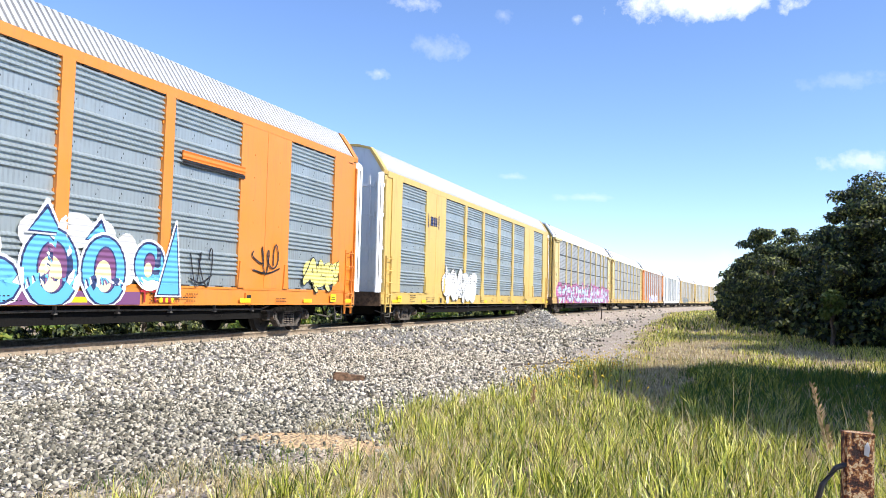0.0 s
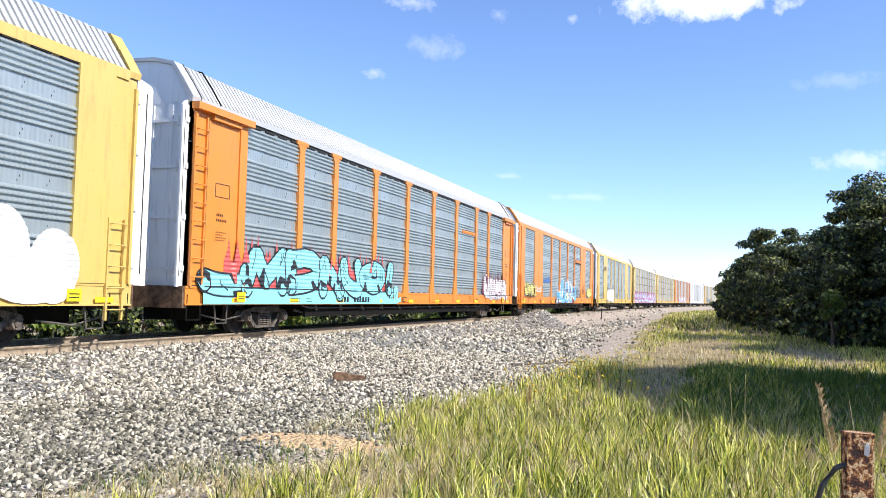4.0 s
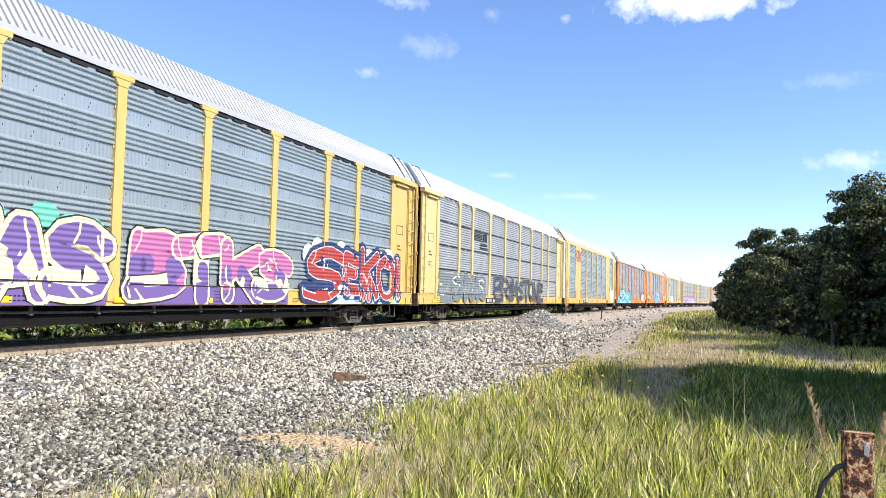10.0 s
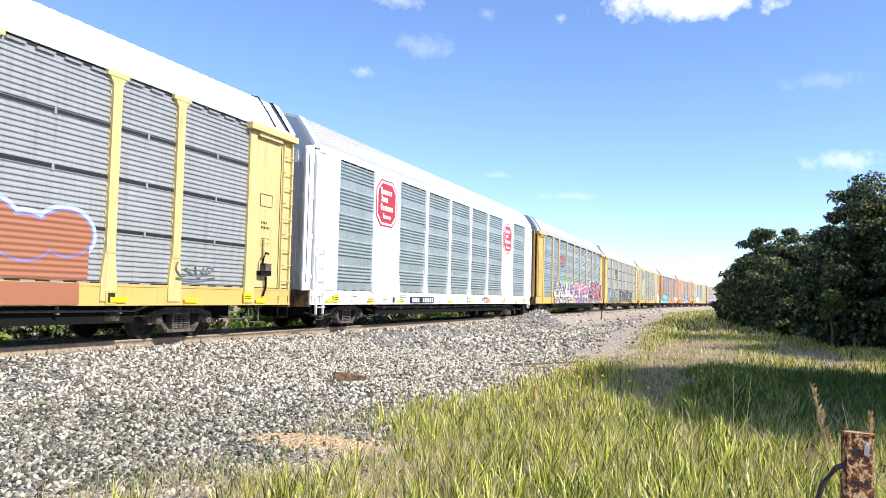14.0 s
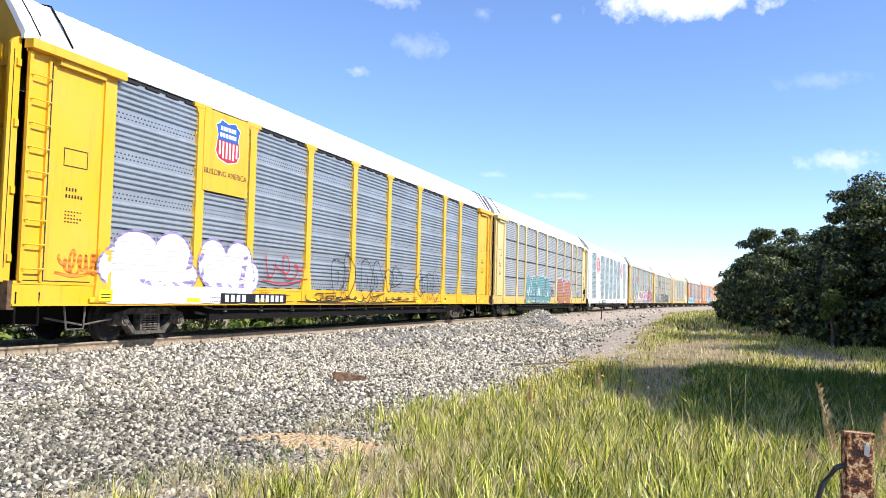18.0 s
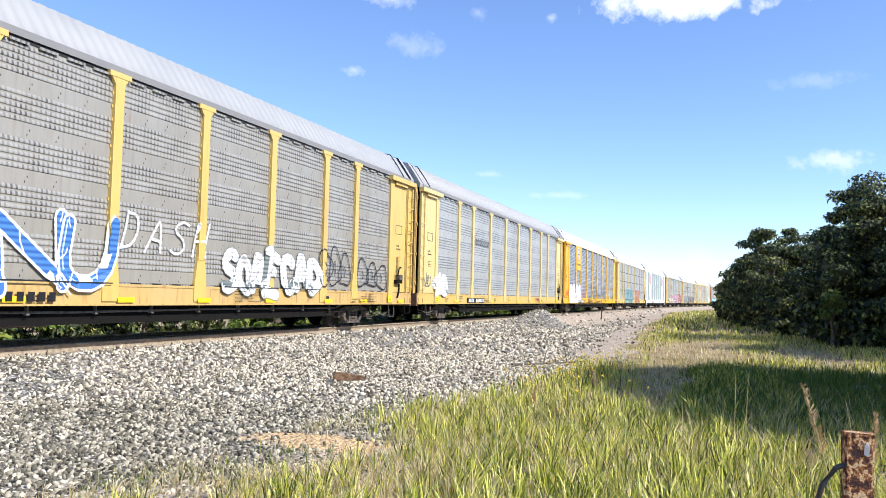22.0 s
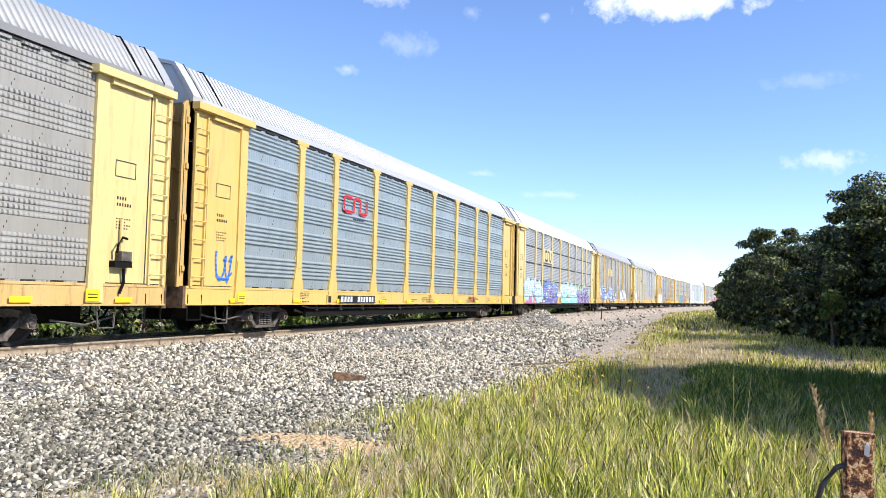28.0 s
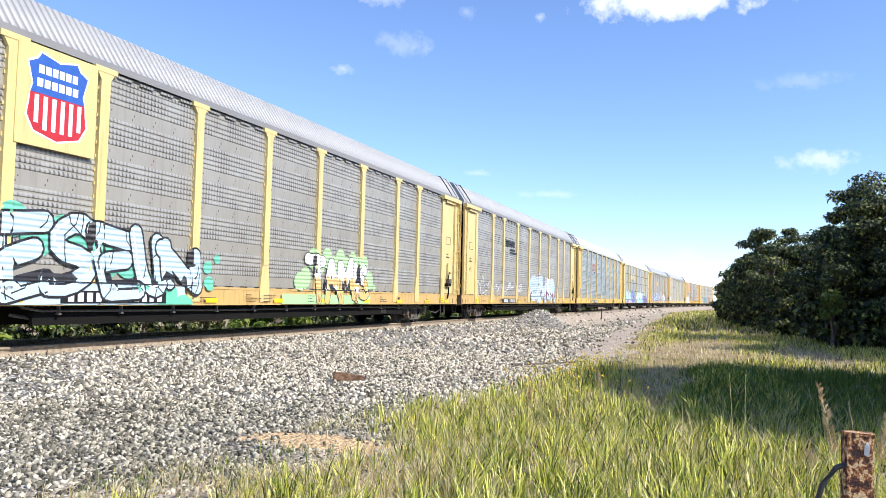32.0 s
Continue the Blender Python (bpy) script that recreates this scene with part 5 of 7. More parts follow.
def throw_up(car, x0, x1, z0, z1, line, width, seed):
    """A quick outline: fat rounded loops that overlap, with short marks inside."""
    rng = random.Random(seed)
    b, n = Build(), max(2, int((x1 - x0) / 0.55))
    for k in range(n):
        cx, cz = x0 + (x1 - x0) * (k + 0.5) / n, (z0 + z1) / 2 + rng.uniform(-0.1, 0.1)
        rx, rz = (x1 - x0) / n * rng.uniform(0.5, 0.7), (z1 - z0) * rng.uniform(0.36, 0.5)
        a0, pts = rng.uniform(0, 6.28), []
        for j in range(13):
            a = a0 + j * 0.5236
            r = 1 + 0.22 * math.sin(3 * a + seed + k) + rng.uniform(-0.06, 0.06)
            pts.append((cx + rx * r * math.cos(a), cz + rz * r * math.sin(a)))
        ribbon(b, car, soften(pts), width, 0.005 + 0.0004 * k)
        ribbon(b, car, soften([(cx - rx * 0.2, cz + rz * 0.3), (cx + rx * 0.15, cz + rng.uniform(-0.1, 0.1)), (cx - rx * 0.1, cz - rz * 0.4)]), width * 0.9, 0.007 + 0.0004 * k)
    tagged(part("graffiti", b.mesh("graffiti", [P[line]]), car, (shift(car), 0, 0), label="%s sprayed outline of rounded shapes" % line), kind="stuff")


def plate(car, x0, x1, z0, z1, mat, lift=0.004, name="sign_plate", label=""):
    b = Build()
    y = max(surface(car, x0 + 0.02, (z0 + z1) / 2), surface(car, (x0 + x1) / 2, (z0 + z1) / 2), surface(car, x1 - 0.02, (z0 + z1) / 2))
    b.box(x0, x1, -y - lift, -y + 0.03, z0, z1)
    return part(name, b.mesh(name, [mat]), car, (shift(car), 0, 0), label=label), -y - lift


def bars(car, rows, mat, y, name="lettering", label=""):
    """Lettering that stays plain bars: rows of (x0, x1, z0, z1)."""
    b = Build()
    for x0, x1, z0, z1 in rows:
        b.box(x0, x1, y - 0.003, y + 0.002, z0, z1)
    ob = part(name, b.mesh(name, [mat]), car, (shift(car), 0, 0), label=label)
    tagged(ob, label or "small stencilled marks as plain bars", kind="stuff")
    return ob


def number_board(car, x0, x1, dark=True):
    z0, z1 = 0.76, 0.99
    if dark:
        _, y = plate(car, x0, x1, z0, z1, FLAT["black"], name="number_board", label="black board with white bars")
    else:
        y = -SIDE - 0.09
    w = x1 - x0
    cells = [(x0 + w * a, x0 + w * (a + 0.05), z0 + 0.035, z1 - 0.035) for a in (0.06, 0.14, 0.22, 0.30, 0.50, 0.58, 0.66, 0.74, 0.82, 0.90)]
    bars(car, cells, FLAT["white" if dark else "black"], y)


def shield(car, xc, zc, w, h, y):
    """Heraldic shield: blue head with two white bars, red and white stripes below."""
    rim = [(-0.5, 0.36), (-0.36, 0.42), (-0.3, 0.5), (0, 0.44), (0.3, 0.5), (0.36, 0.42), (0.5, 0.36), (0.42, 0.12), (0.47, -0.1), (0.5, -0.25), (0.38, -0.42), (0, -0.5), (-0.38, -0.42), (-0.5, -0.25), (-0.47, -0.1), (-0.42, 0.12)]
    b = Build()
    b.prism([(xc + u * w * 1.06, zc + v * h * 1.05) for u, v in rim][::-1], y - 0.004, y, 0)
    low = [(0.46, 0.02), (0.47, -0.1), (0.5, -0.25), (0.38, -0.42), (0, -0.5), (-0.38, -0.42), (-0.5, -0.25), (-0.47, -0.1), (-0.46, 0.02)]
    b.prism([(xc + u * w, zc + v * h) for u, v in low], y - 0.007, y - 0.004, 1)
    top = [(-0.46, 0.02), (-0.42, 0.12), (-0.5, 0.36), (-0.36, 0.42), (-0.3, 0.5), (0, 0.44), (0.3, 0.5), (0.36, 0.42), (0.5, 0.36), (0.42, 0.12), (0.46, 0.02)]
    b.prism([(xc + u * w, zc + v * h) for u, v in top][::-1], y - 0.007, y - 0.004, 2)
    for k in range(6):
        u = -0.39 + k * 0.145
        b.box(xc + u * w, xc + (u + 0.07) * w, y - 0.010, y - 0.007, zc + (-0.40 if abs(u + 0.035) < 0.33 else -0.33) * h, zc + 0.0 * h, 0)
    for v, u in ((0.26, 0.34), (0.10, 0.36)):
        for k in range(6):
            b.box(xc + (-u + k * u / 3) * w, xc + (-u + (k + 0.78) * u / 3) * w, y - 0.010, y - 0.007, zc + v * h, zc + (v + 0.10) * h, 0)
    part("emblem", b.mesh("emblem", [FLAT["white"], FLAT["red"], FLAT["blue"]]), car, (shift(car), 0, 0), label="blue, red and white shield emblem")


def octagon(car, xc, zc, w, h, y):
    def ring(k):
        o = [(-0.5, -0.3), (-0.28, -0.5), (0.28, -0.5), (0.5, -0.3), (0.5, 0.3), (0.28, 0.5), (-0.28, 0.5), (-0.5, 0.3)]
        return [(xc + u * w * k, zc + v * h * k) for u, v in o]
    b = Build()
    b.prism(ring(1.0), y - 0.003, y, 1)
    b.prism(ring(0.94), y - 0.005, y - 0.003, 0)
    b.prism(ring(0.84), y - 0.007, y - 0.005, 1)
    for v, u0, u1, t in ((0.18, -0.30, 0.26, 0.10), (0.02, -0.27, 0.05, 0.10), (-0.16, -0.30, 0.32, 0.10), (-0.33, -0.18, 0.22, 0.07)):
        n = 6
        for k in range(n):
            a, c = u0 + (u1 - u0) * k / n, u0 + (u1 - u0) * (k + 0.72) / n
            b.box(xc + a * w, xc + c * w, y - 0.010, y - 0.007, zc + v * h, zc + (v + t * (1.5 if k == 0 else 1.0)) * h, 0)
    part("emblem", b.mesh("emblem", [FLAT["white"], FLAT["red"]]), car, (shift(car), 0, 0), label="red octagonal emblem with a white rim")


# one band bent into an open hook and a zigzag
BAND = [(0.34, 0.95), (0.11, 0.95), (0.02, 0.84), (0.02, 0.16), (0.11, 0.05), (0.34, 0.05), (0.43, 0.16), (0.43, 0.84), (0.51, 0.95), (0.62, 0.95), (0.70, 0.84), (0.70, 0.16), (0.78, 0.05), (0.90, 0.05), (0.98, 0.16), (0.98, 0.95)]


def band_emblem(car, x0, x1, z0, z1, mat, width):
    """A broad band bent round into an open hook and a zigzag."""
    w, h = x1 - x0, z1 - z0
    b = Build()
    ribbon(b, car, [(x0 + u * w, z0 + v * h) for u, v in BAND], width, 0.008, 0, False)
    part("emblem", b.mesh("emblem", [mat]), car, (shift(car), 0, 0), label="bent band emblem")


def small_print(car, seed, ink="black"):
    """Stencilled data as small bars, yellow reflector strips and painted tabs along the sill."""
    rng = random.Random(seed)
    posts, pw, flare, first, kind, solid, dx, half = LAYOUT[car.name]
    y = -SIDE - 0.086
    for x in np.arange(-12.2, 12.6, 2.75):
        b = Build()
        xx = x + rng.uniform(-0.3, 0.3)
        b.box(xx, xx + 0.46, y - 0.004, y, 0.78, 0.88)
        part("reflector", b.mesh("reflector", [FLAT["reflect"]]), car)
    rows = []
    for k in range(11):
        xx, n = rng.uniform(-11.5, 11), rng.randint(2, 4)
        for j in range(n):
            for i in range(rng.randint(3, 7)):
                rows.append((xx + i * 0.085, xx + i * 0.085 + 0.05, 0.80 + j * 0.075, 0.822 + j * 0.075))
    bars(car, rows, FLAT[ink], y - 0.002)
    rows = []
    ye = -SIDE - 0.034
    for end in (-1, 1):
        xe = end * (half - 1.25)
        for z, n in ((2.72, 4), (2.60, 6), (2.35, 6), (2.29, 4), (2.23, 6), (2.17, 5)):
            for i in range(n):
                rows.append((xe - 0.22 + i * 0.07, xe - 0.22 + i * 0.07 + 0.032, z, z + (0.06 if z > 2.5 else 0.022)))
        for a in ((xe - 0.30, xe + 0.26, 3.45, 3.465), (xe - 0.30, xe + 0.26, 3.15, 3.165), (xe - 0.30, xe - 0.285, 3.15, 3.465), (xe + 0.245, xe + 0.26, 3.15, 3.465)):
            rows.append(a)
    if kind and not solid:
        bars(car, rows, FLAT[ink], ye - 0.001)
    for end in (-1, 1):
        xe = end * (-first + 0.08)
        part("label_plate", cached("label_plate", lambda: tab()), car, (xe, y - 0.012, 0))
    # brake gear hanging under the sill
    gear = Build()
    gx = rng.uniform(4.0, 6.5)
    gear.tube([(gx, -1.15, 0.55), (gx + 0.75, -1.15, 0.55)], 0.13, 10, 0)
    gear.tube([(gx + 0.75, -1.2, 0.55), (gx + 2.8, -1.22, 0.50), (gx + 4.0, -1.25, 0.58)], 0.018, 5, 0)
    gear.box(gx + 1.6, gx + 2.0, -1.3, -1.0, 0.42, 0.66, 0)
    part("brake_gear", gear.mesh("brake_gear", [TRUCK_M]), car, label="dusty brake cylinder and rodding")


def tab():
    b = Build()
    b.box(-0.17, 0.17, -0.003, 0.0, 0.80, 1.02, 0)
    b.box(-0.12, 0.12, -0.005, -0.003, 0.86, 0.88, 1)
    b.box(-0.12, 0.12, -0.005, -0.003, 0.92, 0.94, 1)
    return b.mesh("label_plate", [FLAT["reflect"], FLAT["black"]])


def text_line(car, words, x0, z0, size, mat, y):
    c = bpy.data.curves.new("slogan", "FONT")
    c.body, c.size, c.extrude = words, size, 0.001
    tmp = bpy.data.objects.new("slogan", c)
    scene.collection.objects.link(tmp)
    me = bpy.data.meshes.new_from_object(tmp.evaluated_get(bpy.context.evaluated_depsgraph_get()))
    bpy.data.objects.remove(tmp)
    me.materials.append(mat)
    part("slogan", me, car, pose(x0 + shift(car), y - 0.004, z0, 90, 0, 0))


def decorate():
    C = CARS
    SHIFTED[0] = False
    for n in C:
        small_print(C[n], n + 40)
    SHIFTED[0] = True
    boards = {0: (-2.8, -0.4), 1: None, 2: (-5.6, -3.0), 3: (-4.6, -2.2), 4: (-6.5, -4.35), 5: (-5.65, -3.2), 6: (-5.5, -3.0), 7: (-7.9, -5.0), 8: (-7.5, -4.9), 9: None, 10: (-7.55, -6.1), 11: (-6.4, -3.8), 12: (-6.8, -4.2), 13: (-7.6, -4.8)}
    for n, spec in boards.items():
        if spec:
            number_board(C[n], *spec)
    number_board(C[1], -6.6, -4.1, False)
    number_board(C[9], -5.0, -2.2, False)
    for n, x in ((2, 7.6), (5, 3.7), (0, 3.6), (4, 6.4), (8, 6.0), (3, 5.4), (11, 6.5)):
        bars(C[n], [(x, x + 0.25, 0.98, 1.03), (x + 0.10, x + 0.15, 0.78, 0.98), (x + 0.33, x + 0.58, 0.98, 1.03), (x + 0.43, x + 0.48, 0.78, 0.98), (x + 0.68, x + 0.76, 0.78, 1.03), (x + 0.85, x + 0.93, 0.78, 1.03)], FLAT["crimson"], -SIDE - 0.089)
    # orange car with blue letters
    c = C[0]
    eggs(c)
    piece(c, spaced("OVANVRO", -11.6, -8.9, 1.15, 1.95, 0.2), "lemon", "black", 0.035, 0.15, low=None, seed=5, label="lemon yellow graffiti letters outlined in black")
    graffiti(c, 10.2, 12.3, 1.15, 2.05, "ahh", "lemon", "black", None, 0.20, 0.03, None, None, 6)
    graffiti(c, -8.6, -7.0, 1.45, 1.85, "feec", None, "white", None, 0.1, 0.05, None, None, 7)
    graffiti(c, 7.6, 8.8, 1.5, 2.2, "g*@", None, "black", None, 0.1, 0.04, None, None, 8)
    graffiti(c, 5.2, 5.95, 1.2, 2.1, "hh", None, "black", None, 0.1, 0.04, None, None, 9)
    graffiti(c, -6.5, -4.3, 2.1, 2.38, "hOeecc", None, "blue", None, 0.1, 0.06, None, None, 10)
    _, y = plate(c, 4.75, 7.1, 3.80, 3.98, P["orange"], name="sign_band", label="orange band over a dark line")
    bars(c, [(4.75, 7.1, 3.70, 3.78)], P["black"], y)
    # orange car with posts
    c = C[1]
    flames(c, -12.2, -2.3, 1.15, 1.75, 2.45, "flame", 11)
    band(c, -13.0, -2.6, 0.73, 1.125, "cyan")
    piece(c, [("J", -13.0, -11.1, 0.95, 1.75), ("M", -11.2, -9.5, 0.95, 2.15), ("D", -9.4, -7.6, 1.05, 2.25), ("N", -7.5, -6.1, 0.95, 2.05), ("U", -6.1, -4.8, 1.0, 2.1), ("O", -4.8, -3.1, 1.05, 2.15), ("I", -3.0, -2.2, 1.1, 2.1)], "cyan", "black", 0.05, 0.42, outer=("white", 0.0), seed=12, label="large cyan graffiti letters edged in black over red flames")
    graffiti(c, -3.1, -1.6, 0.75, 1.45, "*", None, "cyan", None, 0.2, 0.16, None, None, 13)
    flames(c, 8.6, 12.9, 1.16, 1.7, 2.55, "wine", 14)
    piece(c, spaced("OAIANSER", 9.0, 13.0, 1.0, 2.05, 0.35), "white", "wine", 0.022, 0.27, outer=("white", 0.05), seed=14, label="white graffiti letters over dark red flames")
    plate(c, 5.45, 7.7, 3.80, 3.92, P["orange"], name="sign_band")
    # yellow broad car
    c = C[2]
    band_emblem(c, -8.75, -7.08, 4.12, 4.72, FLAT["red"], 0.15)
    bars(c, [(-8.75 + i * 0.2, -8.62 + i * 0.2, 3.92, 4.02) for i in range(9)], FLAT["crimson"], -SIDE - 0.082)
    blobs(c, [(10.3, 1.6, 0.55, 0.7), (11.4, 1.4, 0.5, 0.6), (10.9, 1.15, 0.8, 0.35)], "white", "white")
    graffiti(c, -12.5, -11.75, 1.75, 2.1, "@e", None, "white", None, 0.1, 0.05, None, None, 16)
    # pale car with grey letters
    c = C[3]
    piece(c, [("E", -11.4, -9.7, 0.8, 1.95), ("S", -9.6, -8.3, 0.85, 2.0), ("A", -8.2, -7.0, 0.8, 2.0), ("N", -7.0, -5.9, 0.8, 2.0), ("S", -5.8, -4.7, 0.85, 2.0)], "steel", "silver", 0.04, 0.42, low=None, shine="white", seed=17, label="slate and silver graffiti letters")
    piece(c, [("B", -3.1, -1.7, 0.82, 2.08), ("R", -1.7, -0.3, 0.82, 2.02), ("I", -0.25, 0.4, 0.82, 1.95), ("M", 0.4, 1.6, 0.82, 2.0), ("S", 1.7, 2.9, 0.82, 2.0), ("T", 2.9, 4.3, 0.82, 2.05), ("O", 4.3, 5.4, 0.85, 1.95), ("N", 5.5, 6.7, 0.82, 1.95), ("E", 6.8, 7.9, 0.82, 1.95)], "smoke", "silver", 0.03, 0.22, seed=18, label="black and slate graffiti letters edged in silver")
    bars(c, [(-6.6, -5.3, 3.62 + k * 0.07, 3.655 + k * 0.07) for k in range(6)] + [(-5.2, -4.95, 3.62, 4.0), (-4.85, -4.55, 3.62, 4.0), (-5.6, -4.5, 3.42, 3.52), (-5.6, -4.4, 3.25, 3.35)], P["black"], -SIDE - 0.035, "emblem", "black striped emblem")
    # yellow car with purple, pink and red pieces
    c = C[4]
    blobs(c, [(-6.0 + 0.55 * k, 2.15 + 0.12 * math.sin(2.3 * k), 0.32, 0.22) for k in range(9)], "mint", None)
    band(c, -8.2, -1.2, 0.73, 1.125, "purple")
    piece(c, [("J", -8.1, -7.1, 0.8, 2.1), ("A", -7.1, -5.3, 0.8, 2.15), ("N", -5.3, -3.8, 0.8, 2.2), ("A", -3.8, -2.6, 0.8, 2.15), ("S", -2.6, -1.2, 0.85, 2.2)], "purple", "cream", 0.10, 0.36, outer=("black", 0.03), shine=None, seed=19, label="purple graffiti letters edged in pale yellow")
    band(c, -0.7, 5.4, 0.73, 1.125, "purple")
    piece(c, [("B", -0.6, 1.0, 0.85, 2.15), ("T", 0.9, 2.5, 0.8, 2.25), ("K", 2.5, 4.0, 0.8, 2.25), ("S", 3.9, 5.4, 0.82, 2.15)], "pink", "cream", 0.07, 0.38, outer=("black", 0.03), low="purple", seed=20, label="pink and plum graffiti letters edged in pale yellow")
    blobs(c, [(6.5 + 0.5 * k, 2.1 + 0.22 * math.sin(1.9 * k), 0.34, 0.30) for k in range(13)], "white", None)
    band(c, 6.9, 13.1, 0.73, 1.0, "ice")
    piece(c, [("S", 6.4, 8.6, 0.85, 2.35), ("E", 8.7, 9.7, 0.95, 2.25), ("K", 9.8, 11.1, 0.85, 2.45), ("N", 9.9, 10.6, 0.9, 1.7), ("O", 11.2, 12.5, 0.85, 2.35), ("I", 12.6, 13.2, 0.95, 2.3)], "scarlet", "white", 0.03, 0.28, outer=("navy", 0.13), seed=21, label="red graffiti letters edged in white and navy")
    band_emblem(c, -6.4, -4.85, 3.45, 3.95, P["red"], 0.12)
    bars(c, [(-5.7 + i * 0.14, -5.6 + i * 0.14, 3.25, 3.33) for i in range(6)], P["navy"], -SIDE - 0.045)
    # white car
    c = C[5]
    octagon(c, -8.03, 4.09, 1.75, 1.55, -SIDE - 0.066)
    octagon(c, 8.03, 4.09, 1.75, 1.55, -SIDE - 0.066)
    # yellow car with mural
    c = C[6]
    blobs(c, [(2.95, 1.95, 0.55, 0.42), (3.75, 2.0, 0.55, 0.42), (4.9, 2.02, 0.65, 0.40), (5.7, 1.85, 0.6, 0.36), (6.6, 1.98, 0.6, 0.38)], "brown", "lilac", "ice")
    band(c, 2.5, 7.15, 1.17, 2.0, "brown")
    band(c, 2.4, 6.9, 0.74, 1.12, "brown")
    band(c, -6.8, -0.1, 0.74, 1.12, "aqua")
    piece(c, [("A", -6.8, -5.2, 0.85, 2.3), ("S", -5.1, -3.6, 0.85, 2.3), ("E", -3.5, -2.0, 0.85, 2.3), ("R", -1.9, -0.2, 0.8, 2.3)], "aqua", "slate", 0.05, 0.55, outer=("ice", 0.06), seed=24, label="teal graffiti letters edged in pale blue")
    graffiti(c, 0.1, 1.25, 1.25, 1.85, "ceUf", None, "black", None, 0.1, 0.045, None, None, 25)
    graffiti(c, 9.6, 11.0, 1.25, 1.65, "aded", None, "slate", None, 0.1, 0.04, None, None, 26)
    # golden car
    c = C[7]
    _, y = plate(c, -8.75, -7.0, 3.24, 5.05, GOLD, 0.012, label="golden sign panel")
    shield(c, -7.85, 4.42, 0.92, 0.95, y)
    text_line(c, "BUILDING AMERICA", -8.72, 3.62, 0.185, FLAT["black"], y)
    band(c, -11.5, -6.6, 0.76, 1.12, "white")
    blobs(c, [(-11.0, 1.45, 0.75, 0.42), (-10.7, 1.8, 0.62, 0.35), (-9.6, 1.7, 0.6, 0.5), (-9.7, 1.35, 0.9, 0.35), (-10.3, 1.3, 0.5, 0.36)], "white", "lilac")
    blobs(c, [(-8.2, 1.65, 0.55, 0.52), (-7.2, 1.75, 0.5, 0.42), (-7.7, 1.35, 0.75, 0.36), (-6.7, 1.4, 0.4, 0.34)], "white", "lilac")
    graffiti(c, -6.1, -3.9, 1.25, 2.1, "Ceab", None, "red", None, 0.1, 0.035, None, None, 29)
    graffiti(c, -12.7, -11.8, 1.25, 1.7, "cdeed", None, "orange", None, 0.1, 0.05, None, None, 30)
    for x0, x1, z0, z1 in ((-2.3, -0.9, 0.8, 2.3), (-0.3, 1.3, 0.8, 2.25), (1.55, 2.9, 1.2, 2.0), (4.45, 6.9, 0.78, 2.0)):
        throw_up(c, x0, x1, z0, z1, "black", 0.032, int(x0 * 10) + 99)
    graffiti(c, -4.4, 4.2, 0.78, 1.02, "eUefada~heda", None, "black", None, 0.1, 0.03, None, None, 32)
    # grey perforated car
    c = C[8]
    bars(c, [q for i in range(8) for q in ring_bars(-6.6 + i * 0.32, 3.42 - 0.0 * i, 0.21, 0.26 if i else 0.36, 0.045)], FLAT["smoke"], -SIDE - 0.034)
    graffiti(c, -11.8, -10.25, 1.0, 1.95, "d@", "white", "silver", None, 0.42, 0.02, None, None, 33, "white sprayed splash with grey lines")
    graffiti(c, -12.9, -12.2, 1.4, 1.9, "Cae", None, "slate", None, 0.1, 0.04, None, None, 34)
    # brownish car with blue letters
    c = C[9]
    graffiti(c, -11.4, -9.9, 1.5, 2.3, "fO", None, "white", None, 0.1, 0.13, None, None, 35)
    piece(c, [("R", -9.8, -8.6, 0.95, 2.2), ("E", -8.6, -7.6, 1.0, 2.2), ("V", -7.6, -6.6, 1.0, 2.2), ("M", -6.6, -5.1, 1.0, 2.2), ("S", -5.0, -3.6, 1.0, 2.2), ("N", -3.6, -2.2, 1.0, 2.3), ("U", -2.2, -1.0, 1.05, 2.3)], "blue", "white", 0.055, 0.19, seed=36, shine="ice", label="blue graffiti letters outlined in white")
    graffiti(c, -0.95, 2.0, 1.75, 2.5, "DASH", None, "white", None, 0.1, 0.06, None, None, 37, "white sprayed word", 0.28)
    piece(c, spaced("SOAE", 2.6, 5.0, 0.9, 2.1, 0.2), "white", "slate", 0.02, 0.30, seed=38, label="white graffiti letters outlined in grey")
    piece(c, spaced("CAD", 5.2, 7.3, 1.0, 2.15, 0.2), "white", "slate", 0.02, 0.28, seed=39, label="white graffiti letters outlined in grey")
    throw_up(c, 7.3, 9.2, 1.2, 2.35, "black", 0.04, 391)
    throw_up(c, 9.8, 12.0, 1.18, 2.15, "black", 0.045, 392)
    _, y = plate(c, -6.65, -4.05, 3.31, 3.98, YELLOW, 0.01, label="yellow sign panel")
    bent = Build()
    ribbon_flat(bent, -5.95, -4.75, 3.42, 3.86, 0.10, y)
    part("emblem", bent.mesh("emblem", [FLAT["navy"]]), c, (shift(c), 0, 0), label="dark blue bent band emblem")
    # pale car with violet and cyan letters
    c = C[10]
    blobs(c, [(-11.2 + 0.6 * k, 1.85 + 0.15 * math.sin(2.1 * k), 0.36, 0.3) for k in range(7)], "ice", None)
    band(c, -11.6, -6.95, 0.74, 1.12, "pink")
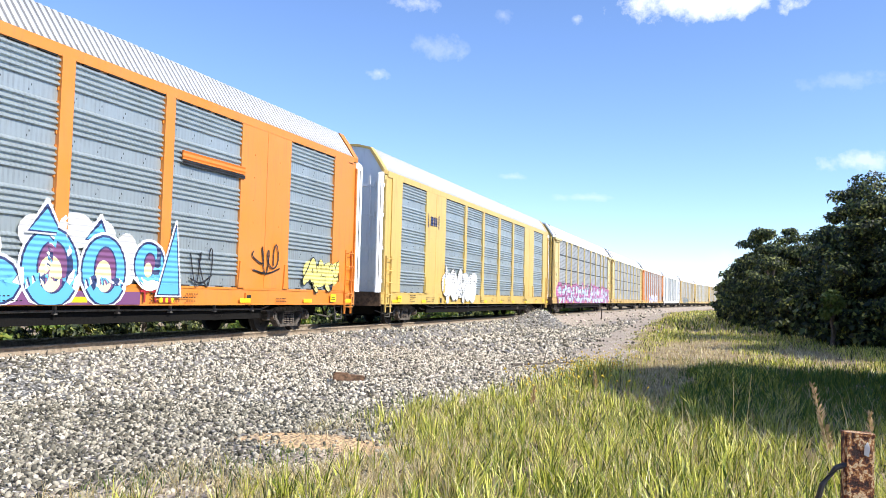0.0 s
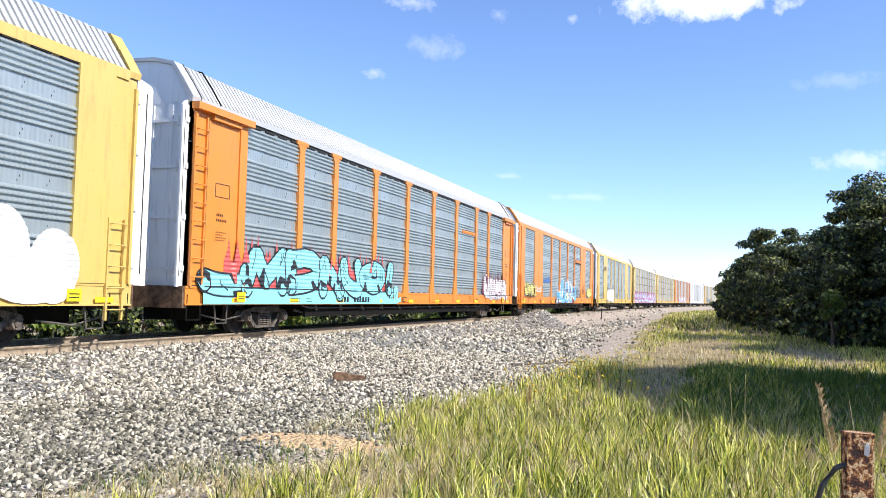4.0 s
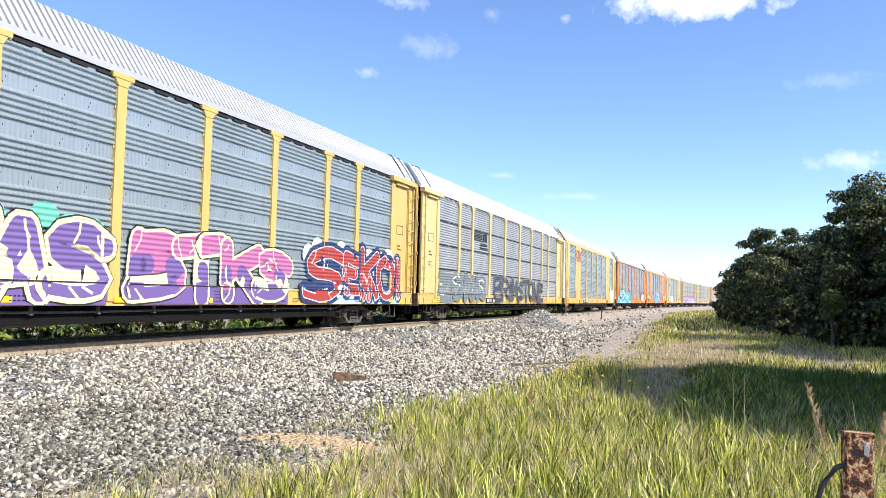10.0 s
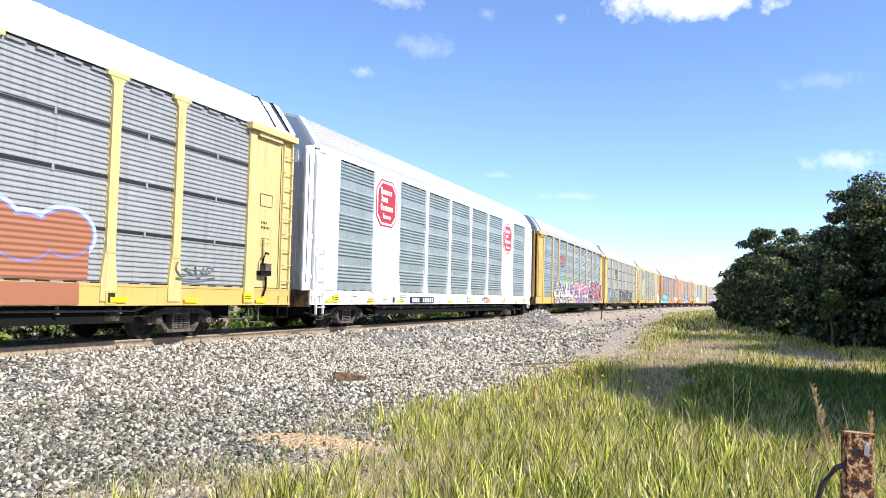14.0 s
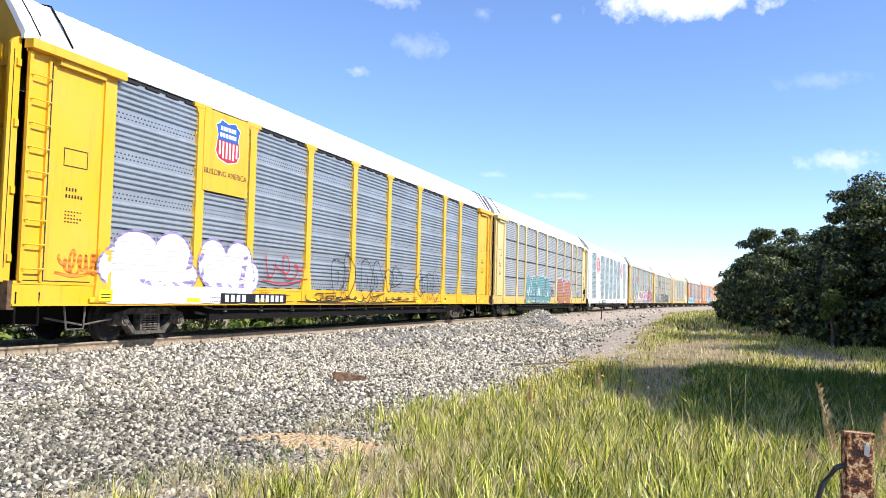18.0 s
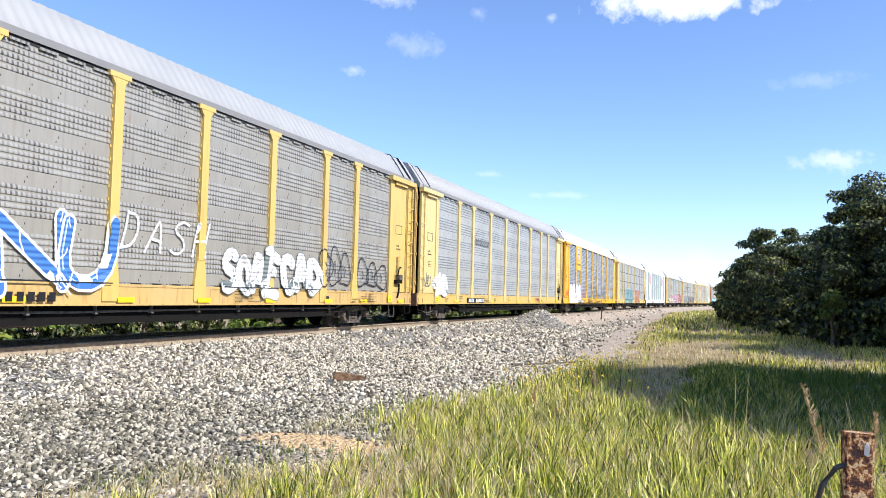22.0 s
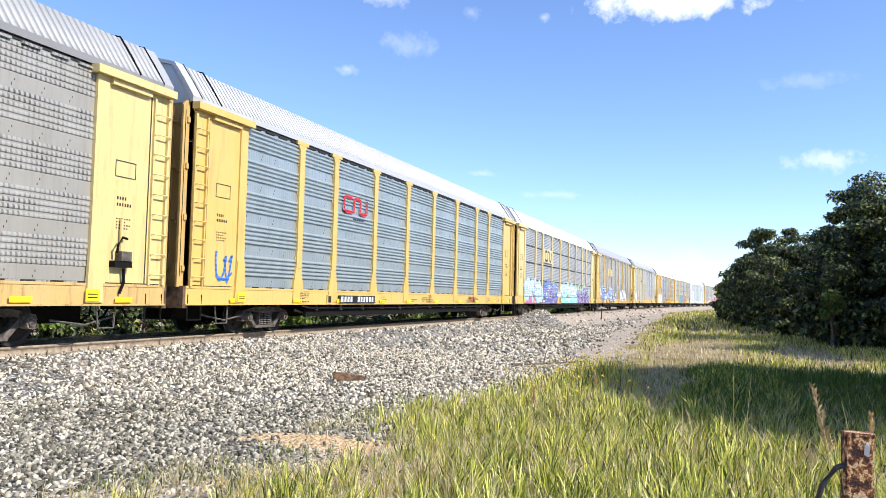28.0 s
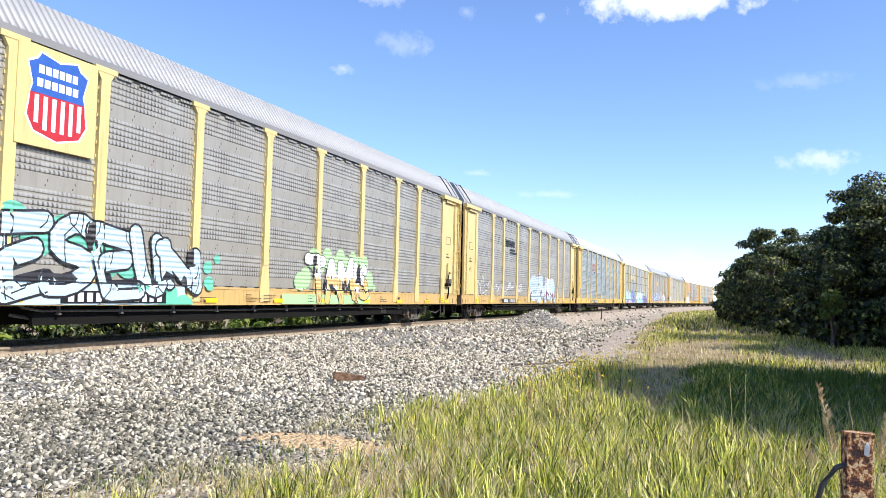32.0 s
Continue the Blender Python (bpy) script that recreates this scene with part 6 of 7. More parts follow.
    piece(c, [("S", -11.7, -10.8, 0.9, 2.0), ("A", -10.9, -9.7, 0.95, 2.1), ("N", -9.7, -8.5, 0.95, 2.05), ("E", -8.4, -7.4, 0.85, 1.95), ("S", -7.6, -6.9, 1.0, 1.7)], "white", "sky", 0.035, 0.20, outer=("ice", 0.05), low="ice", shine="cyan", seed=40, label="white and cyan graffiti letters over pink")
    blobs(c, [(-4.6, 1.9, 0.5, 0.3), (-3.2, 1.85, 0.4, 0.3)], "mint", None)
    band(c, -5.9, -2.3, 0.74, 1.12, "lilac")
    piece(c, [("E", -6.2, -5.2, 0.8, 1.75), ("B", -5.2, -4.0, 0.8, 2.1), ("I", -3.95, -3.4, 0.8, 1.9), ("G", -3.4, -2.2, 0.8, 2.05)], "lilac", "blue", 0.05, 0.19, outer=("white", 0.025), low="purple", shine="white", seed=41, label="lilac graffiti letters outlined in blue")
    graffiti(c, -6.7, -5.4, 1.8, 2.15, "hhe", None, "blue", None, 0.1, 0.07, None, None, 411)
    graffiti(c, -2.05, -1.1, 1.2, 1.6, "hOc", None, "white", None, 0.1, 0.06, None, None, 412)
    blobs(c, [(-0.4 + 0.75 * k, 1.75 + 0.18 * math.sin(2.7 * k), 0.45, 0.34) for k in range(8)], "ice", None)
    band(c, -0.8, 5.3, 0.74, 1.12, "cyan")
    piece(c, [("N", -0.7, 0.8, 0.85, 2.0), ("Z", 0.8, 2.2, 0.85, 2.05), ("O", 2.2, 3.4, 0.9, 2.0), ("E", 3.4, 4.4, 0.85, 2.0), ("S", 4.4, 5.4, 0.85, 1.95)], "white", "sky", 0.035, 0.22, outer=("cyan", 0.04), low="ice", seed=42, label="white graffiti letters over turquoise")
    blobs(c, [(5.9 + 0.8 * k, 1.75 + 0.2 * math.sin(2.2 * k), 0.5, 0.32) for k in range(7)], "lime", None)
    band(c, 5.5, 11.2, 0.74, 1.12, "purple")
    piece(c, [("A", 5.4, 6.6, 0.8, 1.9), ("H", 6.7, 8.2, 0.8, 2.1), ("K", 8.3, 9.9, 0.8, 2.05), ("E", 9.8, 11.0, 0.8, 2.05)], "lilac", "white", 0.035, 0.24, outer=("navy", 0.07), low="purple", seed=43, label="violet graffiti letters outlined in white and navy")
    _, y = plate(c, -6.8, -4.15, 3.28, 4.12, PALE, 0.01, label="pale yellow sign panel")
    bent = Build()
    ribbon_flat(bent, -6.4, -4.45, 3.38, 4.02, 0.15, y)
    part("emblem", bent.mesh("emblem", [FLAT["black"]]), c, (shift(c), 0, 0), label="black bent band emblem")
    # blue-grey car
    c = C[11]
    band_emblem(c, -6.2, -4.5, 3.5, 4.0, P["red"], 0.10)
    bars(c, [(-5.5 + i * 0.13, -5.41 + i * 0.13, 3.3, 3.37) for i in range(6)], P["navy"], -SIDE - 0.045)
    graffiti(c, -12.5, -11.9, 1.3, 2.1, "Oc", None, "blue", None, 0.1, 0.06, None, None, 44)
    # brownish car with white letters
    c = C[12]
    piece(c, [("S", -0.6, 1.2, 0.95, 2.4), ("E", 1.2, 2.6, 0.85, 2.4), ("V", 2.4, 3.9, 0.85, 2.3), ("E", 3.9, 5.2, 0.95, 2.3), ("R", 5.0, 6.4, 0.9, 2.3)], "ice", "wine", 0.035, 0.48, outer=("white", 0.045), seed=45, label="icy blue graffiti letters outlined in dark red and white")
    sketch(c, -11.5, -9.3, 1.3, 2.15, "white", 0.026, 46)
    sketch(c, -9.0, -5.6, 1.25, 1.95, "white", 0.026, 47)
    graffiti(c, -5.8, -4.5, 1.55, 1.9, "hU", None, "white", None, 0.1, 0.045, None, None, 48)
    graffiti(c, -3.6, -2.6, 1.4, 1.85, "hU", None, "white", None, 0.1, 0.045, None, None, 49)
    bars(c, [(-6.3, -5.2, 3.72 + k * 0.06, 3.75 + k * 0.06) for k in range(6)] + [(-5.1, -4.85, 3.72, 4.05), (-4.75, -4.45, 3.72, 4.05), (-5.4, -4.3, 3.52, 3.62), (-5.4, -4.0, 3.36, 3.46)], P["black"], -SIDE - 0.034, "emblem", "black striped emblem")
    # brownish car with shield
    c = C[13]
    _, y = plate(c, -8.75, -6.98, 3.36, 5.05, PALE, 0.012, label="pale yellow sign panel")
    shield(c, -7.88, 4.22, 1.3, 1.42, y)
    blobs(c, [(-9.2 + 0.55 * k, 2.05 - 0.018 * k * k + 0.14 * math.sin(2.4 * k), 0.36, 0.3) for k in range(11)] + [(-3.35, 1.55, 0.16, 0.14), (-3.0, 1.75, 0.12, 0.1), (-3.3, 1.2, 0.18, 0.16)], "mint", None)
    band(c, -11.4, -4.2, 0.74, 1.12, "ice")
    piece(c, [("C", -11.4, -10.1, 0.85, 2.1), ("R", -10.1, -8.9, 0.85, 2.15), ("E", -8.9, -7.9, 0.9, 2.3), ("S", -7.9, -6.8, 0.85, 2.3), ("E", -6.8, -5.7, 0.9, 2.25), ("U", -5.7, -4.9, 0.9, 2.2), ("N", -4.9, -3.8, 0.95, 2.05)], "ice", "black", 0.045, 0.30, shine="white", seed=48, label="icy graffiti letters outlined in black with a mint halo")
    blobs(c, [(1.1 + 0.42 * k, 1.95 + 0.12 * math.sin(2.8 * k) - 0.5 * (k in (0, 10)), 0.3, 0.3) for k in range(11)] + [(0.8, 1.35, 0.3, 0.25), (5.4, 1.4, 0.2, 0.2), (5.7, 1.25, 0.12, 0.1)], "lime", None)
    band(c, -0.2, 5.3, 0.74, 1.0, "lime")
    piece(c, [("T", 1.2, 2.3, 0.8, 2.15), ("A", 2.2, 3.1, 0.8, 2.05), ("M", 3.1, 4.1, 0.8, 2.05), ("I", 4.1, 4.5, 0.8, 2.0), ("S", 4.4, 5.1, 0.85, 1.95)], "white", "black", 0.025, 0.27, low="tan", seed=49, label="white and tan graffiti letters with a lime halo")
    # cars ahead
    graffiti(C[-1], -7.0, -2.5, 0.8, 2.2, "dOacc", "white", "silver", None, 0.34, 0.04, None, None, 50, "white graffiti shapes")
    bars(C[-1], [(-8.9, -8.85, 3.65, 4.2), (-7.7, -7.65, 3.65, 4.2), (-8.6, -8.35, 3.75, 4.1), (-8.25, -8.1, 3.75, 4.1), (-8.0, -7.9, 3.75, 4.1)], P["navy"], -SIDE - 0.082, "emblem")
    graffiti(C[-2], -12.0, 12.4, 0.78, 2.0, "chOfedaUdceeah", "ice", "plum", "pink", 0.42, 0.07, None, ("pink", 0.74, 1.2), 51, "pink and white graffiti along the whole side")
    graffiti(C[-4], -6.0, 5.0, 0.8, 1.9, "bOadce", "white", "lilac", None, 0.36, 0.05, None, None, 52)
    graffiti(C[-6], -9.0, 1.0, 0.8, 1.9, "eOdac", "silver", "slate", None, 0.36, 0.05, None, None, 53)


def ribbon_flat(b, x0, x1, z0, z1, width, y):
    """The bent band of a sign, as one flat strip."""
    w, h = x1 - x0, z1 - z0
    pts = [(x0 + u * w, z0 + v * h) for u, v in BAND]
    n0 = len(b.v)
    for i, (x, z) in enumerate(pts):
        (ax, az), (cx, cz) = pts[max(0, i - 1)], pts[min(len(pts) - 1, i + 1)]
        d = math.hypot(cx - ax, cz - az)
        nx, nz = -(cz - az) / d * width / 2, (cx - ax) / d * width / 2
        b.v += [(x + nx, y - 0.004, z + nz), (x - nx, y - 0.004, z - nz)]
    for i in range(len(pts) - 1):
        a = n0 + 2 * i
        b.f.append((a, a + 1, a + 3, a + 2))
        b.m.append(0)


decorate()


# ---------------------------------------------------------------- stones, grass, trees
RNG = np.random.default_rng(7)


def spread(n, r0, r1, a0, a1, power=1.0):
    """Places round the camera between two distances and two angles (degrees from +x)."""
    r = r0 + (r1 - r0) * RNG.random(n) ** power
    a = np.radians(a0 + (a1 - a0) * RNG.random(n))
    return r * np.cos(a), r * np.sin(a)


def stones(x, y, size, name, sides, lift=0.0, mat=None):
    n = len(x)
    if sides == 20:
        g = (1 + 5 ** 0.5) / 2
        v0 = np.array([(-1, g, 0), (1, g, 0), (-1, -g, 0), (1, -g, 0), (0, -1, g), (0, 1, g), (0, -1, -g), (0, 1, -g), (g, 0, -1), (g, 0, 1), (-g, 0, -1), (-g, 0, 1)]) / 1.9
        f0 = np.array([(0, 11, 5), (0, 5, 1), (0, 1, 7), (0, 7, 10), (0, 10, 11), (1, 5, 9), (5, 11, 4), (11, 10, 2), (10, 7, 6), (7, 1, 8), (3, 9, 4), (3, 4, 2), (3, 2, 6), (3, 6, 8), (3, 8, 9), (4, 9, 5), (2, 4, 11), (6, 2, 10), (8, 6, 7), (9, 8, 1)])
    else:
        v0 = np.array([(1, 0, 0), (-1, 0, 0), (0, 1, 0), (0, -1, 0), (0, 0, 1), (0, 0, -1)], float)
        f0 = np.array([(0, 2, 4), (2, 1, 4), (1, 3, 4), (3, 0, 4), (2, 0, 5), (1, 2, 5), (3, 1, 5), (0, 3, 5)])
    k = len(v0)
    v = np.repeat(v0[None], n, 0) * (1 + RNG.uniform(-0.45, 0.45, (n, k, 1)))
    v *= RNG.uniform([0.8, 0.55, 0.4], [1.4, 1.0, 0.8], (n, 3))[:, None, :]
    # random turn of each stone
    q = RNG.normal(size=(n, 4))
    q /= np.linalg.norm(q, axis=1, keepdims=True)
    w, a, b, c = q.T
    R = np.stack([1 - 2 * (b * b + c * c), 2 * (a * b - c * w), 2 * (a * c + b * w), 2 * (a * b + c * w), 1 - 2 * (a * a + c * c), 2 * (b * c - a * w), 2 * (a * c - b * w), 2 * (b * c + a * w), 1 - 2 * (a * a + b * b)], -1).reshape(n, 3, 3)
    v = np.einsum("nij,nkj->nki", R, v) * size[:, None, None]
    v += np.stack([x, y, ground_z(x, y) + lift + size * RNG.uniform(0.0, 0.35, n)], -1)[:, None, :]
    f = (f0[None] + (np.arange(n) * k)[:, None, None]).reshape(-1, 3)
    return mesh_of(name, v.reshape(-1, 3), f, mat or MATS["ballast_stone"])


island_mat("ballast_stone", [(0.0, (0.045, 0.040, 0.031)), (0.28, (0.18, 0.163, 0.124)), (0.54, (0.46, 0.415, 0.325)), (0.82, (0.66, 0.60, 0.485)), (1.0, (0.80, 0.735, 0.615))], 0.85)
# darker tone for the stones nearest the camera
island_mat("ballast_stone_near", [(0.0, (0.032, 0.031, 0.023)), (0.32, (0.13, 0.12, 0.09)), (0.60, (0.29, 0.268, 0.205)), (0.86, (0.48, 0.44, 0.35)), (1.0, (0.66, 0.60, 0.49))], 0.9)
for n, r0, r1, s0, s1, sides, power in ((26000, 5.0, 12.5, 0.017, 0.037, 20, 0.75), (34000, 12.0, 24, 0.028, 0.052, 8, 0.75), (26000, 23, 52, 0.045, 0.085, 8, 0.75), (16000, 50, 130, 0.09, 0.16, 8, 0.75)):
    x, y = spread(n, r0, r1, 2, 52, power)
    o, g = offset(x, y), grassy(x, y)
    keep = (g < 0.25 * RNG.random(n) ** 2 + 0.15) & (o > 0.93) & (RNG.random(n) > 0.93 * dusty(x, y)) & ((np.hypot((x - 8.15) * 0.73, (y - 4.3) * 0.36) > 0.30 + 0.06 * hills(x, y, 0.3)) | (RNG.random(n) < 0.05))
    x, y = x[keep], y[keep]
    tagged(new("ballast_stones", stones(x, y, RNG.uniform(s0, s1, len(x)), "ballast_stones", sides, 0.0, MATS["ballast_stone_near" if r0 < 6 else "ballast_stone"])), "loose grey crushed ballast stones beside the track", "ballast", kind="stuff")


def blades(x, y, h, w, lean, name, mat, heading=None):
    """Bent, tapered blades of grass, three triangles each."""
    n = len(x)
    a = RNG.uniform(0, 2 * np.pi, n)
    side = np.stack([np.cos(a), np.sin(a), 0 * a], -1)
    b = RNG.uniform(0, 2 * np.pi, n) if heading is None else heading
    out = np.stack([np.cos(b), np.sin(b), 0 * b], -1) * (h * lean * RNG.uniform(0.2, 1.0, n))[:, None]
    up = np.stack([0 * a, 0 * a, h], -1)
    base = np.stack([x, y, ground_z(x, y) - 0.02], -1)
    W = (w / 2)[:, None] * side
    mid = base + up * 0.55 + out * 0.35
    tip = base + up * RNG.uniform(0.8, 1.0, (n, 1)) + out
    v = np.stack([base - W, base + W, mid - W * 0.8, mid + W * 0.8, tip], 1).reshape(-1, 3)
    f = (np.array([(0, 1, 3), (0, 3, 2), (2, 3, 4)])[None] + (np.arange(n) * 5)[:, None, None]).reshape(-1, 3)
    return mesh_of(name, v, f, mat)


GRASS = island_mat("grass_blades", [(0.0, (0.02, 0.035, 0.006)), (0.26, (0.11, 0.16, 0.016)), (0.46, (0.40, 0.45, 0.05)), (0.74, (0.74, 0.71, 0.13)), (1.0, (0.88, 0.82, 0.32))], 0.40, 0.15)
DRY = island_mat("dry_grass", [(0.0, (0.40, 0.31, 0.14)), (0.5, (0.62, 0.52, 0.27)), (1.0, (0.80, 0.71, 0.47))], 0.7, 0.35)
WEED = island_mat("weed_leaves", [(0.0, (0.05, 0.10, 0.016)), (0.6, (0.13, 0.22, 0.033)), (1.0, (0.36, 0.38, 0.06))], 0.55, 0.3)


def bare(x, y):
    """Where the bank is worn down to dry soil."""
    a = 0.45 * np.exp(-(((x - 18.0) / 4.0) ** 2 + ((y - 2.0) / 1.8) ** 2)) + 1.3 * np.exp(-(((x - 28) / 8.0) ** 2 + ((y - 1.1) / 1.5) ** 2)) + np.exp(-(((x - 28) / 5.0) ** 2 + ((y + 2.3) / 1.2) ** 2))
    return a + 0.25 * hills(x, y, 1.1) > 0.08 + RNG.random(len(x)) * 0.6


def hollow(x, y):
    """The trodden hollow behind the tall grass, where little grows."""
    near = 11.7 + 0.9 * np.clip(y, 0, 4) + 0.35 * hills(x, y, 0.8)
    return (x > near) & (x < 22.5 + 0.5 * hills(x, y, 1.2)) & (y > 0.25 + 0.4 * hills(x, y, 1.0)) & (RNG.random(len(x)) > 0.10)


def tree_shade(x, y):
    """Where tree shade lies; broad-bladed grass of a darker colour deepens it here."""
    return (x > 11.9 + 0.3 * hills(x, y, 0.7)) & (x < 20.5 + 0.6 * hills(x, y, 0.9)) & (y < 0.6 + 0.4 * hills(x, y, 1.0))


def lawn(n, r0, r1, a0, a1, h0, h1, w0, w1, lean, mat, name, label, power=1.0, where=None, tuft=0):
    x, y = spread(n, r0, r1, a0, a1, power)
    g = grassy(x, y)
    keep = (g > RNG.random(n) ** 1.5 * 1.9 - 0.25) & (offset(x, y) > 3.2)
    if where is not None:
        keep &= where(x, y)
    x, y, g = x[keep], y[keep], g[keep]
    clump = 0.75 + 0.45 * hills(x, y, 0.9) * RNG.uniform(0.5, 1, len(x))
    h = RNG.uniform(h0, h1, len(x)) * np.clip(0.22 + 0.50 * g, 0.22, 1.0) * np.clip(clump, 0.35, 1.3)
    heading = None
    if tuft:
        # blades stand in tufts and lean outwards
        heading = RNG.uniform(0, 2 * np.pi, len(x))
        own = RNG.integers(0, max(1, len(x) // tuft), len(x))
        r = np.abs(RNG.normal(0, 0.055, len(x)))
        x, y = x[own] + r * np.cos(heading), y[own] + r * np.sin(heading)
        h = h * RNG.uniform(0.65, 1.15, len(x))[own]
    tagged(new(name, blades(x, y, h, RNG.uniform(w0, w1, len(x)), lean, name, mat, heading)), label, "grass", kind="stuff")


lawn(72000, 3.6, 15.5, -14, 44, 0.18, 0.44, 0.006, 0.0165, 0.6, GRASS, "grass", "tall sunlit green grass beside the gravel", 0.8, lambda x, y: ~hollow(x, y) & ~tree_shade(x, y), 22)
lawn(12000, 3.6, 15.5, -14, 44, 0.10, 0.30, 0.007, 0.018, 0.8, WEED, "grass", "short dark green growth between the tufts", 0.8, lambda x, y: ~hollow(x, y))
lawn(15000, 3.6, 16, -14, 46, 0.20, 0.50, 0.005, 0.011, 0.7, DRY, "dry_grass", "straw-coloured dead grass blades among the green", 0.9, lambda x, y: ~hollow(x, y), 9)
lawn(18000, 11.5, 22, -14, 6, 0.16, 0.36, 0.012, 0.028, 0.6, GRASS, "grass", "green grass in the hollow", 0.8, lambda x, y: tree_shade(x, y) & (y > -1.0), 14)
lawn(24000, 11.5, 22, -14, 6, 0.16, 0.36, 0.012, 0.028, 0.6, WEED, "grass", "dark green broad-bladed grass, darkened for the tree shade", 0.8, tree_shade, 14)
lawn(52000, 13, 42, -14, 22, 0.15, 0.38, 0.014, 0.03, 0.6, GRASS, "grass", "rough green grass on the bank", 0.8, lambda x, y: ~bare(x, y) & ~hollow(x, y) & ~tree_shade(x, y))
lawn(5000, 13.5, 24, 0, 16, 0.05, 0.16, 0.010, 0.022, 0.9, WEED, "grass", "sparse low weeds on trodden soil", 0.8)
lawn(20000, 20, 46, -14, 22, 0.10, 0.30, 0.014, 0.03, 0.9, DRY, "dry_grass", "dry straw-coloured grass on the bank", 0.8)
lawn(26000, 40, 150, -9, 12, 0.2, 0.5, 0.05, 0.10, 0.6, GRASS, "grass", "green verge grass far along the track", 0.7)
lawn(12000, 36, 130, -9, 12, 0.2, 0.4, 0.05, 0.09, 0.6, DRY, "dry_grass", "dry verge grass far along the track", 0.7)
lawn(11000, 4.5, 15.5, -6, 44, 0.18, 0.42, 0.005, 0.013, 0.6, DRY, "dry_grass", "yellowed grass along the edge of the gravel", 0.9, lambda x, y: (grassy(x, y) < 1.6) & ~hollow(x, y), 10)
# the same grass goes on round and behind the camera
lawn(16000, 1.2, 13, 44, 346, 0.2, 0.5, 0.010, 0.026, 0.5, GRASS, "grass", "green grass on the camera's side of the gravel", 0.6, None, 18)
lawn(7000, 1.2, 13, 44, 346, 0.2, 0.5, 0.008, 0.016, 0.7, DRY, "dry_grass", "straw-coloured dead grass on the verge", 0.6, None, 9)
# thin growth on the edge of the gravel and small weeds out on it
x, y = spread(5200, 5, 13, 18, 52)
g = grassy(x, y)
keep = (g > -1.0) & (g < 0.2) & (hills(x, y, 0.8) > 0.1)
x, y = x[keep], y[keep]
tagged(new("weeds", blades(x, y, RNG.uniform(0.06, 0.2, len(x)), RNG.uniform(0.006, 0.012, len(x)), 0.7, "weeds", WEED)), "thin weeds growing through gravel", "weeds", kind="stuff")


x, y = spread(26000, 4.8, 11, 10, 50)
g = grassy(x, y)
keep = (g > -1.5 + 0.5 * RNG.random(len(x))) & (g < 0.9) & ((np.hypot((x - 8.15) * 0.73, (y - 4.3) * 0.36) > 0.42) | (RNG.random(len(x)) < 0.15)) & (hills(x, y, 0.55) + 0.9 * g > -0.9 + RNG.random(len(x)))
x, y = x[keep], y[keep]
tagged(new("dry_grass", blades(x, y, RNG.uniform(0.05, 0.22, len(x)), RNG.uniform(0.004, 0.009, len(x)), 1.0, "dry_grass", DRY)), "low straw-coloured grass creeping over the gravel", "grass", kind="stuff")
x, y = RNG.uniform(13, 23, 14000), RNG.uniform(-1.0, 4.0, 14000)
keep = hollow(x, y) & (grassy(x, y) > 0.1) & (hills(x, y, 0.5) > -0.5)
x, y = x[keep], y[keep]
tagged(new("dry_grass", blades(x, y, RNG.uniform(0.05, 0.20, len(x)), RNG.uniform(0.010, 0.02, len(x)), 1.0, "dry_grass", DRY)), "short trampled dry grass in the hollow", "grass", kind="stuff")


# yellow wildflowers on the edge of the grass
x, y = RNG.normal(16.8, 2.4, 420), RNG.normal(2.7, 0.6, 420)
keep = grassy(x, y) > -0.15
x, y = x[keep], y[keep]
tagged(new("wildflowers", stones(x, y, RNG.uniform(0.012, 0.028, len(x)), "wildflowers", 8, RNG.uniform(0.22, 0.45, len(x)), island_mat("flower_yellow", [(0.0, (0.60, 0.36, 0.02)), (1.0, (0.80, 0.62, 0.06))], 0.6))), "small yellow wildflowers on the edge of the grass", "flowers", kind="stuff")
x, y = np.repeat(x, 4), np.repeat(y, 4)
x, y = x + RNG.normal(0, 0.05, len(x)), y + RNG.normal(0, 0.05, len(y))
tagged(new("weeds", blades(x, y, RNG.uniform(0.2, 0.44, len(x)), RNG.uniform(0.008, 0.02, len(x)), 0.4, "weeds", GRASS)), "stems and leaves of the yellow wildflowers", "weeds", kind="stuff")


SEED = plain("seed_head_tan", (0.60, 0.42, 0.22), 0.8, 0.0, 0.4, 30.0)


def seed_stalk(x, y, h, lean, head):
    """A grass stalk with its feathery seed head."""
    z = float(ground_z(np.float64(x), np.float64(y)))
    ob = new("seed_stalk", None)
    ob.matrix_basis = pose(x, y, z, 0, 0, 90)
    tagged(ob, "tall dry grass stalk with a feathery seed head", "grass stalk", "seed stalks")
    b = Build()
    path = [(lean * (k / 6) ** 2 * h, 0, h * k / 6) for k in range(7)]
    b.tube(path, [0.005 - 0.0005 * k for k in range(7)], 5)
    part("stem", b.mesh("stem", [DRY]), ob)
    if head:
        s = Build()
        rng = random.Random(int(x * 100))
        for k in range(70):
            u = 0.68 + 0.32 * k / 70
            px, pz = lean * u * u * h, h * u
            a, l = rng.uniform(0, 6.28), 0.07 * (1.12 - u) * 2 + 0.012
            d = Vector((math.cos(a) * 0.6, math.sin(a) * 0.6, 0.8)) * l
            q = Vector((px, 0, pz))
            e = d.cross(Vector((0.3, 1, 0.2))).normalized() * 0.0045
            s.face([q, q + d * 0.5 + e, q + d, q + d * 0.5 - e])
        part("seed_head", s.mesh("seed_head", [SEED]), ob, label="feathery straw-coloured seed head")
    return ob


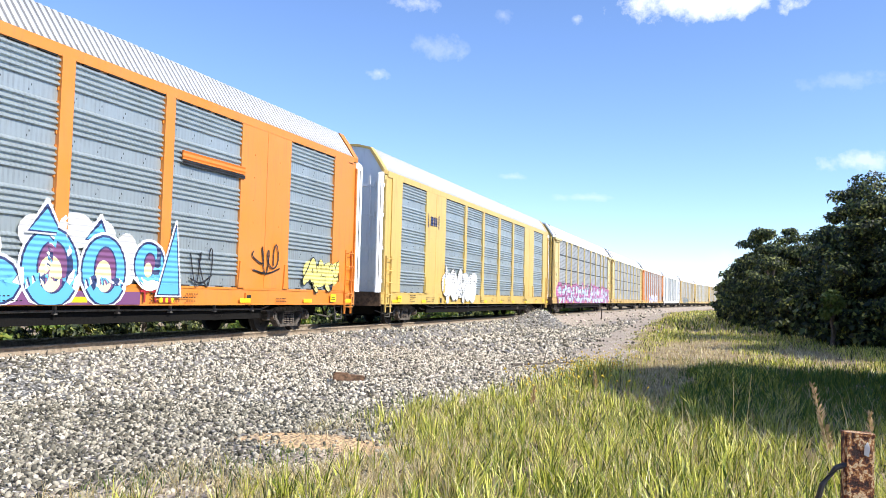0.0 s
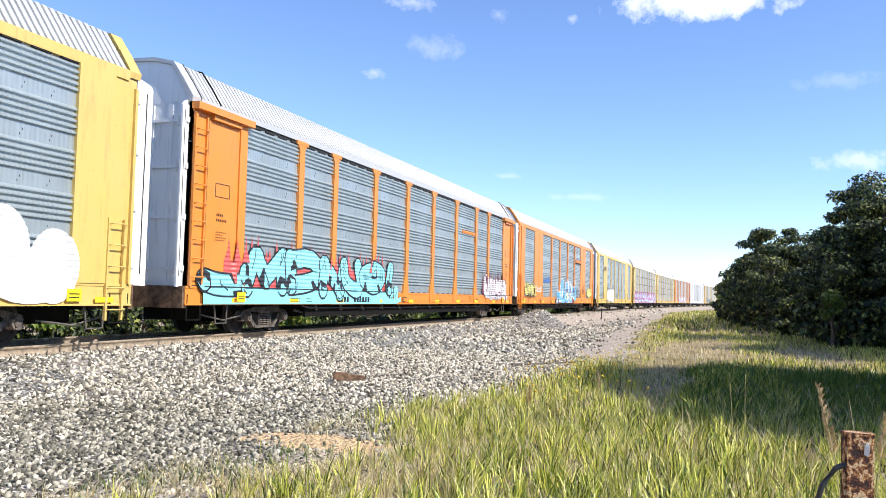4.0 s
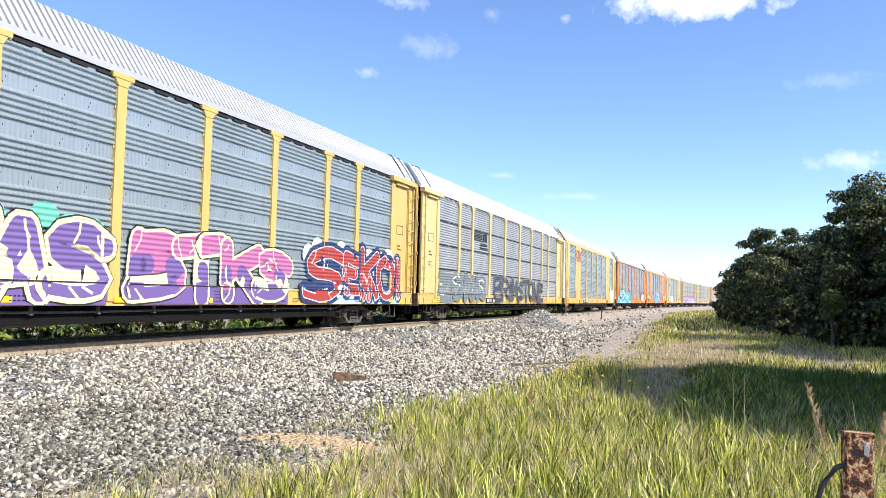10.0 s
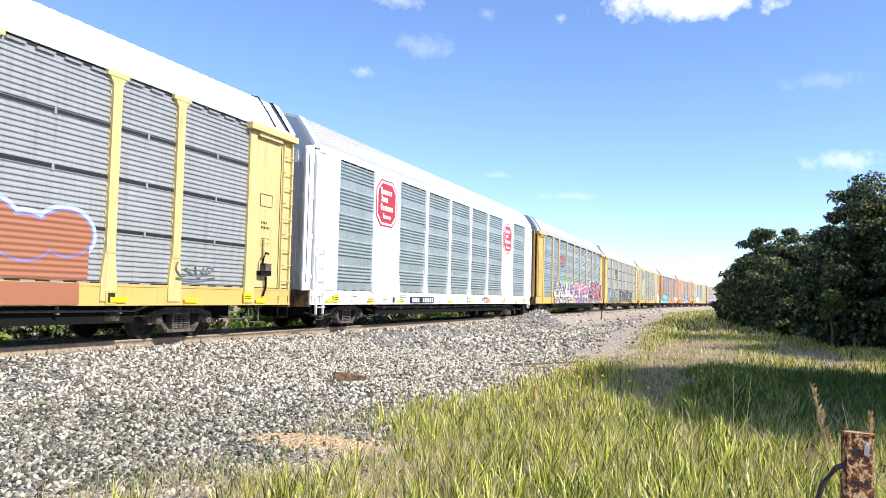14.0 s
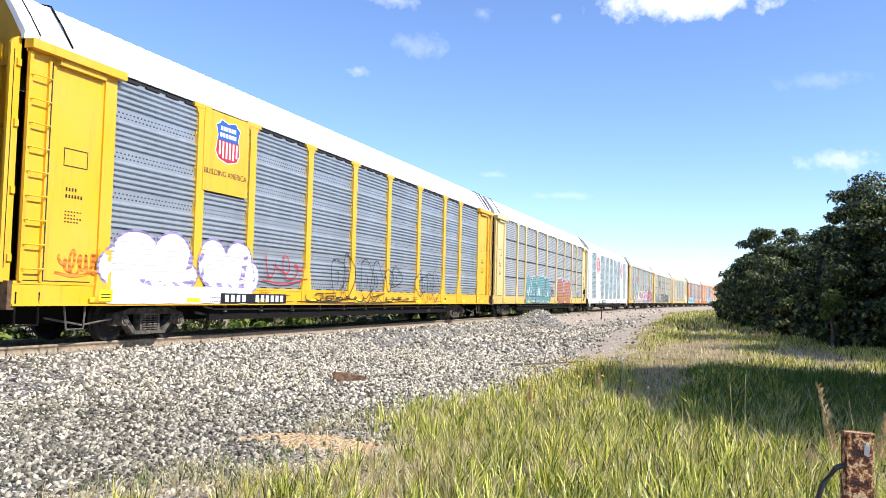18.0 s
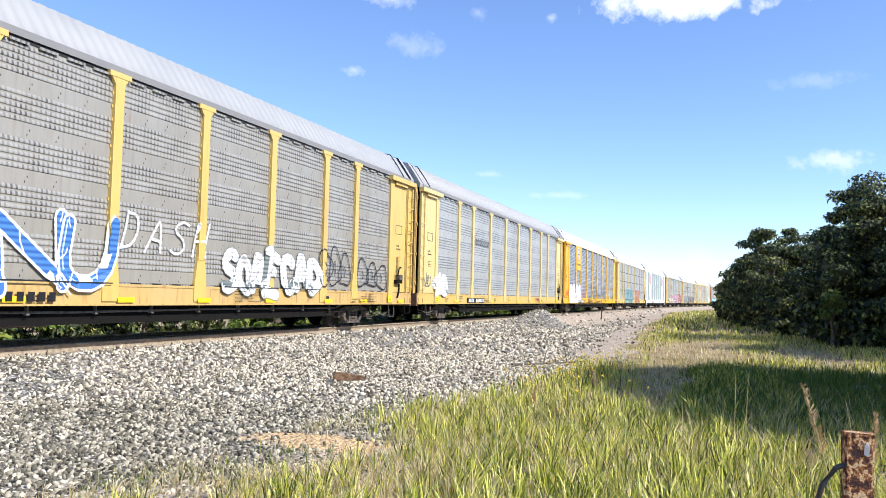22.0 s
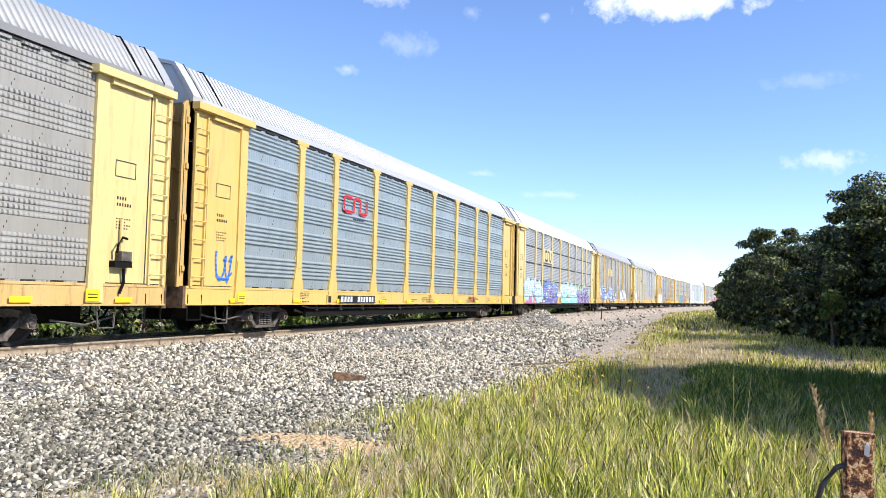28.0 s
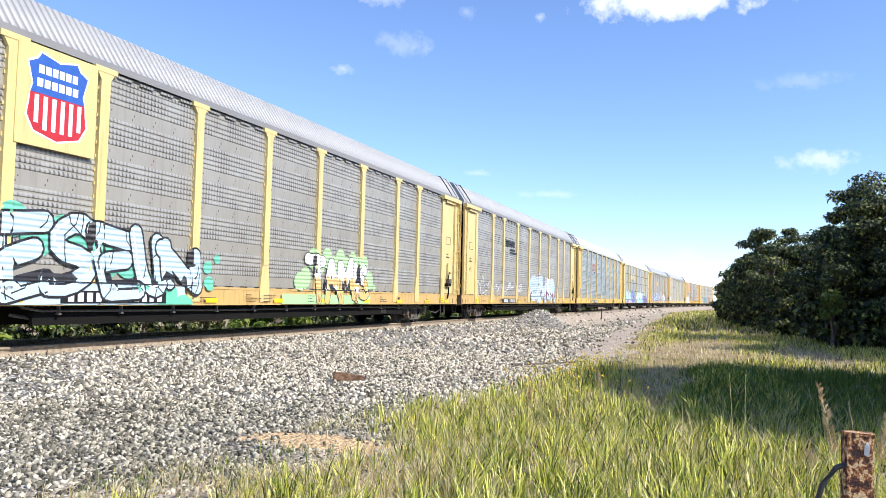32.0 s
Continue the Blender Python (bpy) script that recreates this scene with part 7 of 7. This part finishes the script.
STALKS = [seed_stalk(5.0, -0.60, 1.19, 0.14, True), seed_stalk(5.9, -0.86, 0.95, -0.05, True), seed_stalk(9.6, -0.05, 0.85, 0.02, False), seed_stalk(9.9, -0.18, 0.82, -0.03, False), seed_stalk(10.5, 1.55, 0.7, 0.06, True), seed_stalk(7.1, -0.95, 0.9, 0.10, False), seed_stalk(9.0, 2.1, 0.62, -0.08, True)]

LEAF = island_mat("tree_leaves", [(0.0, (0.008, 0.014, 0.005)), (0.45, (0.028, 0.046, 0.012)), (0.80, (0.085, 0.115, 0.023)), (1.0, (0.38, 0.40, 0.10))], 0.65, 0.06)
LIME = island_mat("lime_leaves", [(0.0, (0.06, 0.11, 0.02)), (1.0, (0.17, 0.22, 0.045))], 0.5, 0.35)
BARK = plain("bark", (0.12, 0.10, 0.08), 0.9, 0.0, 0.4, 14.0)


def crown_mesh(clumps, per, leaf, mat, seed):
    """Leaves gathered in uneven clumps: each leaf a folded pair of faces."""
    rng = np.random.default_rng(seed)
    c = np.repeat(np.array([q[:3] for q in clumps]), per, 0)
    r = np.repeat(np.array([q[3] for q in clumps]), per)
    n = len(c)
    d = rng.normal(size=(n, 3))
    d /= np.linalg.norm(d, axis=1, keepdims=True)
    p = c + d * (r * rng.random(n) ** 0.33)[:, None] * np.array([1.15, 1.15, 0.5])
    nrm = d + rng.normal(size=(n, 3)) * 0.45 + [0, 0, 0.25]
    u = np.cross(nrm, rng.normal(size=(n, 3)))
    u /= np.linalg.norm(u, axis=1, keepdims=True) + 1e-6
    w = np.cross(nrm, u)
    w /= np.linalg.norm(w, axis=1, keepdims=True) + 1e-6
    l = (leaf * rng.uniform(0.6, 1.35, n))[:, None]
    drop = np.array([0, 0, -1.0]) * l * rng.uniform(0.0, 0.4, (n, 1))
    v = np.stack([p, p + u * l * 0.5 + w * l * 0.32, p + u * l + drop, p + u * l * 0.5 - w * l * 0.32], 1).reshape(-1, 3)
    f = (np.array([(0, 1, 2), (0, 2, 3)])[None] + (np.arange(n) * 4)[:, None, None]).reshape(-1, 3)
    return mesh_of("crown", v, f, mat)


def tree(name, x, y, rx, ry, z0, z1, seed, label, category="tree", leaf=0.20, clumps=110, per=130, mat=None, size=0.85):
    """Tapered trunk, limbs and an uneven crown that fills the given ellipsoid."""
    rng = random.Random(seed)
    gz = float(ground_z(np.float64(x), np.float64(y)))
    ob = new(name, None)
    ob.matrix_basis = pose(x, y, gz)
    tagged(ob, label, category, category + "s along the right of way")
    zc, rz = (z0 + z1) / 2 - gz, (z1 - z0) / 2
    spots = []
    while len(spots) < clumps:
        a, b, c = rng.uniform(-1, 1), rng.uniform(-1, 1), rng.uniform(-1, 1)
        d = a * a + b * b + c * c
        if d > 1 or (d < 0.30 and rng.random() < 0.7):
            continue
        k = 1 + 0.10 * math.sin(5 * a + seed) + 0.08 * math.sin(7 * c + 2 * seed)
        spots.append((a * rx * k, b * ry * k, zc + c * rz * k, rng.uniform(0.35, 1.1) * size * min(rx, ry, rz) * 0.36))
    part("crown", crown_mesh(spots, per, leaf, mat or LEAF, seed), ob)
    t = Build()
    top = zc + rz * 0.3
    wob = [rng.uniform(-0.2, 0.2) for _ in range(6)]
    t.tube([(wob[k % 6] * k / 5, wob[(k + 2) % 6] * k / 5, -0.1 + top * k / 5) for k in range(6)], [0.06 * rz + 0.07 - 0.012 * rz * k for k in range(6)], 9)
    part("trunk", t.mesh("trunk", [BARK]), ob)
    for k in range(7):
        q = rng.choice(spots)
        h = rng.uniform(0.25, 0.7) * top
        limb = Build()
        limb.tube([(0, 0, h), (q[0] * 0.45, q[1] * 0.45, h * 0.5 + q[2] * 0.5 + 0.1), (q[0] * 0.9, q[1] * 0.9, q[2])], [0.06, 0.035, 0.012], 6)
        part("limb", limb.mesh("limb", [BARK]), ob)
    return ob


DG = "dense dark green broadleaf tree in summer leaf"
tree("tree", 37.5, -6.0, 2.8, 2.65, -0.8, 5.85, 1, DG, clumps=170, per=420, leaf=0.14)
tree("tree", 34.0, -9.6, 2.6, 3.4, -0.5, 4.6, 2, DG, clumps=110, per=130, leaf=0.18)
tree("tree", 48.5, -4.0, 3.0, 2.5, -0.6, 5.2, 3, DG, clumps=110, per=360, leaf=0.15)
tree("tree", 55.5, -2.5, 2.8, 2.1, -0.6, 5.7, 4, DG, clumps=95, per=360, leaf=0.16)
tree("tree", 47.0, -7.0, 3.0, 2.8, -0.5, 5.3, 5, DG, clumps=100, per=300, leaf=0.15)
tree("tree", 63.0, -1.7, 3.0, 2.1, -0.4, 4.8, 6, DG, clumps=100, per=110, leaf=0.24)
tree("tree", 76.0, -1.3, 4.0, 1.9, -0.5, 4.0, 7, DG, clumps=90, per=110, leaf=0.27)
tree("tree", 96.0, -0.9, 6.0, 2.1, -0.5, 3.5, 8, DG, clumps=90, per=110, leaf=0.32)
tree("tree", 125.0, -2.0, 9.0, 3.2, -0.5, 4.2, 9, DG, clumps=90, per=100, leaf=0.4)
tree("tree", 170.0, -5.5, 14.0, 6.0, -0.5, 5.5, 10, DG, clumps=90, per=100, leaf=0.5)
tree("tree", 62.0, -9.0, 5.0, 4.5, 0.0, 7.0, 11, DG, clumps=90, per=110, leaf=0.26)
BL = "dark leafy bush at the foot of the trees"
for k, (x, y, rx, ry, z1) in enumerate(((37.0, -4.6, 1.6, 1.4, 1.6), (41.0, -4.2, 2.0, 1.4, 2.0), (45.0, -3.2, 1.8, 1.2, 1.7), (52.0, -2.6, 2.4, 1.4, 2.1), (60.0, -1.6, 2.6, 1.3, 1.8), (70.0, -0.6, 3.2, 1.5, 2.2), (32.5, -6.8, 1.7, 1.3, 1.2), (36.5, -6.2, 1.8, 1.6, 2.6), (34.6, -5.6, 1.5, 1.6, 1.2), (35.2, -4.6, 1.4, 1.2, 0.9), (40.5, -6.0, 2.0, 1.6, 2.8), (84.0, -0.4, 4.0, 1.2, 2.2))):
    tree("bush", x, y, rx, ry, -0.75, z1, 20 + k, BL, "bush", 0.17 + 0.002 * x, 60, 110)
tree("bush", 34.6, -3.75, 0.8, 0.45, 0.6, 1.6, 40, "lime green sapling in front of dark trees", "bush", 0.18, 22, 50, LIME)
# the tree whose shade lies across the grass stands just beside the view
tree("tree", 16.3, -8.9, 4.3, 3.6, 1.0, 8.7, 12, DG, clumps=260, per=260, leaf=0.30)
tree("tree", 13.9, -6.9, 2.6, 2.6, -0.4, 6.6, 14, DG, clumps=220, per=260, leaf=0.28)
tree("tree", 17.6, -7.4, 2.3, 2.6, -0.4, 6.3, 15, DG, clumps=200, per=260, leaf=0.28)
tree("tree", 11.4, -6.4, 2.0, 2.1, -0.4, 5.4, 16, DG, clumps=190, per=260, leaf=0.26)
# unseen trees, added out of view to shade the visible trees and bank
tree("tree", 37.0, -13.4, 4.2, 3.4, -0.2, 9.4, 17, DG, clumps=170, per=110, leaf=0.30)
tree("tree", 31.0, -12.6, 3.4, 3.2, -0.2, 8.0, 18, DG, clumps=130, per=100, leaf=0.30)
tree("tree", 29.5, -10.2, 3.4, 3.6, 1.2, 7.8, 13, DG, clumps=110, per=260, leaf=0.22)
# growth beyond the track, seen under the cars
for k in range(17):
    x = 4 + k * 7.5 + random.uniform(-2, 2)
    tree("bush", x + 12, 22.8 + random.uniform(-1.0, 1.0), 4.8, 1.9, -1.4, random.uniform(0.5, 1.2), 60 + k, "green bush on the far side of the track", "bush", 0.22, 110, 110, WEED if k % 3 == 0 else LEAF)
x, y = RNG.uniform(0, 150, 22000), 12.384 + RNG.uniform(4.5, 13, 22000)
tagged(new("grass", blades(x, y, RNG.uniform(0.15, 0.4, len(x)), RNG.uniform(0.03, 0.06, len(x)), 0.5, "grass", WEED)), "green grass on the far side of the track", "grass", kind="stuff")


# ---------------------------------------------------------------- small things on the ground
def rusty_post():
    m, nt, b = nodes_of("rusted_steel")
    v = coords(nt)
    n1, n2 = noise_of(nt, v, 34.0, 6.0, 0.7), noise_of(nt, v, 90.0, 4.0)
    col = ramp(nt, n1, [(0.42, (0.03, 0.014, 0.012)), (0.475, (0.12, 0.037, 0.018)), (0.52, (0.40, 0.16, 0.04)), (0.57, (0.75, 0.60, 0.36)), (0.63, (0.20, 0.065, 0.03))])
    col = mix(nt, ramp(nt, n2, [(0.6, grey(0.0)), (0.7, grey(0.6))]), col, (0.05, 0.025, 0.02))
    nt.links.new(col, b.inputs["Base Color"])
    b.inputs["Roughness"].default_value = 0.85
    bump(nt, b, n1, 0.8, 0.015)
    x, y = 2.58, -0.327
    z = float(ground_z(np.float64(x), np.float64(y)))
    ob = new("fence_post", None)
    ob.matrix_basis = pose(x, y, z, 1.0, 1.5, 4)
    tagged(ob, "rusted steel fence post with flaking paint", "fence post")
    h = 0.69 - z
    bm = bmesh.new()
    bmesh.ops.create_cube(bm, size=1.0, matrix=Matrix.Translation((0, 0, h / 2 - 0.1)) @ Matrix.Diagonal((0.06, 0.077, h + 0.2, 1)))
    bmesh.ops.bevel(bm, geom=[e for e in bm.edges], offset=0.006, segments=2, affect="EDGES")
    me = bpy.data.meshes.new("post_body")
    bm.to_mesh(me)
    bm.free()
    me.materials.append(m)
    part("post_body", me, ob)
    cap = Build()
    cap.box(-0.031, 0.031, -0.0395, 0.0395, h - 0.006, h + 0.003)
    part("cap", cap.mesh("cap", [m]), ob)
    chip = Build()
    chip.prism([(-0.008, h - 0.055), (0.004, h - 0.06), (0.008, h - 0.035), (0.002, h - 0.018), (-0.006, h - 0.03)], -0.001, 0.001)
    part("paint_chip", chip.mesh("paint_chip", [P["white"]]), ob, Matrix.Translation((-0.031, -0.018, 0)) @ pose(0, 0, 0, 0, 0, -90))
    wire = Build()
    wire.tube([(-0.02, 0.03, h - 0.085), (-0.02, 0.06, h - 0.10), (-0.02, 0.095, h - 0.15), (-0.02, 0.115, h - 0.23), (-0.02, 0.11, h - 0.36), (-0.02, 0.04, h - 0.46)], 0.008, 8)
    part("cable_loop", wire.mesh("cable_loop", [P["black"]]), ob, label="black cable looped round the post")


def timber():
    x, y = 13.9, 6.66
    b = Build()
    out = [(-0.29, -0.05), (0.28, -0.05), (0.30, 0.01), (0.25, 0.04), (-0.10, 0.055), (-0.28, 0.07)]
    b.prism(out, -0.09, 0.09)
    b.prism([(-0.27, 0.065), (0.02, 0.05), (-0.03, 0.085), (-0.24, 0.10)], -0.07, 0.05)
    wood = plain("old_timber", (0.20, 0.115, 0.065), 0.85, 0.0, 0.6, 16.0)
    ob = new("timber_offcut", b.mesh("timber_offcut", [wood]))
    ob.matrix_basis = pose(x, y, float(ground_z(np.float64(x), np.float64(y))) + 0.075, 0, 0, -62)
    tagged(ob, "short weathered brown timber offcut lying on ballast", "timber")


def marker():
    x, y = 62.0, 9.0
    z = float(ground_z(np.float64(x), np.float64(y)))
    b = Build()
    b.tube([(0, 0, -0.1), (0.01, 0, 0.9)], 0.05, 7)
    ob = new("stake", b.mesh("stake", [TIE_M]))
    ob.matrix_basis = pose(x, y, z)
    tagged(ob, "short dark wooden stake beside the track", "stake")


def fallen_branch():
    z = lambda x, y: float(ground_z(np.float64(x), np.float64(y)))
    ob = new("fallen_branch", None)
    ob.matrix_basis = pose(19.0, 4.85, z(19.0, 4.85))
    tagged(ob, "thin grey dead branch lying on the gravel", "branch")
    path = [(0.0, 0.0), (0.6, -0.35), (1.2, -0.5), (1.9, -0.95), (2.6, -1.35)]
    b = Build()
    b.tube([(x, y, z(19.0 + x, 4.85 + y) - z(19.0, 4.85) + 0.05) for x, y in path], [0.035, 0.03, 0.025, 0.018, 0.01], 6)
    part("stem", b.mesh("stem", [BARK]), ob)
    for k, (x, y, dx, dy, h) in enumerate(((0.6, -0.35, 0.2, 0.3, 0.12), (1.2, -0.5, 0.05, -0.1, 0.42), (1.5, -0.7, 0.3, 0.2, 0.18), (1.9, -0.95, 0.0, 0.1, 0.5), (2.2, -1.1, 0.3, -0.3, 0.15))):
        t = Build()
        z0 = z(19.0 + x, 4.85 + y) - z(19.0, 4.85) + 0.05
        t.tube([(x, y, z0), (x + dx * 0.6, y + dy * 0.5, z0 + h * 0.6), (x + dx, y + dy, z0 + h)], [0.014, 0.01, 0.005], 5)
        part("twig", t.mesh("twig", [BARK]), ob)


rusty_post()
timber()
fallen_branch()
marker()


# ---------------------------------------------------------------- road beyond the track, with two passing cars
def far_road():
    b = Build()
    for k in range(40):
        x0, x1 = -60 + k * 10, -50 + k * 10
        for y0, y1, mat in ((37.0, 43.5, 0),):
            za, zb = [float(ground_z(np.float64(v), np.float64(40.0))) + 0.10 for v in (x0, x1)]
            b.face([(x0, y0, za), (x1, y0, zb), (x1, y1, zb), (x0, y1, za)], mat)
    tagged(new("road", b.mesh("road", [plain("asphalt", (0.06, 0.058, 0.055), 0.9, 0.0, 0.3, 30.0)])), "narrow grey asphalt road beyond the track", "road", kind="structure")


def passing_car(colour, label):
    ob = new("passenger_car", None)
    tagged(ob, label, "car", "cars on the far road")
    skin = plain("car_paint_" + colour, {"red": (0.55, 0.02, 0.02), "navy": (0.015, 0.02, 0.035)}[colour], 0.25, 0.0, 0.1)
    glass = plain("car_glass", (0.02, 0.025, 0.03), 0.08)
    b = Build()
    b.prism([(-2.2, 0.32), (2.2, 0.30), (2.25, 0.62), (2.05, 0.78), (1.15, 0.90), (-1.9, 0.95), (-2.2, 0.80)], -0.86, 0.86)
    part("body", b.mesh("body", [skin]), ob)
    b = Build()
    b.prism([(-1.75, 0.94), (1.05, 0.90), (0.35, 1.38), (-1.15, 1.42)], -0.74, 0.74)
    part("cabin", b.mesh("cabin", [glass]), ob, label="dark glass cabin")
    b = Build()
    b.prism([(-1.2, 1.40), (0.4, 1.37), (0.3, 1.44), (-1.1, 1.47)], -0.72, 0.72)
    part("roof", b.mesh("roof", [skin]), ob)
    for x in (-1.35, 1.4):
        for y in (-0.82, 0.82):
            t = Build()
            t.tube([(0, -0.1, 0), (0, 0.1, 0)], 0.32, 16)
            w = part("wheel", t.mesh("wheel", [BLACK]), ob, (x, y, 0.32))
            r = Build()
            r.tube([(0, -0.11, 0), (0, 0.11, 0)], 0.19, 12)
            part("rim", r.mesh("rim", [P["silver"]]), w)
    for y in (-0.62, 0.62):
        l = Build()
        l.box(2.1, 2.2, y - 0.17, y + 0.17, 0.60, 0.74)
        part("headlight", l.mesh("headlight", [P["white"]]), ob)
    return ob


far_road()
PASSING = [(passing_car("red", "small red passenger car driving on the far road"), 14.4, 51.0, 13.6), (passing_car("navy", "dark blue passenger car driving on the far road"), 25.0, 45.5, 16.0)]


# ---------------------------------------------------------------- clouds, far off
def cloud_mat(name, seed, thin):
    m, nt, b = nodes_of(name)
    tc = nt.nodes.new("ShaderNodeTexCoord")
    mp = nt.nodes.new("ShaderNodeMapping")
    mp.inputs["Location"].default_value = (seed * 3.1, seed * 1.7, 0)
    nt.links.new(tc.outputs["Object"], mp.inputs[0])
    n = noise_of(nt, mp.outputs[0], 0.022 if thin > 0.6 else 0.03, 9.0, 0.62)
    gr = nt.nodes.new("ShaderNodeTexGradient")
    gr.gradient_type = "SPHERICAL"
    mg = nt.nodes.new("ShaderNodeMapping")
    mg.inputs["Location"].default_value = (-1, -1, 0)
    mg.inputs["Scale"].default_value = (2, 2, 0)
    nt.links.new(tc.outputs["Generated"], mg.inputs[0])
    nt.links.new(mg.outputs[0], gr.inputs[0])
    s = nt.nodes.new("ShaderNodeMath")
    s.operation = "MULTIPLY_ADD"
    s.inputs[1].default_value = 0.55
    nt.links.new(gr.outputs["Fac"], s.inputs[0])
    nt.links.new(n, s.inputs[2])
    fac = ramp(nt, s.outputs[0], [(0.64 if thin > 0.6 else 0.70, grey(0.0)), (0.92 if thin > 0.6 else 0.98, grey(thin))])
    em = nt.nodes.new("ShaderNodeEmission")
    em.inputs[0].default_value = (0.93, 0.97, 1.0, 1)
    em.inputs[1].default_value = 0.85
    tr = nt.nodes.new("ShaderNodeBsdfTransparent")
    mx = nt.nodes.new("ShaderNodeMixShader")
    nt.links.new(fac, mx.inputs[0])
    nt.links.new(tr.outputs[0], mx.inputs[1])
    nt.links.new(em.outputs[0], mx.inputs[2])
    nt.links.new(mx.outputs[0], nt.nodes["Material Output"].inputs[0])
    return m


def toward(yaw_deg, up_deg, dist):
    a, e = radians(yaw_deg), radians(up_deg)
    return EYE + Vector((math.cos(a) * math.cos(e), math.sin(a) * math.cos(e), math.sin(e))) * dist


CLOUDS = []
# bearing and height in degrees, width and height in metres at 1500 m, thickness
for k, (yaw, up, w, h, thin) in enumerate(((1.5, 19.6, 400, 90, 1.0), (19.9, 17.1, 170, 70, 0.2), (24.1, 15.2, 70, 32, 0.4), (10.2, 18.9, 40, 30, 0.45), (21.6, 19.9, 130, 40, 0.4), (15.4, 19.2, 60, 40, 0.2), (-7.5, 19.6, 200, 50, 0.35), (9.4, 7.0, 180, 26, 0.25), (14.6, 8.4, 90, 22, 0.25), (0.3, 2.9, 120, 60, 0.12), (-8.0, 9.0, 200, 60, 0.5), (-7.0, 14.0, 220, 50, 0.15))):
    at = toward(yaw, up, 1500)
    b = Build()
    b.face([(-w / 2, -h / 2, 0), (w / 2, -h / 2, 0), (w / 2, h / 2, 0), (-w / 2, h / 2, 0)])
    ob = new("cloud", b.mesh("cloud", [cloud_mat("cloud_%d" % k, k + 1.0, thin)]))
    tagged(ob, "small white fair-weather cloud in a blue sky" if thin > 0.6 else "thin wisp of white cloud in a blue sky", "cloud", kind="structure")
    ob.matrix_basis = look(EYE, at) @ Matrix.Translation((0, 0, -1500))
    CLOUDS.append((ob, ob.matrix_basis.copy()))


# ---------------------------------------------------------------- what moves
# metres that the train has rolled by a time in seconds
ROLLED = [(0, 0.38), (1, 11.97), (2, 24.54), (3, 36.0), (6, 71.02), (7, 82.86), (8, 95.15), (9, 106.88), (10, 118.67), (11, 131.04), (12, 143.19), (13, 155.37), (14, 167.08), (17, 202.5),
          (18, 214.76), (19, 226.62), (20, 238.28), (21, 249.85), (22, 261.59), (23, 273.39), (24, 285.85), (25, 297.6), (28, 333.63), (29, 345.62), (30, 357.74), (31, 369.35), (32, 381.36)]
FIRST_GAP = 23.85


def rolled(t):
    """Smooth between the rows."""
    ts, ss = [a for a, _ in ROLLED], [b for _, b in ROLLED]
    return float(hermite(ts, ss, t))


def hermite(ts, ss, t):
    n = len(ts)
    d = [(ss[i + 1] - ss[i]) / (ts[i + 1] - ts[i]) for i in range(n - 1)]
    m = [d[0]] + [(d[i - 1] + d[i]) / 2 for i in range(1, n - 1)] + [d[-1]]
    i = max(j for j in range(n - 1) if ts[j] <= t or j == 0)
    h = ts[i + 1] - ts[i]
    u = (t - ts[i]) / h
    return (2 * u ** 3 - 3 * u ** 2 + 1) * ss[i] + (u ** 3 - 2 * u ** 2 + u) * h * m[i] + (3 * u ** 2 - 2 * u ** 3) * ss[i + 1] + (u ** 3 - u ** 2) * h * m[i + 1]


def car_pose(s):
    xa, ya, _ = track(s - 9.85)
    xb, yb, _ = track(s + 9.85)
    return pose((xa + xb) / 2, (ya + yb) / 2, 0, 0, 0, math.degrees(math.atan2(yb - ya, xb - xa)))


def motions():
    for number, car in CARS.items():
        s0 = FIRST_GAP + CAR_PITCH * (-0.5 - number) + (-0.27 if LAYOUT[car.name][5] else 0.0)
        walk(car, [(t, car_pose(s0 + rolled(t))) for t in np.arange(0, 32.01, 1.0)])
    # wheels turn while their car is near
    for number, car in CARS.items():
        s0 = FIRST_GAP + CAR_PITCH * (-0.5 - number) + (-0.27 if LAYOUT[car.name][5] else 0.0)
        near = [k for k in range(0, 961) if -24 < s0 + rolled(k / 30) < 62]
        if not near:
            continue
        for w in WHEELS[car.name]:
            at = w.matrix_basis.translation.copy()
            rows, last = [], rolled(near[0] / 30)
            if near[0] > 0:
                rows.append((0.0, Matrix.Translation(at)))
            for k in near[::1]:
                turn = (rolled(k / 30) - last) / 0.415
                rows.append((k / 30, Matrix.Translation(at) @ Matrix.Rotation(turn, 4, "Y")))
            if near[-1] < 960:
                rows.append((32.0, rows[-1][1]))
            walk(w, rows)
    # cars on the far road
    for ob, t0, x0, v in PASSING:
        rows = []
        for t in np.arange(0, 32.01, 2.0):
            x = x0 + v * (t - t0)
            rows.append((t, pose(x, 38.6, float(ground_z(np.float64(x), np.float64(40.0))) + 0.10)))
        walk(ob, rows)
    # clouds drift slowly
    for ob, m in CLOUDS:
        walk(ob, [(t, m @ Matrix.Translation((-2.0 * t, 0.17 * t, 0))) for t in (0.0, 16.0, 32.0)])
    # stalks nod in the breeze
    for k, ob in enumerate(STALKS):
        m = ob.matrix_basis.copy()
        walk(ob, [(t, m @ pose(0, 0, 0, 2.2 * math.sin(1.3 * t + k), 2.8 * math.sin(0.9 * t + 1.7 * k), 0)) for t in np.arange(0, 32.01, 1.0)])


motions()
